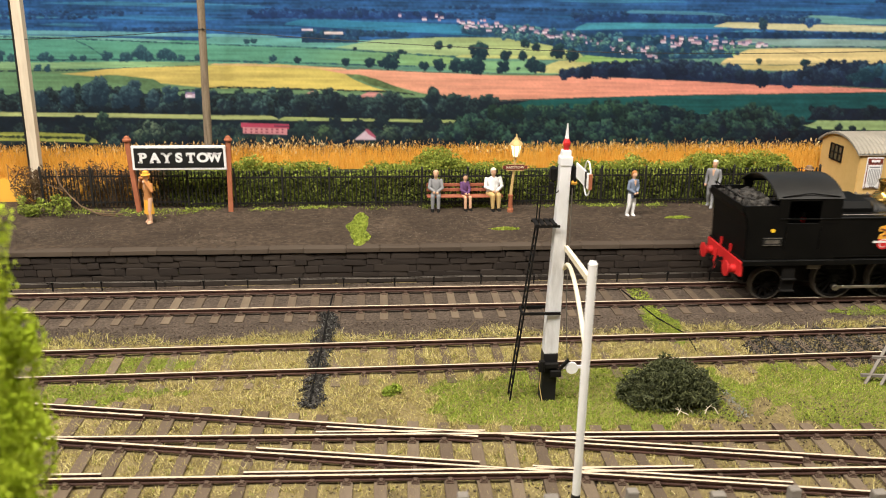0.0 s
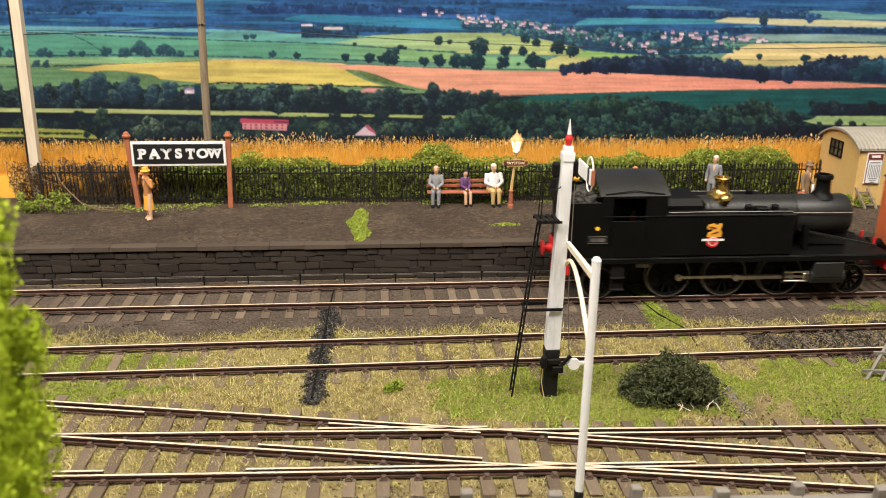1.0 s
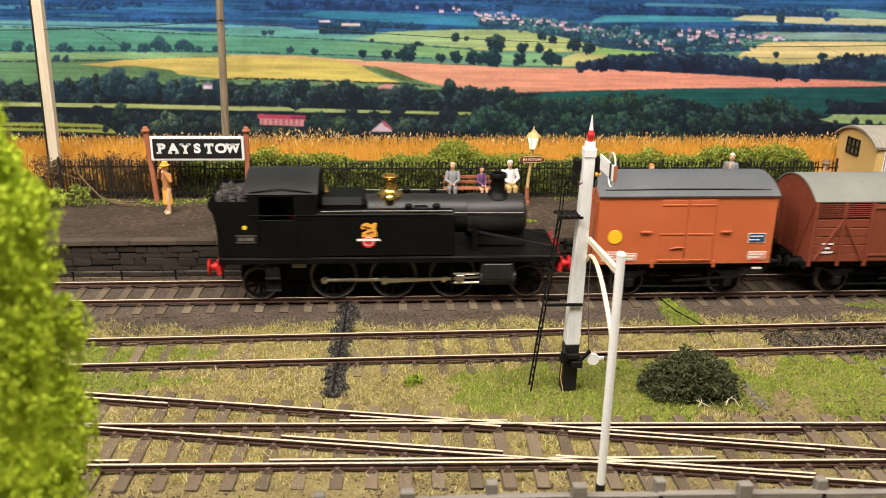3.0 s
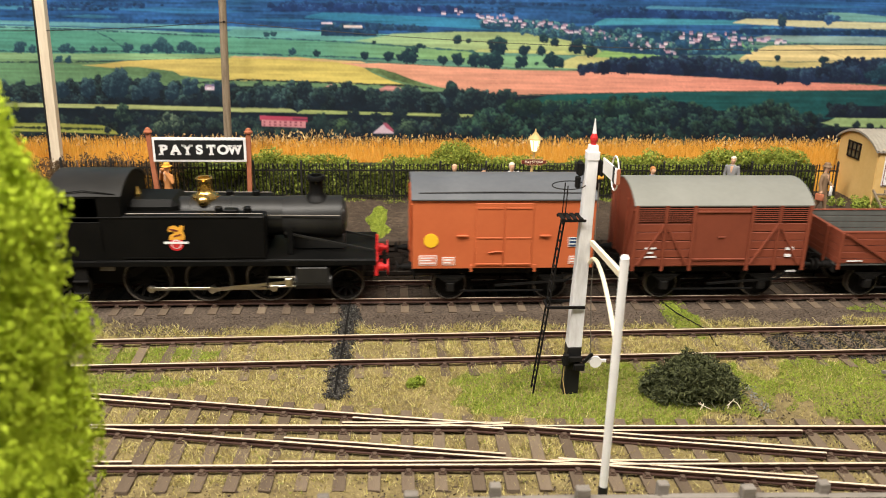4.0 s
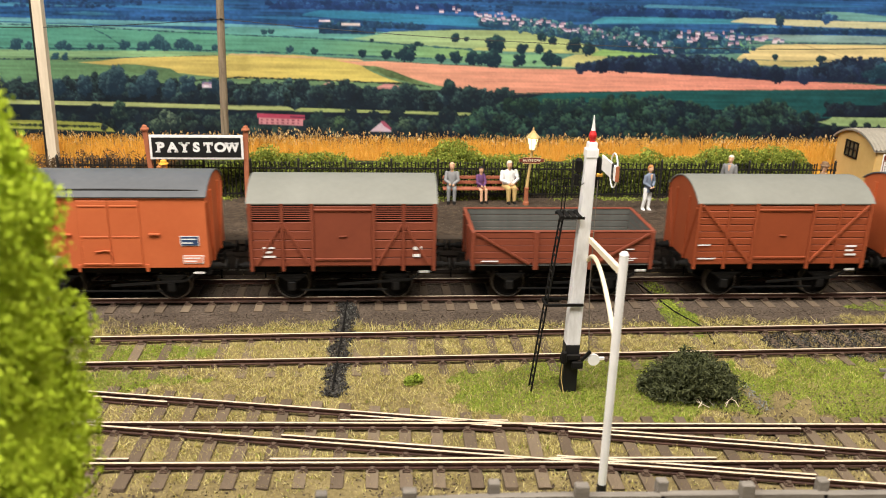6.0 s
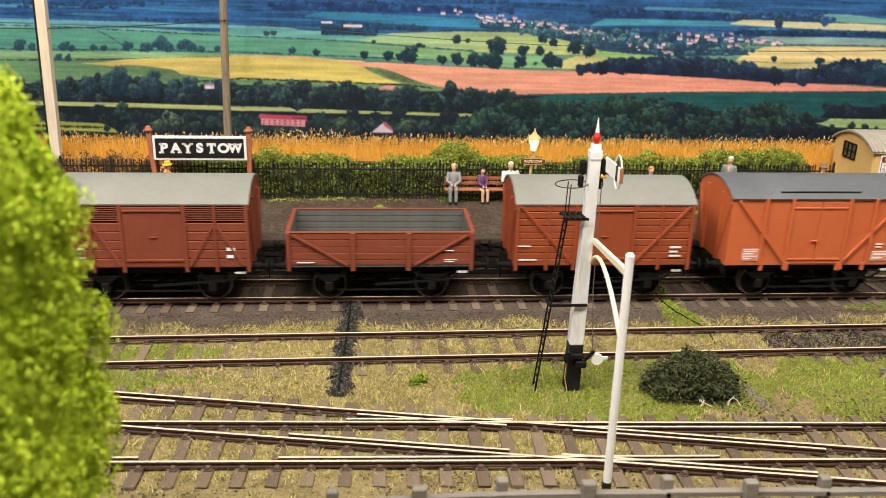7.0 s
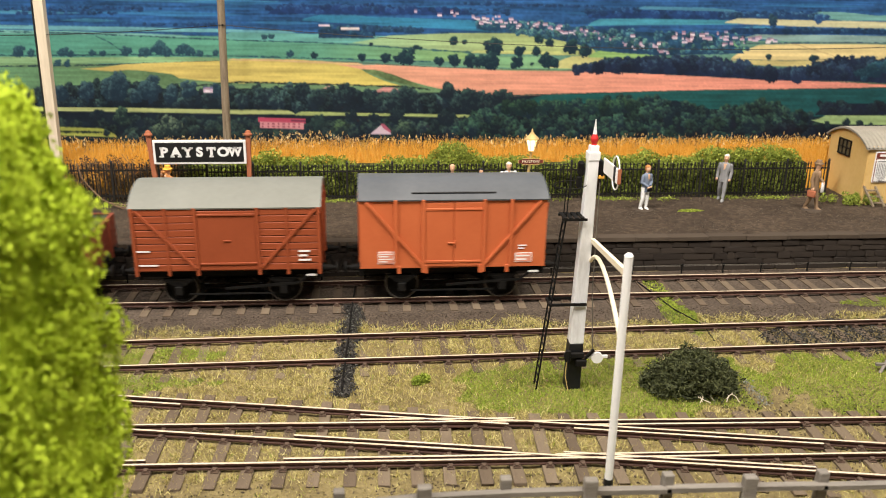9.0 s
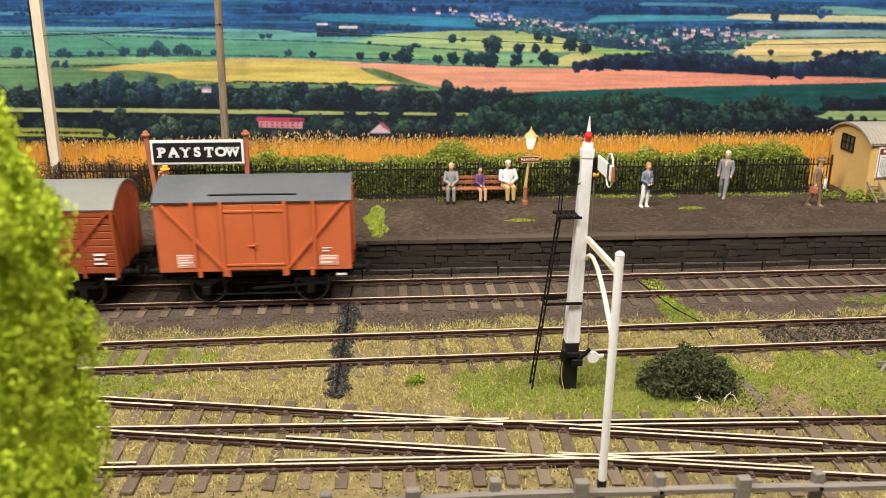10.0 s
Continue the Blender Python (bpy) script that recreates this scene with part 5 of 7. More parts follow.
def build_backdrop():
    """A printed landscape sheet glued on a board, with a slight crease where two sheets meet."""
    bd = tagged(new("backdrop"), "printed countryside panorama of fields and woods", "backdrop", kind="structure")
    Y0 = 240.0
    bm = bmesh.new()
    box(bm, (20, Y0 + 4.5, 135), (2360, 6, 310))
    MAT["print_edge"] = material("print_edge", [(0.02, 0.07, 0.17), (0.03, 0.10, 0.22)], 8, 0.6, stretch=(1, 1, 5))
    part("board", bm, "print_edge", bd)
    p = Print(-175, 1745, -45, 264)
    paint_landscape(p)
    a, b = (p.U - 784) / 1000, p.V / 1000
    w = (-0.0494) * a + (-0.2142) * b + 1
    x = (501.1661 * a + 1.4936 * b + 4.1256) / w
    z = ((-8.2411) * a + (-518.6899) * b + 183.6694) / w
    y = Y0 + 0.7 * np.sin(x * 0.016) * np.cos(z * 0.02) - 1.6 * np.exp(-((p.U - 424) / 9) ** 2)
    nv, nu = p.U.shape
    i = np.arange(nv - 1)[:, None] * nu + np.arange(nu - 1)[None]
    F = np.stack([i, i + nu, i + nu + 1, i + 1], -1).reshape(-1, 4)
    m = bpy.data.materials.new("printed_paper")
    m.use_nodes = True
    n, l = m.node_tree.nodes, m.node_tree.links
    ink = n.new("ShaderNodeVertexColor")
    ink.layer_name = "ink"
    sh = n["Principled BSDF"]
    sh.inputs["Roughness"].default_value = 0.5
    sh.inputs["Specular IOR Level"].default_value = 0.2
    l.new(ink.outputs[0], sh.inputs["Base Color"])
    MAT["printed_paper"] = m
    ob = sheet("printed_sheet", np.stack([x.ravel(), y.ravel(), z.ravel()], 1), F, "printed_paper", bd)
    grey = p.C.mean(2, keepdims=True)
    c = np.clip((p.C * 0.85 + grey * 0.15 + 6) / 255.0, 0, 1).reshape(-1, 3)
    c = np.where(c < 0.04045, c / 12.92, ((c + 0.055) / 1.055) ** 2.4) * np.array([0.72, 0.76, 0.86])
    at = ob.data.color_attributes.new("ink", "FLOAT_COLOR", "POINT")
    at.data.foreach_set("color", np.concatenate([np.clip(c, 0, 0.9), np.ones((len(c), 1))], 1).astype(np.float32).ravel())
    ob.data.shade_smooth()


# ---- grass, crops and foliage ----
def blades(name, x, y, z, h, width, lean, mat, label, tip=0.15):
    n = len(x)
    a = rng.uniform(0, 2 * np.pi, n)
    d = np.stack([np.cos(a), np.sin(a), np.zeros(n)], 1)
    b = np.stack([x, y, z], 1)
    ln = rng.normal(0, 1, (n, 3)) * lean * h[:, None]
    ln[:, 2] = 0
    top = b + ln + np.stack([np.zeros(n), np.zeros(n), h], 1)
    w = (width * rng.uniform(0.6, 1.3, n))[:, None]
    V = np.stack([b - d * w, b + d * w, top + d * w * tip, top - d * w * tip], 1).reshape(-1, 3)
    F = (np.arange(n) * 4)[:, None] + np.array([[0, 1, 2, 3]])
    ob = sheet(name, V, F, mat)
    return tagged(ob, label, "grass", kind="stuff")


def leaves(name, pts, size, mat, parent=None, label="", flat=0.5, kind="stuff", category="foliage"):
    """Small kite-shaped leaves at the given points."""
    n = len(pts)
    u = rng.normal(0, 1, (n, 3))
    u /= np.linalg.norm(u, axis=1, keepdims=True)
    w = rng.normal(0, 1, (n, 3))
    w -= (w * u).sum(1, keepdims=True) * u
    w /= np.linalg.norm(w, axis=1, keepdims=True)
    s = (size * rng.uniform(0.6, 1.35, n))[:, None]
    V = np.stack([pts - u * s, pts + w * s * flat, pts + u * s, pts - w * s * flat], 1).reshape(-1, 3)
    F = (np.arange(n) * 4)[:, None] + np.array([[0, 1, 2, 3]])
    ob = sheet(name, V, F, mat, parent, kind)
    if label:
        tagged(ob, label, category)
    return ob


def clump_points(centres, radii, per, squash=1.0):
    """Points on and just inside bumpy balls."""
    n = len(centres)
    d = rng.normal(0, 1, (n, per, 3))
    d /= np.linalg.norm(d, axis=2, keepdims=True)
    d[..., 2] *= squash
    r = np.asarray(radii)[:, None, None] * rng.uniform(0.72, 1.05, (n, per, 1))
    return (np.asarray(centres)[:, None, :] + d * r).reshape(-1, 3)


def ellipse(x, y, cx, cy, rx, ry):
    return ((x - cx) / rx) ** 2 + ((y - cy) / ry) ** 2


def ragged(x, y):
    """Uneven edges for patches."""
    return 0.18 * np.sin(x * 0.13 + 1.7) + 0.16 * np.sin(y * 0.21 + x * 0.05) + 0.12 * np.sin(x * 0.37 - y * 0.29)


def green_zone(x, y):
    g = ragged(x, y)
    return ((ellipse(x, y, 75, -122, 95, 36) < 1 + g) | (ellipse(x, y, 225, -125, 72, 40) < 1 + g) | (ellipse(x, y, -215, -72, 62, 15) < 1 + g)
            | (ellipse(x, y, -230, -108, 70, 14) < 1 + g) | (ellipse(x, y, 142, -28, 11, 30) < 1 + g) | (ellipse(x, y, 300, -14, 40, 8) < 1 + g)
            | (ellipse(x, y, 40, -262, 90, 26) < 1 + g))


def bare_zone(x, y):
    g = ragged(x, y)
    lean = (y + 65) * 0.035
    coal = (x - lean > -83.2 + 2 * g) & (x - lean < -72.8 + 3 * g) & (y > -128) & (y < 2)
    dark = (ellipse(x, y, 292, -70, 108, 30) < 1 + g) & (x > 180)
    path = np.abs(x - 142 - (y + 100) * -0.10) < 3 + 2 * g
    path &= (y < -125) & (y > -152)
    return coal | dark | path


def rail_ys(x):
    return [-56.6 + 0.012 * x, -90.0 + 0.012 * x, -124 - 0.1834 * (x + 213), -158 - 0.1739 * (x + 201), -156.5 - 0.04156 * (x + 202), -192 - 0.03476 * (x + 186)]


def build_grass():
    n = 560000
    x, y = rng.uniform(-400, 460, n), rng.uniform(-300, -17, n)
    keep = ~bare_zone(x, y)
    near = np.full(n, 99.0)
    for ry in rail_ys(x):
        near = np.minimum(near, np.abs(y - ry))
    keep &= near > 1.9
    patch = np.sin(x * 0.045 + 0.6) + np.sin(y * 0.083 + x * 0.021) + 0.8 * np.sin(x * 0.11 - y * 0.06)
    # the crossing timbers show through where the grass is thin, beyond its left part
    cross = (y < -128) & (y > -222)
    thin = cross & (x > 130)
    keep &= ~(thin & (rng.uniform(0, 1, n) < 0.8))
    fore = (y < -203) & (x < 140)
    keep &= ~(fore & (rng.uniform(0, 1, n) < 0.75))
    edge = -33 + 5 * np.sin(x * 0.05) + 3 * np.sin(x * 0.17 + 2)
    keep &= ~(rng.uniform(0, 1, n) < np.clip((y - edge + 6) / 9, 0, 1))
    keep &= rng.uniform(0, 1, n) < np.clip(0.85 + 0.2 * patch, 0.45, 1)
    ph = np.mod(x - 3.0, 15.4)
    on_timber = cross & ((ph < 3.4) | (ph > 12.0)) & (rng.uniform(0, 1, n) < np.where((x < -40) & (y > -192), 0.2, 0.6))
    keep &= ~on_timber
    x, y, near = x[keep], y[keep], near[keep]
    g = green_zone(x, y)
    mixed = rng.uniform(0, 1, len(x))
    g = (g & (mixed < 0.82)) | (~g & (mixed < 0.10))
    z = ground_height(x, y) - 0.3
    tuft = np.sin(x * 0.39 + 1.1 * np.sin(y * 0.21)) * np.sin(y * 0.47 + np.sin(x * 0.17))
    h = rng.uniform(0.9, 2.7, len(x)) * (1 + 0.55 * np.clip(tuft, -0.6, 1)) * np.clip(near / 4.5, 0.4, 1)
    blades("straw_grass", x[~g], y[~g], z[~g], h[~g], 0.17, 0.75, "straw", "dry straw-coloured static grass tufts")
    xg, yg, zg, hg = x[g], y[g], z[g], h[g] * 0.5
    extra = 640000
    xe, ye = rng.uniform(-300, 330, extra), rng.uniform(-290, 10, extra)
    ok = green_zone(xe, ye) & ~bare_zone(xe, ye)
    for ry in rail_ys(xe) + [0.0, 33.2]:
        ok &= np.abs(ye - ry) > 1.9
    xe, ye = xe[ok], ye[ok]
    he = rng.uniform(0.5, 1.5, len(xe))
    blades("green_grass", np.r_[xg, xe], np.r_[yg, ye], np.r_[zg, ground_height(xe, ye) - 0.2], np.r_[hg, he], 0.26, 0.9, "green", "short fresh green turf")
    # a round tuft
    c = np.array([[-37.0, -114, -3.5], [-35, -113, -2.5], [-39, -115, -3.2]])
    leaves("grass_tuft", clump_points(c, [4.0, 3.5, 3.2], 220, 0.8), 0.9, "green", None, "small round bright green weed tuft", kind="", category="weed")


def build_moss():
    r = np.random.default_rng(11)
    for cx, cy, rx, ry, n, lab in ((-58, 104, 7.6, 44, 4800, "strip of bright green moss across the platform"), (56, 98, 11, 3.4, 900, "small moss patch on the platform"),
                                   (204, 124, 11, 3.2, 900, "small moss patch on the platform"), (142, 8, 9, 30, 900, "moss between the sleepers")):
        a, q = r.uniform(0, 6.283, n), np.sqrt(r.uniform(0, 1, n))
        wob = 1 + 0.15 * np.sin(5 * a + cx) + 0.12 * np.sin(9 * a)
        x, y = cx + rx * q * wob * np.cos(a), cy + ry * q * np.sin(a) + 0
        x = x + 1.2 * np.sin(y * 0.09 + 1) * (ry > 20)
        z = (PLAT if cy > 60 else -4.6) + r.uniform(0.1, 1.9, n) * (1.1 - q)
        leaves("moss_patch", np.stack([x, y, z], 1), 0.8, "moss", None, lab, kind="stuff", category="moss")
    n = 8200
    x = r.uniform(-330, 330, n)
    y = 163 + r.normal(0, 3.2, n) + 2 * np.sin(x * 0.06)
    y = y - np.where(x < -190, np.abs(r.normal(0, 7, n)), 0)
    ok = np.sin(x * 0.05) + np.sin(x * 0.13 + 1) + r.normal(0, .6, n) + (x < -190) > 0.1
    leaves("weeds", np.stack([x, y, PLAT + r.uniform(0, 1.6, n)], 1)[ok], 0.8, "hedge", None, "low weeds along the foot of the railings", category="weeds")
    n = 15000
    x, y = r.uniform(-330, 420, n), r.uniform(70, 165, n)
    tetra("cinder_grains", np.r_[x, r.normal(-285, 25, 1800)], np.r_[y, r.normal(98, 12, 1800)], PLAT + 0.1, 0.5, "grit", "loose grit on the cinder platform")


def build_coal_and_grit():
    n = 2700
    y = rng.uniform(-128, -2, n)
    x = -78.0 + (y + 65) * 0.035 + rng.uniform(-4.2, 4.2, n) + rng.normal(0, 1.5, n) + 1.2 * np.sin(y * 0.2) + 1.0 * np.sin(y * 0.47)
    tetra("coal_drain", x, y, -4.4 + rng.uniform(0, 1.2, n), 1.15, "coal", "strip of loose black coal and cinders across the tracks")
    n = 16000
    x, y = rng.uniform(175, 420, n), rng.uniform(-104, -38, n)
    k = bare_zone(x, y) & (x > 175)
    tetra("dark_ballast", x[k], y[k], -4.9 + rng.uniform(0, .7, k.sum()), 0.9, "coal", "dark gritty ballast patch on the siding")
    n = 1500
    y = rng.uniform(-126, -5, n)
    x = -78 + (y + 65) * 0.035 + rng.normal(0, 4.2, n)
    tetra("pale_grit", x, y, -3.7 + rng.uniform(-.6, .5, n), 0.5, "rooflight", "pale stone chips among the coal")
    n = 12000
    x, y = rng.uniform(-230, 420, n), rng.uniform(-224, -130, n)
    k = (y < -200) | (x > 120)
    tetra("dirt_grains", x[k], y[k], -5.0 + rng.uniform(-.2, .5, k.sum()), 0.9, "ballast", "dark dirt and grit between the crossing timbers")
    n = 1100
    x, y = rng.uniform(185, 400, n), rng.uniform(-100, -42, n)
    k = bare_zone(x, y)
    tetra("pale_chips", x[k], y[k], -4.3, 0.45, "rooflight", "pale stone chips on the dark ballast")
    n = 130
    tetra("path_grit", rng.normal(146, 2.0, n), rng.uniform(-152, -122, n), -4.3, 0.8, "rooflight", "pale grit trickling down the grass bank")
    bm = bmesh.new()
    tube(bm, [(-75.5, 30, -3.0), (-77, -2, -2.6), (-78.5, -60, -2.5), (-80.5, -124, -2.6)], 0.5)
    tagged(obj("point_rodding", bm, "chassis"), "thin dark rodding laid across the tracks", "rodding")
    bm = bmesh.new()
    tube(bm, [(132, 30, -4.0), (141, -20, -4.0), (152, -48, -4.2), (150, -70, -4.8)], 0.5)
    tagged(obj("signal_wire", bm, "chassis"), "thin dark signal wire on the ground", "wire")


def build_wheat():
    n = 42000
    x, y = rng.uniform(-480, 520, n), rng.uniform(197, 227, n)
    top = 50 + (y - 197) * 0.46 + rng.normal(0, 1.0, n)
    h = rng.uniform(16, 24, n)
    blades("wheat_field", x, y, top - h, h, 0.24, 0.07, "wheat", "ripe golden wheat along the backdrop", 0.4)
    n = 5200
    x, y = rng.uniform(-480, 520, n), rng.uniform(214, 228, n)
    brown = np.exp(-((x + 130) / 75) ** 2)
    keep = rng.uniform(0, 1, n) < 0.35 + 0.65 * brown
    x, y = x[keep], y[keep]
    z = 58 + (y - 214) * 0.42 + rng.uniform(-3, 5.5, len(x)) * (0.6 + 0.6 * np.exp(-((x + 130) / 75) ** 2))
    blades("wheat_ears", x, y, z, rng.uniform(1.2, 2.6, len(x)), 0.5, 0.3, "wheatear", "feathery brown seed heads above the wheat", 0.5)
    bm = bmesh.new()
    prism(bm, [(194, 21), (229, 21), (229, 50), (197, 40)], -1160, 1200, "x")
    tagged(obj("wheat_bank", bm, "wheat"), "bank of golden fibre under the wheat", "bank", kind="structure")


def build_hedge():
    hd = thing("hedge", (0, 0, 0), "long clipped green hedge behind the railings", "hedge")
    cs, rs = [], []
    for x in np.arange(-215, 325, 4.2):
        top = 54 + 3.5 * math.sin(x * 0.043 + 1) + 2.5 * math.sin(x * 0.11) + 10 * math.exp(-((x - 5) / 16) ** 2) + 9 * math.exp(-((x - 245) / 32) ** 2) + 4 * math.exp(-((x - 290) / 20) ** 2) - 1
        for z in np.arange(27, top, 6.0):
            for y in (177, 186):
                cs.append((x + rng.normal(0, 1.6), y + rng.normal(0, 1.5), z + rng.normal(0, 1.4)))
                rs.append(rng.uniform(3.6, 6.6))
        cs.append((x, 182, top - 2))
        rs.append(rng.uniform(3.5, 6))
    cs = np.array(cs)
    leaves("foliage", clump_points(cs, rs, 100), 0.85, "hedge", hd, flat=0.7)
    # added slab that stops see-through, coloured dark as the hedge's inner shade
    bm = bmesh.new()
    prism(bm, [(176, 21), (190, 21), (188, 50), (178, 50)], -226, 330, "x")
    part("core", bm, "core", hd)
    bd = thing("bramble", (0, 0, 0), "brown dead bramble thicket behind the railings", "bramble")
    cs = np.stack([rng.uniform(-345, -205, 330), rng.normal(180, 5, 330), 24 + rng.uniform(0, 1, 330) * (30 + 4 * np.sin(np.arange(330)))], 1)
    leaves("foliage", clump_points(cs, rng.uniform(3, 6, 330), 64), 0.8, "bramble", bd)
    r = random.Random(2)
    for k in range(70):
        x = r.uniform(-345, -210)
        p = [(x, r.uniform(172, 184), 22)]
        for j in range(4):
            p.append((p[-1][0] + r.uniform(-7, 7), p[-1][1] + r.uniform(-3, 3), p[-1][2] + r.uniform(4, 11)))
        bm = bmesh.new()
        tube(bm, p, 0.3, 4)
        part("stem", bm, "twig", bd)
    bm = bmesh.new()
    tube(bm, [(-303, 160, 58), (-300, 158, 46), (-292, 156, 36), (-284, 153, 29), (-272, 150, 24), (-262, 150, 22.6), (-250, 149, 22.6)], 0.55, 6)
    tube(bm, [(-276, 151, 25), (-266, 146, 23), (-255, 144, 22.6)], 0.4, 5)
    tube(bm, [(-280, 152, 27), (-270, 155, 24), (-258, 157, 22.6)], 0.35, 5)
    tube(bm, [(-286, 154, 31), (-296, 158, 40), (-315, 162, 46)], 0.4, 5)
    tagged(obj("dead_branch", bm, "twig"), "pale bare bramble branch trailing on the platform", "branch")
    cs = np.stack([rng.normal(-315, 10, 26), rng.normal(150, 5, 26), rng.uniform(24, 36, 26)], 1)
    leaves("weed_bush", clump_points(cs, rng.uniform(2.5, 5, 26), 60), 1.1, "hedge", None, "small green weed bush at the platform back", kind="", category="weed")
    cs = np.stack([rng.normal(360, 14, 34), rng.normal(142, 5, 34), rng.uniform(23, 29, 34)], 1)
    leaves("weed_bush", clump_points(cs, rng.uniform(2.5, 4.5, 34), 60), 1.1, "hedge", None, "low green weeds beside the hut", kind="", category="weed")


def build_bush():
    b = thing("bush", (112, -128, GROUND), "dense dark green bush on the turf", "bush")
    n = 230
    d = rng.normal(0, 1, (n, 3))
    d /= np.linalg.norm(d, axis=1, keepdims=True)
    d[:, 2] = np.abs(d[:, 2]) ** 0.7
    q = rng.uniform(0.5, 1.0, (n, 1)) ** 0.4
    cs = d * q * np.array([25.5, 15, 14.5]) + np.array([0, 0, 1.5])
    cs += rng.normal(0, 1.4, cs.shape) + np.stack([np.zeros(n), np.zeros(n), 3.0 * np.sin(cs[:, 0] * 0.16 + 1)], 1)
    leaves("foliage", clump_points(cs, rng.uniform(2.5, 6.2, n), 85), 1.5, "bush", b, flat=0.24)
    # added filler under the leaves, coloured dark as the bush's inner shade
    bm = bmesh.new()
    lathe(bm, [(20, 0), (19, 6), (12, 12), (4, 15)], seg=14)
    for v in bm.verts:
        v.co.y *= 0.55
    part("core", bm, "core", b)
    bm = bmesh.new()
    r = random.Random(4)
    for k in range(7):
        x, y = r.uniform(-4, 22), -14 + r.uniform(-3, 2)
        tube(bm, [(x, y + 5, 2), (x + r.uniform(-3, 3), y, 3.2), (x + r.uniform(-5, 5), y - 3, 1.2)], 0.22, 5)
    part("twigs", bm, "palepole", b, "pale bare twigs")


def build_near_tree():
    t = thing("tree", (-177, -338, GROUND), "columnar tree of bright yellow-green foam foliage", "tree")
    bm = bmesh.new()
    rod(bm, (0, 0, 0), (0, 0, 90), 6, 4.5, 12)
    rod(bm, (0, 0, 90), (2, 0, 180), 4.5, 1.5, 10)
    part("trunk", bm, "pole", t)
    bm = bmesh.new()
    r = random.Random(6)
    for k in range(26):
        a, z = r.uniform(0, 6.28), r.uniform(45, 170)
        e = (34 * math.cos(a), 34 * math.sin(a), z + 16)
        rod(bm, (0, 0, z), e, 1.6, 0.6, 6)
    part("limbs", bm, "pole", t)
    zs = np.array([40, 55, 75, 100, 125, 150, 172, 188, 197, 203])
    rs = np.array([16, 34, 47, 50.5, 49.5, 48, 46, 40, 29, 12])
    n = 2600
    z = rng.uniform(42, 203, n)
    a = rng.uniform(0, 2 * np.pi, n)
    lump = 1 + 0.045 * np.sin(5 * a + z * 0.05) + 0.04 * np.sin(9 * a - z * 0.11) + 0.03 * np.sin(z * 0.2 + a)
    rad = np.interp(z, zs, rs) * lump * rng.uniform(0.88, 1.0, n) - 3
    cs = np.stack([rad * np.cos(a), rad * np.sin(a), z], 1)
    leaves("crown", clump_points(cs, rng.uniform(2.6, 6.0, n), 90), 0.60, "tree", t, flat=0.9)
    bm = bmesh.new()
    lathe(bm, [(max(1, r0 - 7.0), z0) for z0, r0 in zip(zs, rs)], seg=28)
    for v in bm.verts:
        v.co += Vector((random.uniform(-2, 2), random.uniform(-2, 2), random.uniform(-2, 2)))
    part("crown_core", bm, "tree_core", t)


# ---- station furniture ----
def build_railings():
    f = thing("railings", (0, 0, PLAT), "black iron station railings", "railings")
    Y = 168.0
    bm = bmesh.new()
    box(bm, (0, 0, 14.8), (0.85, 0.7, 29.6))
    lathe(bm, [(0.45, 29.4), (0.9, 30.4), (0.25, 31.8)], seg=6)
    o = obj("tmp", bm, "ironfence")
    pk = o.data
    bpy.data.objects.remove(o)
    bm = bmesh.new()
    box(bm, (0, 0, 16), (1.8, 1.6, 32), 0.2)
    lathe(bm, [(0.8, 32), (1.3, 33), (0.3, 34.6)], seg=8)
    o = obj("tmp", bm, "ironfence")
    ps = o.data
    bpy.data.objects.remove(o)
    x0, x1, step = -318.0, 350.0, 3.25
    n = int((x1 - x0) / step)
    r = random.Random(8)
    for k in range(n):
        x = x0 + k * step
        up = 4.0 if x < -205 else 0.0
        if k % 12 == 0:
            share("post", ps, f, (x, Y, up * 0.5), ry=r.uniform(-.02, .02))
        else:
            share("picket", pk, f, (x, Y, up * 0.5), ry=r.uniform(-.03, .03), rx=r.uniform(-.02, .02))
    for z in (3.4, 25.6):
        for a in np.arange(x0, x1 - 1, step * 12):
            up = 2.0 if a < -205 else 0.0
            bm = bmesh.new()
            b = min(a + step * 12, x1 - step)
            box(bm, ((a + b) / 2, Y + 0.7, z + up), (b - a, 0.8, 1.3))
            part("rail", bm, "ironfence", f)


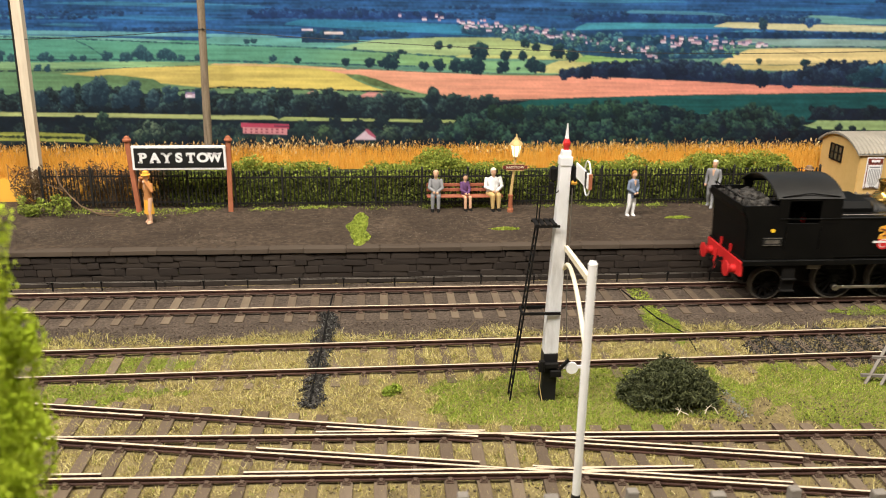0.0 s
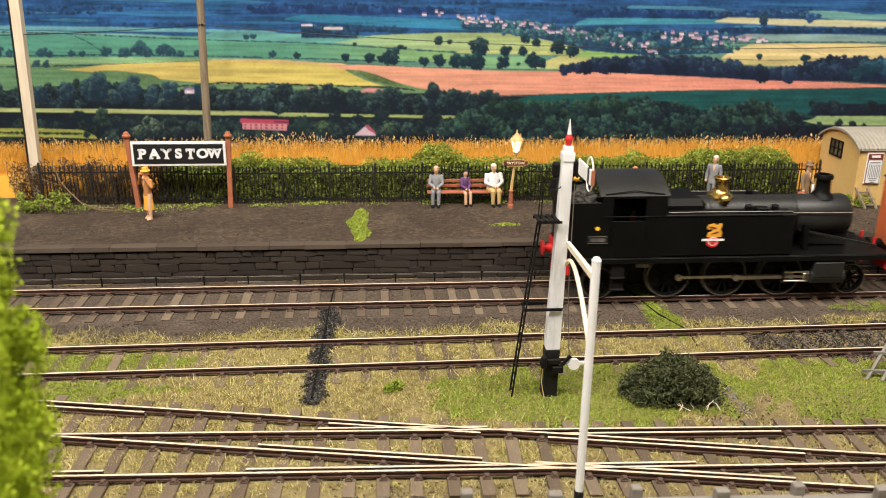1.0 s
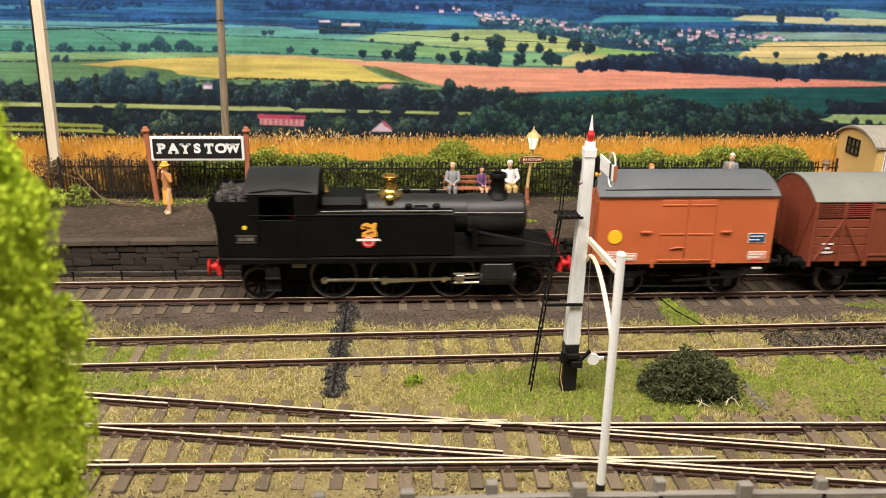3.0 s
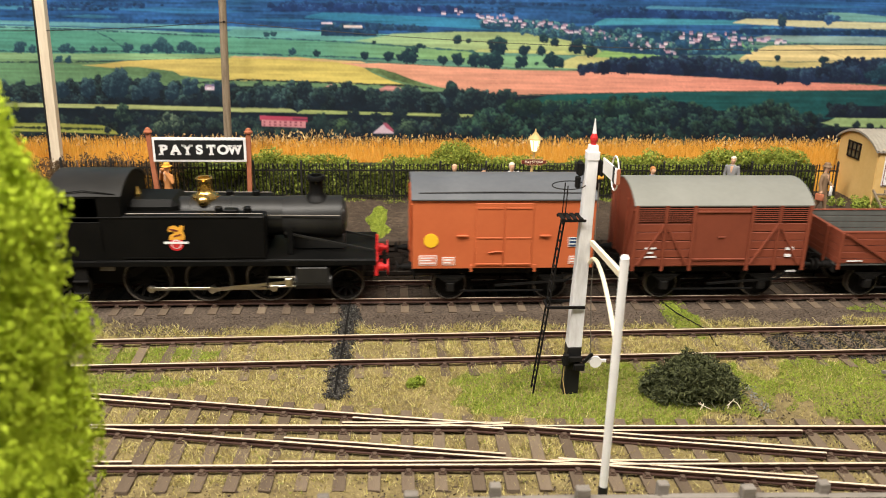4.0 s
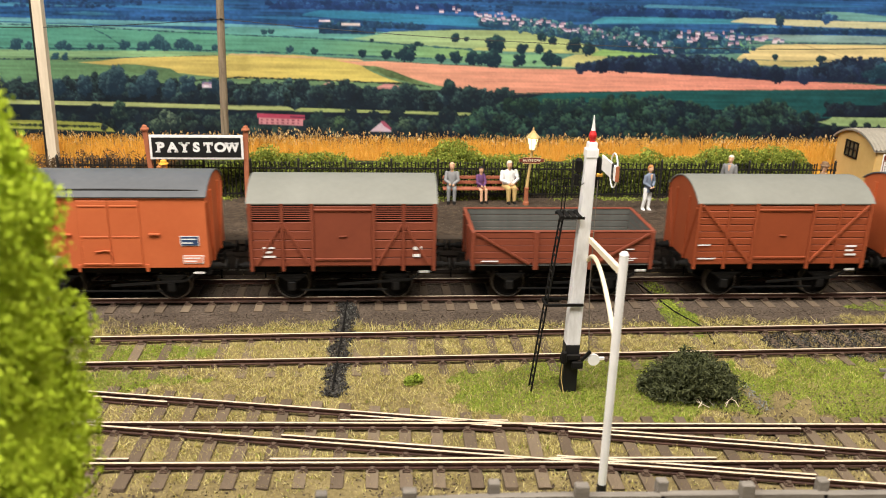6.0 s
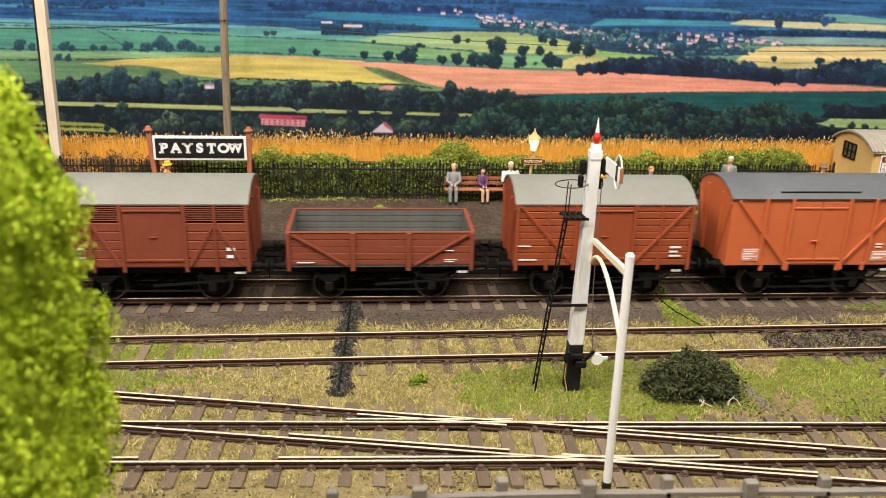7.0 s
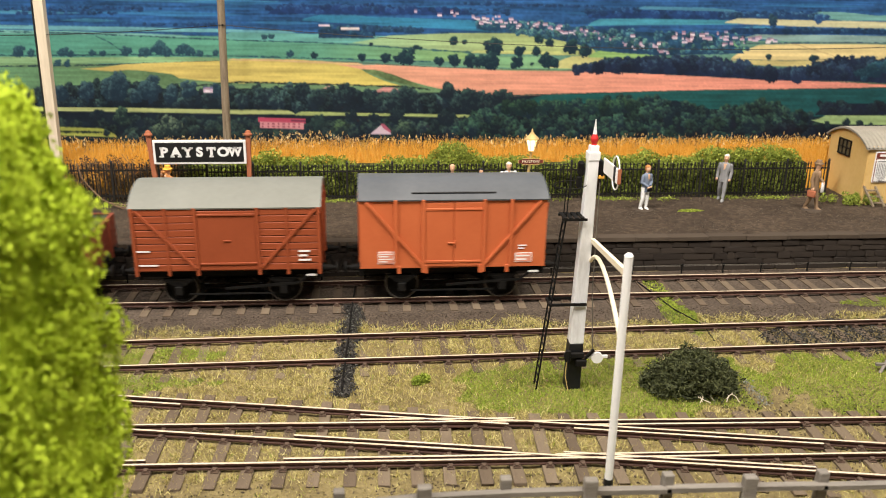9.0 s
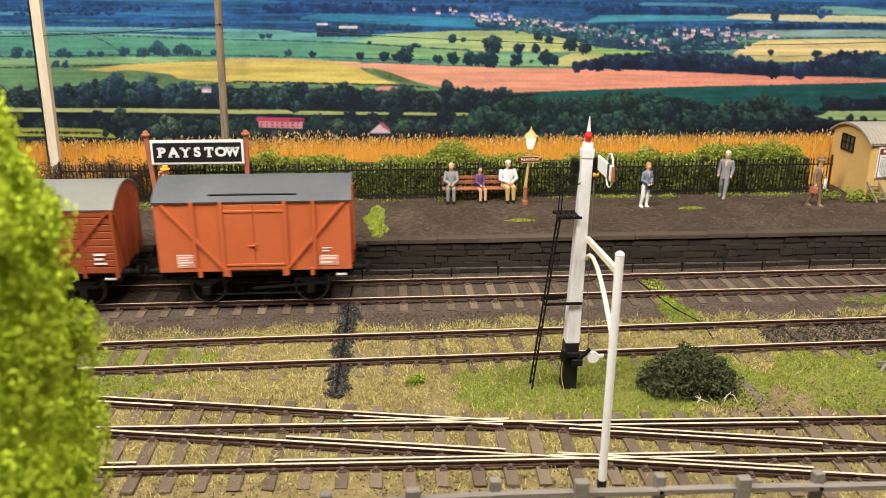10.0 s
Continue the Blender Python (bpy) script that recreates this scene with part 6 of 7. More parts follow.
def build_name_sign():
    s = thing("station_sign", (-201, 157, PLAT), "black station nameboard with white letters on brown posts", "station sign")
    for x, lean in ((-40, -2.0), (37, 0.8)):
        bm = bmesh.new()
        bar(bm, (x - lean, 0, 0), (x + lean, 0, 60), 3.6, 3.6)
        lathe(bm, [(2.2, 58.5), (3.4, 59.5), (3.4, 60.6), (2.4, 61.4), (1.8, 63), (0.3, 63.6)], c=(x + lean, 0, 0), seg=12)
        part("post", bm, "terracotta", s)
    bm = bmesh.new()
    box(bm, (-1.5, -2.6, 46.0), (74.5, 1.6, 20.0), 0.4)
    part("border", bm, "white", s, "white painted border")
    bm = bmesh.new()
    box(bm, (-1.5, -3.1, 46.0), (70.5, 1.4, 16.0), 0.2)
    b = part("board", bm, "signblack", s)
    # slab-serif capitals: each letter with small feet and heads
    serifs = {"P": ((-0.30, -1, 0.5), (-0.34, 1, 0.32)), "A": ((-0.40, -1, 0.42), (0.40, -1, 0.42)), "Y": ((-0.40, 1, 0.42), (0.40, 1, 0.42), (0, -1, 0.5)),
              "T": ((0, -1, 0.5),), "W": ((-0.42, 1, 0.36), (0.42, 1, 0.36), (0.0, 1, 0.3))}
    for k, ch in enumerate("PAYSTOW"):
        x = -1.5 + (k - 3) * 9.45
        lt = text_part("letter", ch, 10.2, "white", s, (x, -3.95, 46.0), bold=0.46, depth=0.2, label="white raised letter", wide=1.12 if ch != "W" else 0.98)
        if ch in serifs:
            bm = bmesh.new()
            for fx, up, w in serifs[ch]:
                box(bm, (fx * 7.0, 0, up * 3.45), (w * 7.6, 0.4, 1.15))
            if ch == "T":
                for q in (-3.1, 3.1):
                    box(bm, (q, 0, 2.5), (0.9, 0.4, 2.2))
            part("serif", bm, "white", lt)
    return s


def build_lamp():
    l = thing("platform_lamp", (67.5, 147, PLAT), "lit station lamp on a cream and brown iron post", "street lamp")
    bm = bmesh.new()
    lathe(bm, [(2.6, 0), (2.6, 2.4), (1.9, 3.4), (1.7, 13), (2.1, 13.6), (2.1, 14.6), (1.5, 15.2)], seg=14)
    part("base", bm, "terracotta", l)
    bm = bmesh.new()
    rod(bm, (0, 0, 15), (2.9, 0, 47), 1.35, 1.0, 12)
    part("post", bm, "stonepaint", l)
    bm = bmesh.new()
    prism(bm, [(-10.3, -1.4), (-7.5, -1.4), (-7, -2.2), (7, -2.2), (7.5, -1.4), (10.3, -1.4), (10.3, 1.4), (7.5, 1.4), (7, 2.4), (-7, 2.4), (-7.5, 1.4), (-10.3, 1.4)], -0.5, 0.5, "y")
    bmesh.ops.translate(bm, vec=(2.6, -1.6, 38.5), verts=bm.verts)
    part("name_plate", bm, "maroon", l)
    bm = bmesh.new()
    for z in (-2.5, 2.6):
        box(bm, (2.6, -2.0, 38.5 + z), (14.5, 0.5, 0.45))
    for x in (-10.4, 10.4):
        box(bm, (2.6 + x, -2.0, 38.5), (0.45, 0.5, 3.0))
    part("plate_edge", bm, "stonepaint", l)
    text_part("plate_lettering", "PAYSTOW", 3.0, "cream", l, (2.6, -2.3, 38.5), bold=0.04, depth=0.1, spacing=1.1)
    bm = bmesh.new()
    lathe(bm, [(2.2, 47.5), (4.4, 57.2)], c=(3, 0, 0), seg=6)
    part("lantern_glass", bm, "lampglass", l, "glowing lantern panes")
    bm = bmesh.new()
    for k in range(6):
        a = 2 * math.pi * k / 6
        rod(bm, (3 + 2.7 * math.cos(a), 2.7 * math.sin(a), 47.4), (3 + 4.9 * math.cos(a), 4.9 * math.sin(a), 57.4), 0.32, seg=5)
    lathe(bm, [(2.9, 46.6), (2.9, 47.6)], c=(3, 0, 0), seg=6)
    lathe(bm, [(6.0, 57.0), (5.6, 58.0), (2.6, 61.0), (2.2, 61.2), (1.6, 62.6), (0.9, 63.0), (0.5, 65.4), (0.2, 66)], c=(3, 0, 0), seg=6)
    part("lantern_frame", bm, "stonepaint", l)


def build_bench():
    b = thing("platform_bench", (30, 160, PLAT), "brown slatted wooden platform bench", "bench")
    for z, y in ((11.4, -6), (11.4, -2.8), (11.4, 0.2)):
        bm = bmesh.new()
        box(bm, (0, y, z), (64, 2.6, 1.2), 0.2)
        part("seat_slat", bm, "bench", b)
    for z in (15.4, 19.6):
        bm = bmesh.new()
        box(bm, (0, 2.6 + (z - 15) * .12, z), (64, 1.2, 2.6), 0.2)
        part("back_slat", bm, "bench", b)
    for x in (-27, 0, 27):
        bm = bmesh.new()
        bar(bm, (x, 2.4, 0), (x, 3.6, 21), 1.6, 1.6)
        bar(bm, (x, -6.5, 0), (x, -6.5, 11), 1.6, 1.6)
        bar(bm, (x, -6.5, 10.4), (x, 2.6, 10.4), 1.6, 1.2)
        part("leg", bm, "ironfence", b)


def blob(bm, c, s, mi=0, seg=10):
    t = bmesh.new()
    bmesh.ops.create_uvsphere(t, u_segments=seg, v_segments=7, radius=1.0)
    bmesh.ops.scale(t, vec=s, verts=t.verts)
    bmesh.ops.translate(t, vec=c, verts=t.verts)
    return merge(bm, t, mi)


def loft(bm, rings, mi=0, seg=14):
    """A closed skin over flat oval rings (x, y, z, half width, half depth)."""
    t = bmesh.new()
    rows = [[t.verts.new((x + a * math.cos(2 * math.pi * k / seg), y + b * math.sin(2 * math.pi * k / seg), z)) for k in range(seg)] for x, y, z, a, b in rings]
    for p, q in zip(rows, rows[1:]):
        for k in range(seg):
            t.faces.new((p[k], p[(k + 1) % seg], q[(k + 1) % seg], q[k]))
    t.faces.new(rows[0])
    t.faces.new(rows[-1])
    return merge(bm, t, mi)


def limb(bm, pts, r0, r1, mi):
    """Rounded arm or leg through joints, tapering from r0 to r1."""
    n = len(pts) - 1
    for k in range(n):
        a, b = r0 + (r1 - r0) * k / n, r0 + (r1 - r0) * (k + 1) / n
        rod(bm, pts[k], pts[k + 1], a, b, 10, mi)
        blob(bm, pts[k + 1], (b, b, b), mi, 10)
    blob(bm, pts[0], (r0, r0, r0), mi, 10)


ARMS = {"down": (((4.4, 0, 31), (5.6, 0.4, 25), (5.2, -1.6, 19.6)), ((-4.4, 0, 31), (-5.4, 0.6, 25), (-5.4, -0.8, 19.4))),
        "glass": (((4.4, 0, 31), (6.4, -1.2, 26.4), (1.6, -3.6, 34.6)), ((-4.4, 0, 31), (-6.8, -1.2, 27.8), (-2.4, -3.6, 35.4))),
        "clasp": (((4.2, 0, 30.6), (5.6, -0.6, 25), (1.4, -4.0, 22)), ((-4.2, 0, 30.6), (-5.6, -0.6, 25), (-1.0, -4.2, 21.6))),
        "carry": (((4.4, 0, 31), (5.6, -0.4, 25.4), (4.4, -4.4, 23.2)), ((-4.4, 0, 31), (-5.8, 0.2, 25), (-6.0, -1.4, 19.4))),
        "lap": (((4.4, 0.6, 24.6), (5.4, -1.6, 18.6), (1.4, -5.2, 16.2)), ((-4.4, 0.6, 24.6), (-5.4, -1.6, 18.6), (-1.4, -5.0, 16.6)))}


def figure(at, mats, label, height=40.0, stride=1.0, skirt=False, hat=False, bag="", seated=False, turn=0.0, arms="down", stout=1.0, lean=0.0):
    """A painted model figure as one plain shape. mats: coat, legs, flesh, hair, extra."""
    bm = bmesh.new()
    up = -6.6 if seated else 0.0
    w = stout
    if seated:
        for s in (-1, 1):
            limb(bm, [(s * 2.1 * w, 0.8, 12.6), (s * 2.5, -7.0, 12.4), (s * 2.5, -7.4, 2.0)], 2.3 * w, 1.3, 1)
            loft(bm, [(s * 2.5, -8.6, 0, 1.4, 2.8), (s * 2.5, -8.4, 1.1, 1.3, 2.5), (s * 2.5, -7.6, 2.2, 1.0, 1.4)], 4, 10)
        loft(bm, [(0, 0.6, 10.8, 3.4 * w, 2.8), (0, 0.8, 13.6, 4.0 * w, 3.0 * w), (0, 0.9, 18, 3.7 * w, 2.8 * w), (0, 0.8, 22.6, 4.5 * w, 2.8), (0, 0.8, 25.0, 3.9 * w, 2.2), (0, 0.6, 26.4, 1.5, 1.4)], 0)
    else:
        for s in (-1, 1):
            fy = -s * 2.6 * stride
            limb(bm, [(s * 1.9, 0, 19.4), (s * 2.2, fy * 0.35 - 0.8, 10.4), (s * 2.3, fy, 2.0)], 2.3, 1.35, 2 if skirt else 1)
            loft(bm, [(s * 2.4, fy - 1.2, 0, 1.4, 2.9), (s * 2.4, fy - 1.0, 1.1, 1.3, 2.6), (s * 2.3, fy - 0.2, 2.2, 1.1, 1.4)], 2 if skirt else 1, 10)
        if skirt:
            loft(bm, [(0, 0, 7.4, 4.4, 3.6), (0, 0, 12, 4.2, 3.3), (0, 0, 18, 3.9, 3.0), (0, 0, 20.4, 3.4, 2.5)], 1)
        loft(bm, [(0, 0, 16.4, 4.1 * w, 2.9), (0, 0, 19.6, 4.0 * w, 2.8), (0, 0.1, 23.4, 3.4 * w, 2.4), (0, -0.1, 28.4, 4.4 * w, 2.8), (0, 0, 31.0, 4.7 * w, 2.5), (0, 0, 32.4, 3.2, 2.0), (0, 0, 33.2, 1.5, 1.4)], 0)
        loft(bm, [(0, -2.5, 27.2, 0.5, 0.4), (0, -2.6, 29.6, 1.0, 0.5), (0, -2.0, 32.2, 1.3, 0.8)], 2, 8)
    for s, pts in zip((1, -1), ARMS[arms]):
        limb(bm, [(a * w, b, c) for a, b, c in pts], 1.6, 1.15, 0)
        blob(bm, Vector(pts[-1]) + Vector((0, -0.5, -0.9)), (1.1, 1.2, 1.4), 2, 8)
    top = 37.0 + up
    limb(bm, [(0, 0.1, top - 4.4), (0, -0.1, top - 2.2)], 1.35, 1.3, 2)
    loft(bm, [(0, -0.7, top - 3.0, 0.9, 0.9), (0, -0.4, top - 1.9, 1.7, 1.9), (0, -0.2, top, 2.1, 2.4), (0, 0, top + 1.8, 1.9, 2.2), (0, 0.2, top + 2.8, 0.8, 0.9)], 2)
    blob(bm, (0, -2.6, top - 0.4), (0.4, 0.6, 0.6), 2, 6)
    loft(bm, [(0, 1.2, top - 1.9, 1.7, 1.2), (0, 0.8, top, 2.3, 2.0), (0, 0.2, top + 1.9, 2.3, 2.5), (0, 0.1, top + 3.1, 1.2, 1.4)], 3)
    if hat:
        loft(bm, [(0, -0.2, top + 1.4, 3.7, 4.0), (0, -0.1, top + 1.9, 3.6, 3.9), (0, 0, top + 2.1, 2.4, 2.7), (0, 0, top + 4.3, 2.1, 2.4), (0, 0, top + 4.6, 1.2, 1.5)], 3)
    if bag == "case":
        box(bm, (-6.2, -1.6, 14.4), (2.4, 7.0, 5.6), 0.6, 4)
        box(bm, (4.8, -4.6, 18.8), (3.6, 1.8, 9.0), 0.7, 5)
    if bag == "hand":
        box(bm, (0.4, -5.0, 19.2), (5.0, 2.0, 3.6), 0.6, 4)
        tube(bm, [(-1.2, -5.0, 20.8), (0.4, -4.8, 23.4), (2.0, -5.0, 20.8)], 0.3, 5, 4)
    if bag == "glass":
        box(bm, (-0.4, -4.4, 36.8), (3.6, 2.4, 1.8), 0.4, 4)
    for v in bm.verts:
        v.co.x += lean * v.co.z
        v.co *= height / 40.0
    ob = obj("figurine", bm, mats, None, at, smooth=True)
    ob.rotation_euler[2] = radians(turn)
    return tagged(ob, label, "figurine", "painted model figures")


def build_figures():
    figure((-223, 128, PLAT), ["rustcoat", "amber", "skin", "amber", "rustcoat"], "amber and rust painted model figure in a skirt", 40, 0.5, skirt=True, hat=True, turn=-35, arms="glass", bag="glass")
    figure((165, 131, PLAT), ["bluegrey", "white", "skin", "rustcoat", "chassis"], "model figure in a blue top with a dark bag", 38, 0.4, turn=25, arms="clasp", bag="hand", lean=0.06)
    figure((244, 158, PLAT), ["greysuit", "greysuit", "skin", "cream", "chassis"], "model figure in a grey suit, walking", 41, 1.5, turn=-35, lean=0.03)
    figure((310, 126, PLAT), ["brownsuit", "brownsuit", "skin", "brownsuit", "terracotta", "white"], "model figure in brown suit and hat with case and coat", 41, 1.5, hat=True, bag="case", turn=35, arms="carry", lean=0.07)
    figure((5.5, 158, PLAT), ["greysuit", "greysuit", "skin", "skin", "chassis"], "seated model figure in grey on the bench", 40, seated=True, turn=-5, arms="lap")
    figure((30, 158, PLAT), ["purple", "skin", "skin", "signblack", "chassis"], "small seated model figure in purple", 36, seated=True, turn=20, arms="lap", stout=0.75)
    figure((54, 158, PLAT), ["white", "stonepaint", "skin", "cream", "chassis"], "seated model figure with a white jacket", 42, seated=True, turn=12, arms="lap", stout=1.3)
    for x, y in ((165, 130), (310, 124)):
        bm = bmesh.new()
        lathe(bm, [(9, 0), (8.6, 0.5), (6, 0.75), (0.2, 0.8)], seg=18)
        for v in bm.verts:
            v.co += Vector((random.uniform(-.8, .8), random.uniform(-.8, .8), 0))
        tagged(obj("glue_base", bm, "coping", None, (x, y, PLAT - 0.1)), "grey dried glue pad under a figure", "pad")


def build_hut():
    h = thing("platform_hut", (363.5, 141, PLAT), "ochre-yellow hut with a curved corrugated roof", "hut")
    W, LEN, EV, TP = 62.0, 130.0, 51.0, 61.5
    # front and back walls of vertical boards
    bm = bmesh.new()
    box(bm, (0, 0, 0), (6.2, 1.6, EV), 0.2)
    o = obj("tmp", bm, "hutyellow")
    me = o.data
    bpy.data.objects.remove(o)
    for y in (0.0, W):
        for k in range(int(LEN / 6.3)):
            share("board", me, h, (3.2 + k * 6.3, y, EV / 2))
    top = arc(W / 2, EV, TP - 1)
    bm = bmesh.new()
    prism(bm, [(0, 0), (W, 0)] + [(W / 2 + a, z) for a, z in top[::-1]], -0.8, 0.8, "x")
    part("end_wall", bm, "hutyellow", h)
    bm = bmesh.new()
    prism(bm, [(0, 0), (W, 0)] + [(W / 2 + a, z) for a, z in top[::-1]], LEN - 0.8, LEN + 0.8, "x")
    part("end_wall", bm, "hutyellow", h)
    # corrugated curved roof
    t = bmesh.new()
    outer = arc(W / 2 + 2.6, EV - 1.2, TP)
    n = 220
    rows = []
    for k in range(n + 1):
        x = -3.5 + (LEN + 8.5) * k / n
        dz = 0.45 * math.sin(k * 1.05)
        rows.append([t.verts.new((x, W / 2 + a, z + dz)) for a, z in outer])
    low = [[t.verts.new((x0, W / 2 + a, z - 1.4)) for a, z in outer] for x0 in (-3.5, LEN + 5)]
    for p, q in zip(rows, rows[1:]):
        for j in range(len(outer) - 1):
            t.faces.new((p[j], p[j + 1], q[j + 1], q[j]))
    for p, q in ((low[0], rows[0]), (rows[-1], low[1]), (low[1], low[0])):
        for j in range(len(outer) - 1):
            t.faces.new((p[j], p[j + 1], q[j + 1], q[j]))
    part("roof", t, "hutroof", h, "grey-brown corrugated iron")
    bm = bmesh.new()
    o2 = arc(W / 2 + 2.7, EV - 2.3, TP - 1.4)
    prism(bm, [(W / 2 + a, z + 1.4) for a, z in o2] + [(W / 2 + a, z - 0.4) for a, z in o2[::-1]], -4.0, -3.0, "x")
    part("barge_board", bm, "hutroof", h)
    # window in the end wall
    bm = bmesh.new()
    box(bm, (-1.0, 36, 43), (0.6, 19, 13))
    w = part("window", bm, "glassdark", h)
    bm = bmesh.new()
    for y in (26.5, 32.8, 39.2, 45.5):
        box(bm, (-1.6, y, 43), (0.9, 1.3, 14.4))
    for z in (36.3, 43, 49.7):
        box(bm, (-1.7, 36, z), (0.9, 20, 1.1))
    part("window_frame", bm, "chassis", w)
    # notice board
    bm = bmesh.new()
    box(bm, (12.6, -1.4, 33), (14.5, 0.9, 27), 0.2)
    nb = part("notice_board", bm, "white", h, "white-framed notice")
    bm = bmesh.new()
    box(bm, (12.6, -2.0, 43.4), (13, 0.5, 4.4))
    box(bm, (12.6, -1.95, 30.5), (13, 0.4, 20.4))
    part("notice_header", bm, "maroon", nb)
    bm = bmesh.new()
    box(bm, (12.6, -2.25, 30.4), (11.8, 0.3, 19.4))
    box(bm, (12.6, -2.45, 43.4), (7.5, 0.3, 2.0))
    part("notice_sheet", bm, "white", nb)
    bm = bmesh.new()
    for k in range(7):
        box(bm, (12.6 - 4.5 + k * 1.5, -2.5, 31), (0.6, 0.2, 11))
    for k in range(3):
        box(bm, (12.6, -2.5, 24.5 - k * 1.6), (8 - 2 * k, 0.2, 0.7))
    box(bm, (12.6, -2.5, 38.2), (9, 0.2, 1.0))
    part("notice_lettering", bm, "greysuit", nb)
    bm = bmesh.new()
    box(bm, (40, -1.2, 20), (22, 1.2, 40), 0.3)
    part("door", bm, "hutroof", h)
    # a timber trolley leaning by the hut
    tr = thing("platform_trolley", (372, 132, PLAT), "dark weathered wooden barrow leaning by the hut", "barrow")
    for x in (-4, 6):
        bm = bmesh.new()
        bar(bm, (x, -4, 0.6), (x - 4, 9, 16), 1.6, 1.6)
        part("shaft", bm, "pole", tr)
    for k in range(3):
        bm = bmesh.new()
        z = 3.5 + k * 4.6
        box(bm, (1 - z * .23, -4 + z * .76, z), (11, 1.2, 1.6), 0.2)
        part("cross_bar", bm, "pole", tr)


def build_poles():
    p = thing("telegraph_pole", (-334, 196, 38), "pale square telegraph pole with a dark edge", "telegraph pole", "telegraph poles")
    bm = bmesh.new()
    bar(bm, (2, 0, -14), (8, 0, 240), 7.4, 7.4)
    part("shaft", bm, "palepole", p)
    # the pole's dark left side, built as a thin black bar
    bm = bmesh.new()
    bar(bm, (-2.6, -3.4, -14), (3.4, -3.4, 240), 1.6, 1.2)
    part("earth_strip", bm, "signblack", p, "black strip down the pole's left side")
    bm = bmesh.new()
    rod(bm, (6.4, -4.4, 153), (6.4, -3.2, 153), 1.6, seg=12)
    part("bolt", bm, "chassis", p)
    q = thing("telegraph_pole", (-188.5, 196, 38), "weathered round brown telegraph pole", "telegraph pole", "telegraph poles")
    bm = bmesh.new()
    rod(bm, (0.5, 0, -14), (6.5, 0, 240), 3.4, 2.9, 14)
    part("shaft", bm, "pole", q)
    bm = bmesh.new()
    rod(bm, (5, -3.4, 128), (5, 1, 128), 0.9, seg=8)
    part("insulator", bm, "chassis", q)

    def wire(a, b, sag):
        bm = bmesh.new()
        pts = []
        for k in range(25):
            u = k / 24
            v = Vector(a).lerp(Vector(b), u)
            v.z -= sag * 4 * u * (1 - u)
            pts.append(v)
        tube(bm, pts, 0.32, 5)
        tagged(obj("telegraph_wire", bm, "signblack"), "thin black telegraph wire", "wire", "telegraph wires")
    wire((-183.5, 193, 166), (-480, 193, 158), 5)
    wire((-183.5, 193, 166), (620, 193, 163), 16)


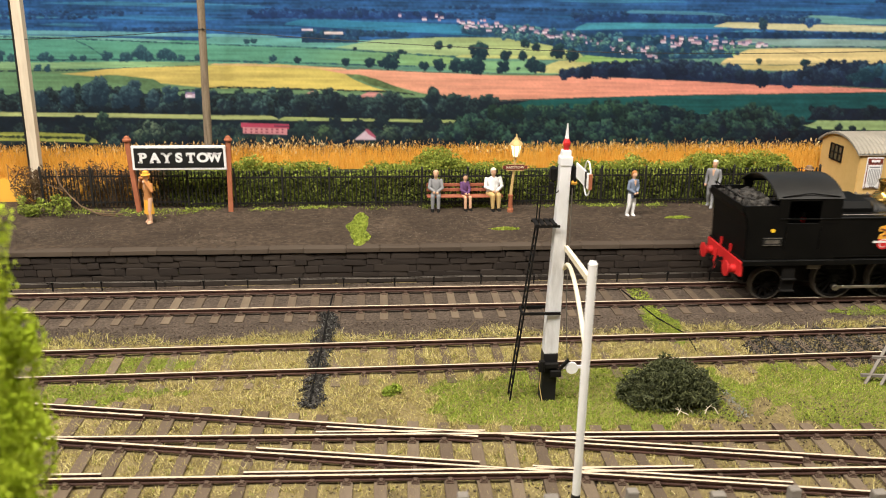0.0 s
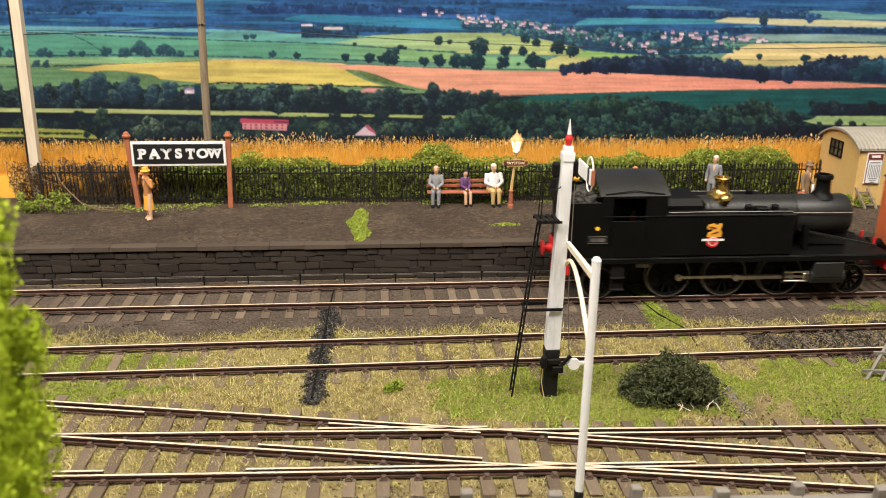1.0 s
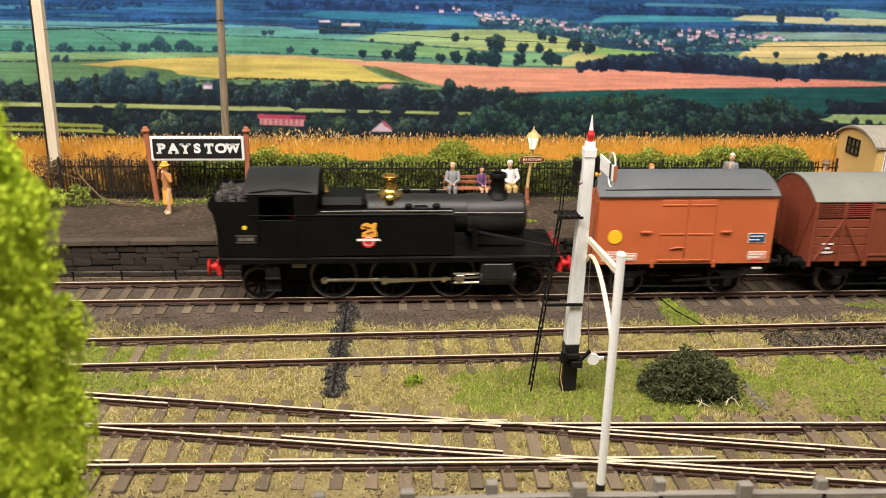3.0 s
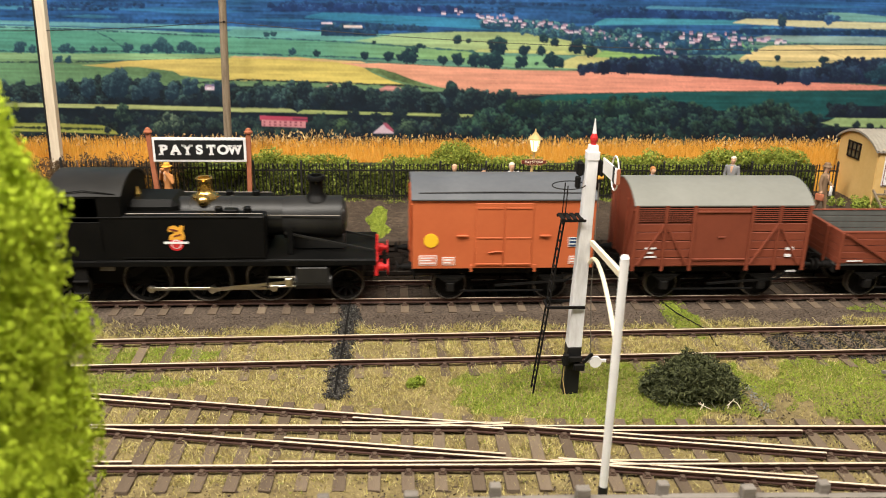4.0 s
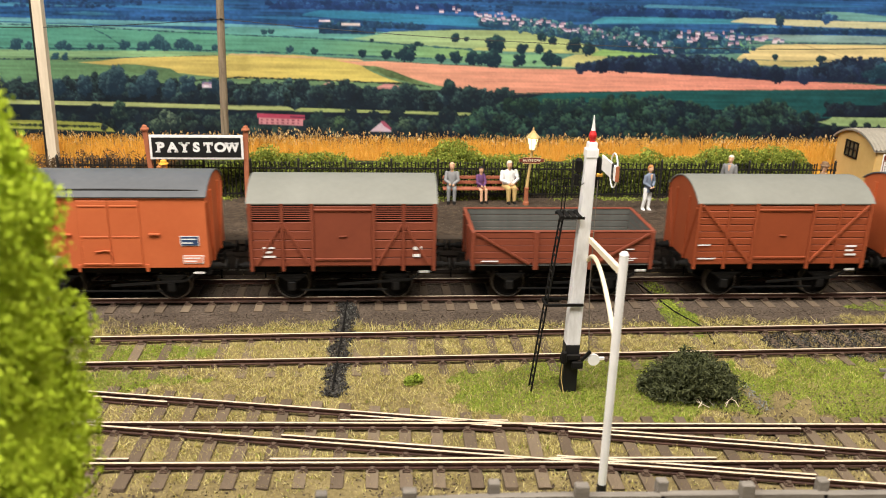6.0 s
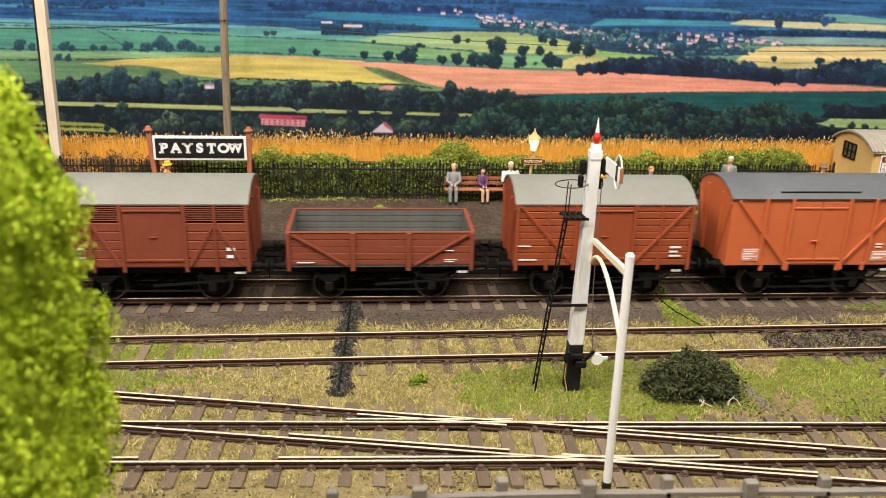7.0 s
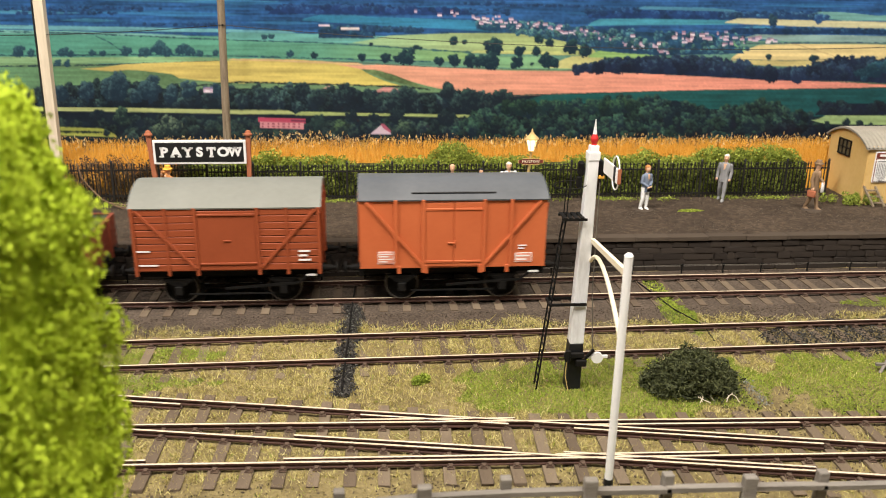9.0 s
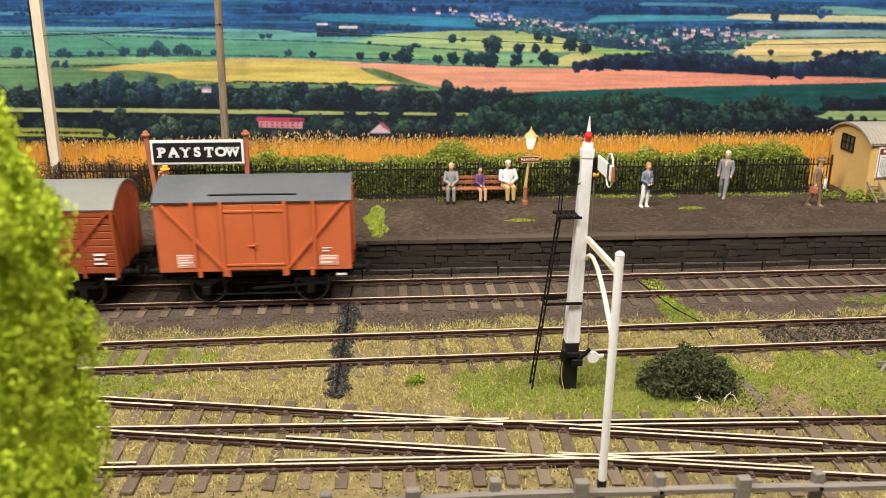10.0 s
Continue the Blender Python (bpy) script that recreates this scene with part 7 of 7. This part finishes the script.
def build_signal():
    s = thing("semaphore_signal", (46.4, -123, GROUND), "white-posted semaphore signal with black base and ladder", "railway signal")
    z0 = -GROUND

    def square(bm, za, zb, wa, wb, xa, xb, mi=0):
        t = bmesh.new()
        va = [t.verts.new((xa + sx * wa / 2, sy * wa / 2, za)) for sx, sy in ((-1, -1), (1, -1), (1, 1), (-1, 1))]
        vb = [t.verts.new((xb + sx * wb / 2, sy * wb / 2, zb)) for sx, sy in ((-1, -1), (1, -1), (1, 1), (-1, 1))]
        t.faces.new(va)
        t.faces.new(vb)
        for k in range(4):
            t.faces.new((va[k], va[(k + 1) % 4], vb[(k + 1) % 4], vb[k]))
        bmesh.ops.recalc_face_normals(t, faces=t.faces)
        bmesh.ops.bevel(t, geom=t.edges[:], offset=0.35, segments=1, affect="EDGES")
        merge(bm, t, mi)
    bm = bmesh.new()
    square(bm, 0, 28.2, 8.0, 7.6, 0, 0.5)
    part("base", bm, "signblack", s, "black-painted foot of the post")
    bm = bmesh.new()
    square(bm, 28, 130, 7.5, 5.4, 0.5, 2.8)
    part("post", bm, "weathered", s, "weathered white wooden post")
    bm = bmesh.new()
    square(bm, 129, 133.5, 6.2, 6.2, 2.8, 2.9)
    square(bm, 133.2, 136.6, 4.9, 4.4, 2.9, 3.0)
    part("post_cap", bm, "weathered", s)
    bm = bmesh.new()
    lathe(bm, [(1.6, 136.4), (1.2, 137.2), (1.4, 138.0), (1.9, 139.2), (1.9, 140.2), (1.3, 141.6), (0.9, 142.4)], c=(3.0, 0, 0), seg=16)
    part("finial_ball", bm, "red", s, "red finial ball")
    bm = bmesh.new()
    lathe(bm, [(1.1, 142.2), (0.8, 144.4), (0.22, 149.6)], c=(3.0, 0, 0), seg=12)
    part("finial_spike", bm, "weathered", s)
    # arm, pointing across the tracks
    bm = bmesh.new()
    box(bm, (8.2, -11.5, 127), (1.0, 18, 7.4), 0.2)
    arm = part("signal_arm", bm, "white", s, "white semaphore arm with black stripe and red tip")
    bm = bmesh.new()
    box(bm, (8.2, -22.8, 127), (1.3, 3.0, 7.6), 0.2)
    part("arm_stripe", bm, "signblack", arm)
    bm = bmesh.new()
    box(bm, (8.2, -25.8, 127), (1.0, 3.0, 7.4), 0.2)
    part("arm_tip", bm, "white", arm)
    bm = bmesh.new()
    box(bm, (8.8, -27.6, 127), (1.6, 0.8, 7.4), 0.1)
    part("arm_edge", bm, "terracotta", arm)
    bm = bmesh.new()
    pts = [(9.2, -20 + 6.2 * math.cos(a), 127 + 8.2 * math.sin(a)) for a in np.linspace(0, 2 * math.pi, 25)]
    tube(bm, pts, 0.36, 6)
    part("arm_ring", bm, "white", arm, "white ring on the arm")
    bm = bmesh.new()
    lathe(bm, [(3.8, 7.0), (3.8, 8.0)], c=(0, 4.5, 122), seg=18, axis="x")
    lathe(bm, [(3.4, 7.0), (3.4, 8.0)], c=(0, 3.0, 116), seg=18, axis="x")
    box(bm, (7.5, 1, 125), (1.2, 9, 8), 0.4)
    part("spectacle", bm, "chassis", s)
    bm = bmesh.new()
    rod(bm, (8.6, -2.4, 120.5), (6.0, -2.4, 120.5), 1.0, seg=12)
    part("spectacle_glass", bm, "amber", s, "orange signal glass")
    bm = bmesh.new()
    box(bm, (-2.2, 2.5, 124), (3.4, 4.4, 7.5), 1.0)
    box(bm, (-3.0, 2, 117), (2.5, 3, 6), 0.5)
    part("signal_lamp", bm, "chassis", s)
    # platform, hoop and ladder
    for k in range(4):
        bm = bmesh.new()
        box(bm, (-10.5 + k * 3.0, 0, 99.6), (2.2, 11, 0.8), 0.15)
        part("platform_slat", bm, "chassis", s)
    bm = bmesh.new()
    for y in (-5, 5):
        bar(bm, (-12, y, 98.8), (1, y, 98.8), 0.9, 1.2)
    part("platform_bearer", bm, "chassis", s)
    bm = bmesh.new()
    pts = [(-8 + 8.2 * math.cos(a), 8.2 * math.sin(a), 116.0 + 0.5 * math.cos(a)) for a in np.linspace(0, 2 * math.pi, 25)]
    tube(bm, pts, 0.27, 5)
    part("safety_hoop", bm, "chassis", s)
    for y in (-3.2, 3.2):
        bm = bmesh.new()
        rod(bm, (-20.5, y, 0), (-9.6, y, 99), 0.5, seg=6)
        rod(bm, (-9.6, y, 99), (-9.0, y, 116.4), 0.3, seg=6)
        part("ladder_stile", bm, "chassis", s)
    for k in range(21):
        z = 4 + k * 4.6
        x = -20.5 + 10.9 * z / 99
        bm = bmesh.new()
        rod(bm, (x, -3.2, z), (x, 3.2, z), 0.45, seg=5)
        part("rung", bm, "chassis", s)
    bm = bmesh.new()
    for y in (-4.6, 4.6):
        bar(bm, (-16, y, 51.5), (4, y, 51.5), 1.0, 1.4)
    bar(bm, (-15.8, -4.6, 51.5), (-15.8, 4.6, 51.5), 1.0, 1.4)
    part("ladder_stay", bm, "chassis", s)
    # crank and balance lever at the foot
    bm = bmesh.new()
    box(bm, (-1, -5.2, 22), (11, 2.0, 3), 0.4)
    box(bm, (3, -5.6, 17.5), (6, 2.4, 4), 0.5)
    bar(bm, (5, -5.6, 20), (9.5, -6, 25.5), 1.8, 1.4)
    rod(bm, (-4.5, -5.8, 25), (-4.5, -5.8, 19), 1.6, seg=8)
    part("crank", bm, "chassis", s)
    bm = bmesh.new()
    box(bm, (11.5, -5.4, 21), (12, 1.0, 1.8), 0.2)
    part("balance_lever", bm, "white", s)
    bm = bmesh.new()
    rod(bm, (11.6, -6.6, 20.6), (11.6, -5.0, 20.6), 3.2, seg=20)
    part("balance_weight", bm, "white", s)
    bm = bmesh.new()
    tube(bm, [(8.8, -5.4, 25.5), (6.5, -4.6, 60), (6.3, -3.8, 118)], 0.28, 5)
    part("down_rod", bm, "wheelrim", s)
    bm = bmesh.new()
    tube(bm, [(-4.6, -5.0, 24), (-5.2, -5.6, 10), (-3.4, -6.2, 1)], 0.25, 5)
    part("wire", bm, "stonepaint", s)
    # the bracket that reaches to the outer post
    bm = bmesh.new()
    bar(bm, (5.0, -4, 87), (-8.2, -102.5, 106.5), 1.8, 2.6)
    part("bracket_beam", bm, "cream", s)
    bm = bmesh.new()
    pts = []
    for k in range(13):
        u = k / 12
        a, b, c = Vector((4.6, -4, 76)), Vector((-1, -40, 100)), Vector((-8.4, -102.5, 78))
        pts.append(a * (1 - u) ** 2 + b * 2 * u * (1 - u) + c * u * u)
    tube(bm, pts, 1.0, 8)
    part("bracket_brace", bm, "cream", s)
    bm = bmesh.new()
    rod(bm, (-8.4, -104, 12), (-8.4, -104, 114), 1.75, 1.75, 16)
    lathe(bm, [(1.75, 114), (1.9, 114.4), (1.2, 115.4), (0.2, 115.6)], c=(-8.4, -104, 0), seg=16)
    part("outer_post", bm, "white", s, "plain white outer post")
    bm = bmesh.new()
    rod(bm, (-8.4, -104, 0), (-8.4, -104, 12.2), 2.0, 2.0, 16)
    part("outer_post_foot", bm, "signblack", s)


def build_front_fence():
    f = thing("lineside_fence", (0, 0, GROUND), "grey weathered wooden post-and-rail lineside fence", "fence")

    def fy(x):
        return -268 - 0.0012 * min(0, x + 20) ** 2
    xs = [17 + 31 * k for k in range(-7, 8)]
    r = random.Random(12)
    for k, x in enumerate(xs):
        bm = bmesh.new()
        w = 5.2 if k % 2 else 4.2
        box(bm, (x, fy(x) + (2.2 if k % 2 == 0 else -1.4), 20.5 - (0.6 if k % 2 == 0 else 0) - 0.022 * max(0, x)), (w, 3.6, 43), 0.4, rot=(r.uniform(-1, 1), r.uniform(-1.5, 1.5), 0))
        part("post", bm, "greywood", f)
    for z in (36.0, 25.0, 14.0):
        for a, b in zip(xs, xs[1:]):
            bm = bmesh.new()
            bar(bm, (a - 0.8, fy(a), z - 0.022 * max(0, a) + r.uniform(-.3, .3)), (b + 0.8, fy(b), z - 0.022 * max(0, b) + r.uniform(-.3, .3)), 3.0, 2.0)
            part("rail", bm, "greywood", f)
    # loose brushwood panel beside the dark ballast
    p = thing("timber_hurdle", (238, -110, GROUND), "pale grey timber hurdle leaning at the siding", "hurdle")
    for a, b in (((-8, -8, 0), (16, 10, 22)), ((0, -10, 0), (24, 8, 22)), ((8, -12, 0), (32, 6, 22)), ((-9, -4, 4), (20, -8, 4)), ((0, 2, 12), (28, -2, 12)), ((12, 8, 20), (34, 5, 20))):
        bm = bmesh.new()
        bar(bm, a, b, 1.6, 1.6)
        part("lath", bm, "greywood", p)


def build_wire_run():
    w = thing("signal_wire_run", (0, 0, 0), "thin grey signal wires on short pegs along the platform wall", "signal wire")
    r = random.Random(14)
    for dz in (0.0, 1.1):
        bm = bmesh.new()
        tube(bm, [(x, 50.5 - dz + 0.3 * math.sin(x * 0.05), 0.4 + dz + 0.25 * math.sin(x * 0.07 + dz)) for x in np.linspace(-420, 520, 120)], 0.2, 5)
        part("wire", bm, "wheelrim", w)
    for k in range(-12, 16):
        bm = bmesh.new()
        x = 34.0 * k + r.uniform(-4, 4)
        rod(bm, (x, 50.2, -6), (x, 50.2, 2.4), 0.55, seg=6)
        box(bm, (x, 50.0, 1.2), (1.8, 1.2, 1.8), 0.2)
        part("peg", bm, "chassis", w)


# ---- build ----
build_room()
build_ground()
WALL = build_platform()
build_backdrop()
build_train()
build_signal()
build_near_tree()
build_hut()
build_hedge()
build_wheat()
build_name_sign()
build_lamp()
build_bench()
build_figures()
build_poles()
build_bush()
build_front_fence()
build_wire_run()
build_moss()
build_coal_and_grit()
build_ballast_grains()
build_grass()
build_railings()
build_tracks()
build_wall_stones(WALL)


# ---- how the train runs ----
def travel(t):
    """The train's place along the track, millimetres, by a smooth curve through RUN."""
    ts = [a for a, _ in RUN]
    vs = [b for _, b in RUN]
    k = max(0, min(len(ts) - 2, sum(1 for a in ts if a <= t) - 1))

    def slope(i):
        a, b = max(0, i - 1), min(len(ts) - 1, i + 1)
        return (vs[b] - vs[a]) / (ts[b] - ts[a])
    h = ts[k + 1] - ts[k]
    u = (t - ts[k]) / h
    m0, m1 = slope(k) * h, slope(k + 1) * h
    return (2 * u**3 - 3 * u**2 + 1) * vs[k] + (u**3 - 2 * u**2 + u) * m0 + (-2 * u**3 + 3 * u**2) * vs[k + 1] + (u**3 - u**2) * m1


def motions():
    times = [k / 10 for k in range(101)]
    for ob, off in MOVES:
        walk(ob, [(t, pose((travel(t) + off) * S, TRACK_Y * S, 0)) for t in times[::5]])
    for w, x, r in WHEELS:
        roll = 15.0 if r > 14 else r
        walk(w, [(t, pose(x * S, 0, r * S, 0, -math.degrees((travel(1.0) - travel(t)) / roll), 0)) for t in times])
    for cr, co, xh, s in RODS:
        rows = ([], [], [])
        for t in times:
            a = (travel(1.0) - travel(t)) / 15.0
            px, pz = 6.0 * math.cos(a), 6.0 * math.sin(a)
            b = math.asin(pz / 50.0)
            rows[0].append((t, pose(px * S, s * 21.0 * S, (15.2 + pz) * S)))
            rows[1].append((t, pose((16 + px) * S, s * 23.4 * S, (15.2 + pz) * S, 0, math.degrees(b), 0)))
            rows[2].append((t, pose((16 + px + 50 * math.cos(b)) * S, s * 23.4 * S, 15.4 * S)))
        for ob, rr in zip((cr, co, xh), rows):
            walk(ob, rr)


motions()
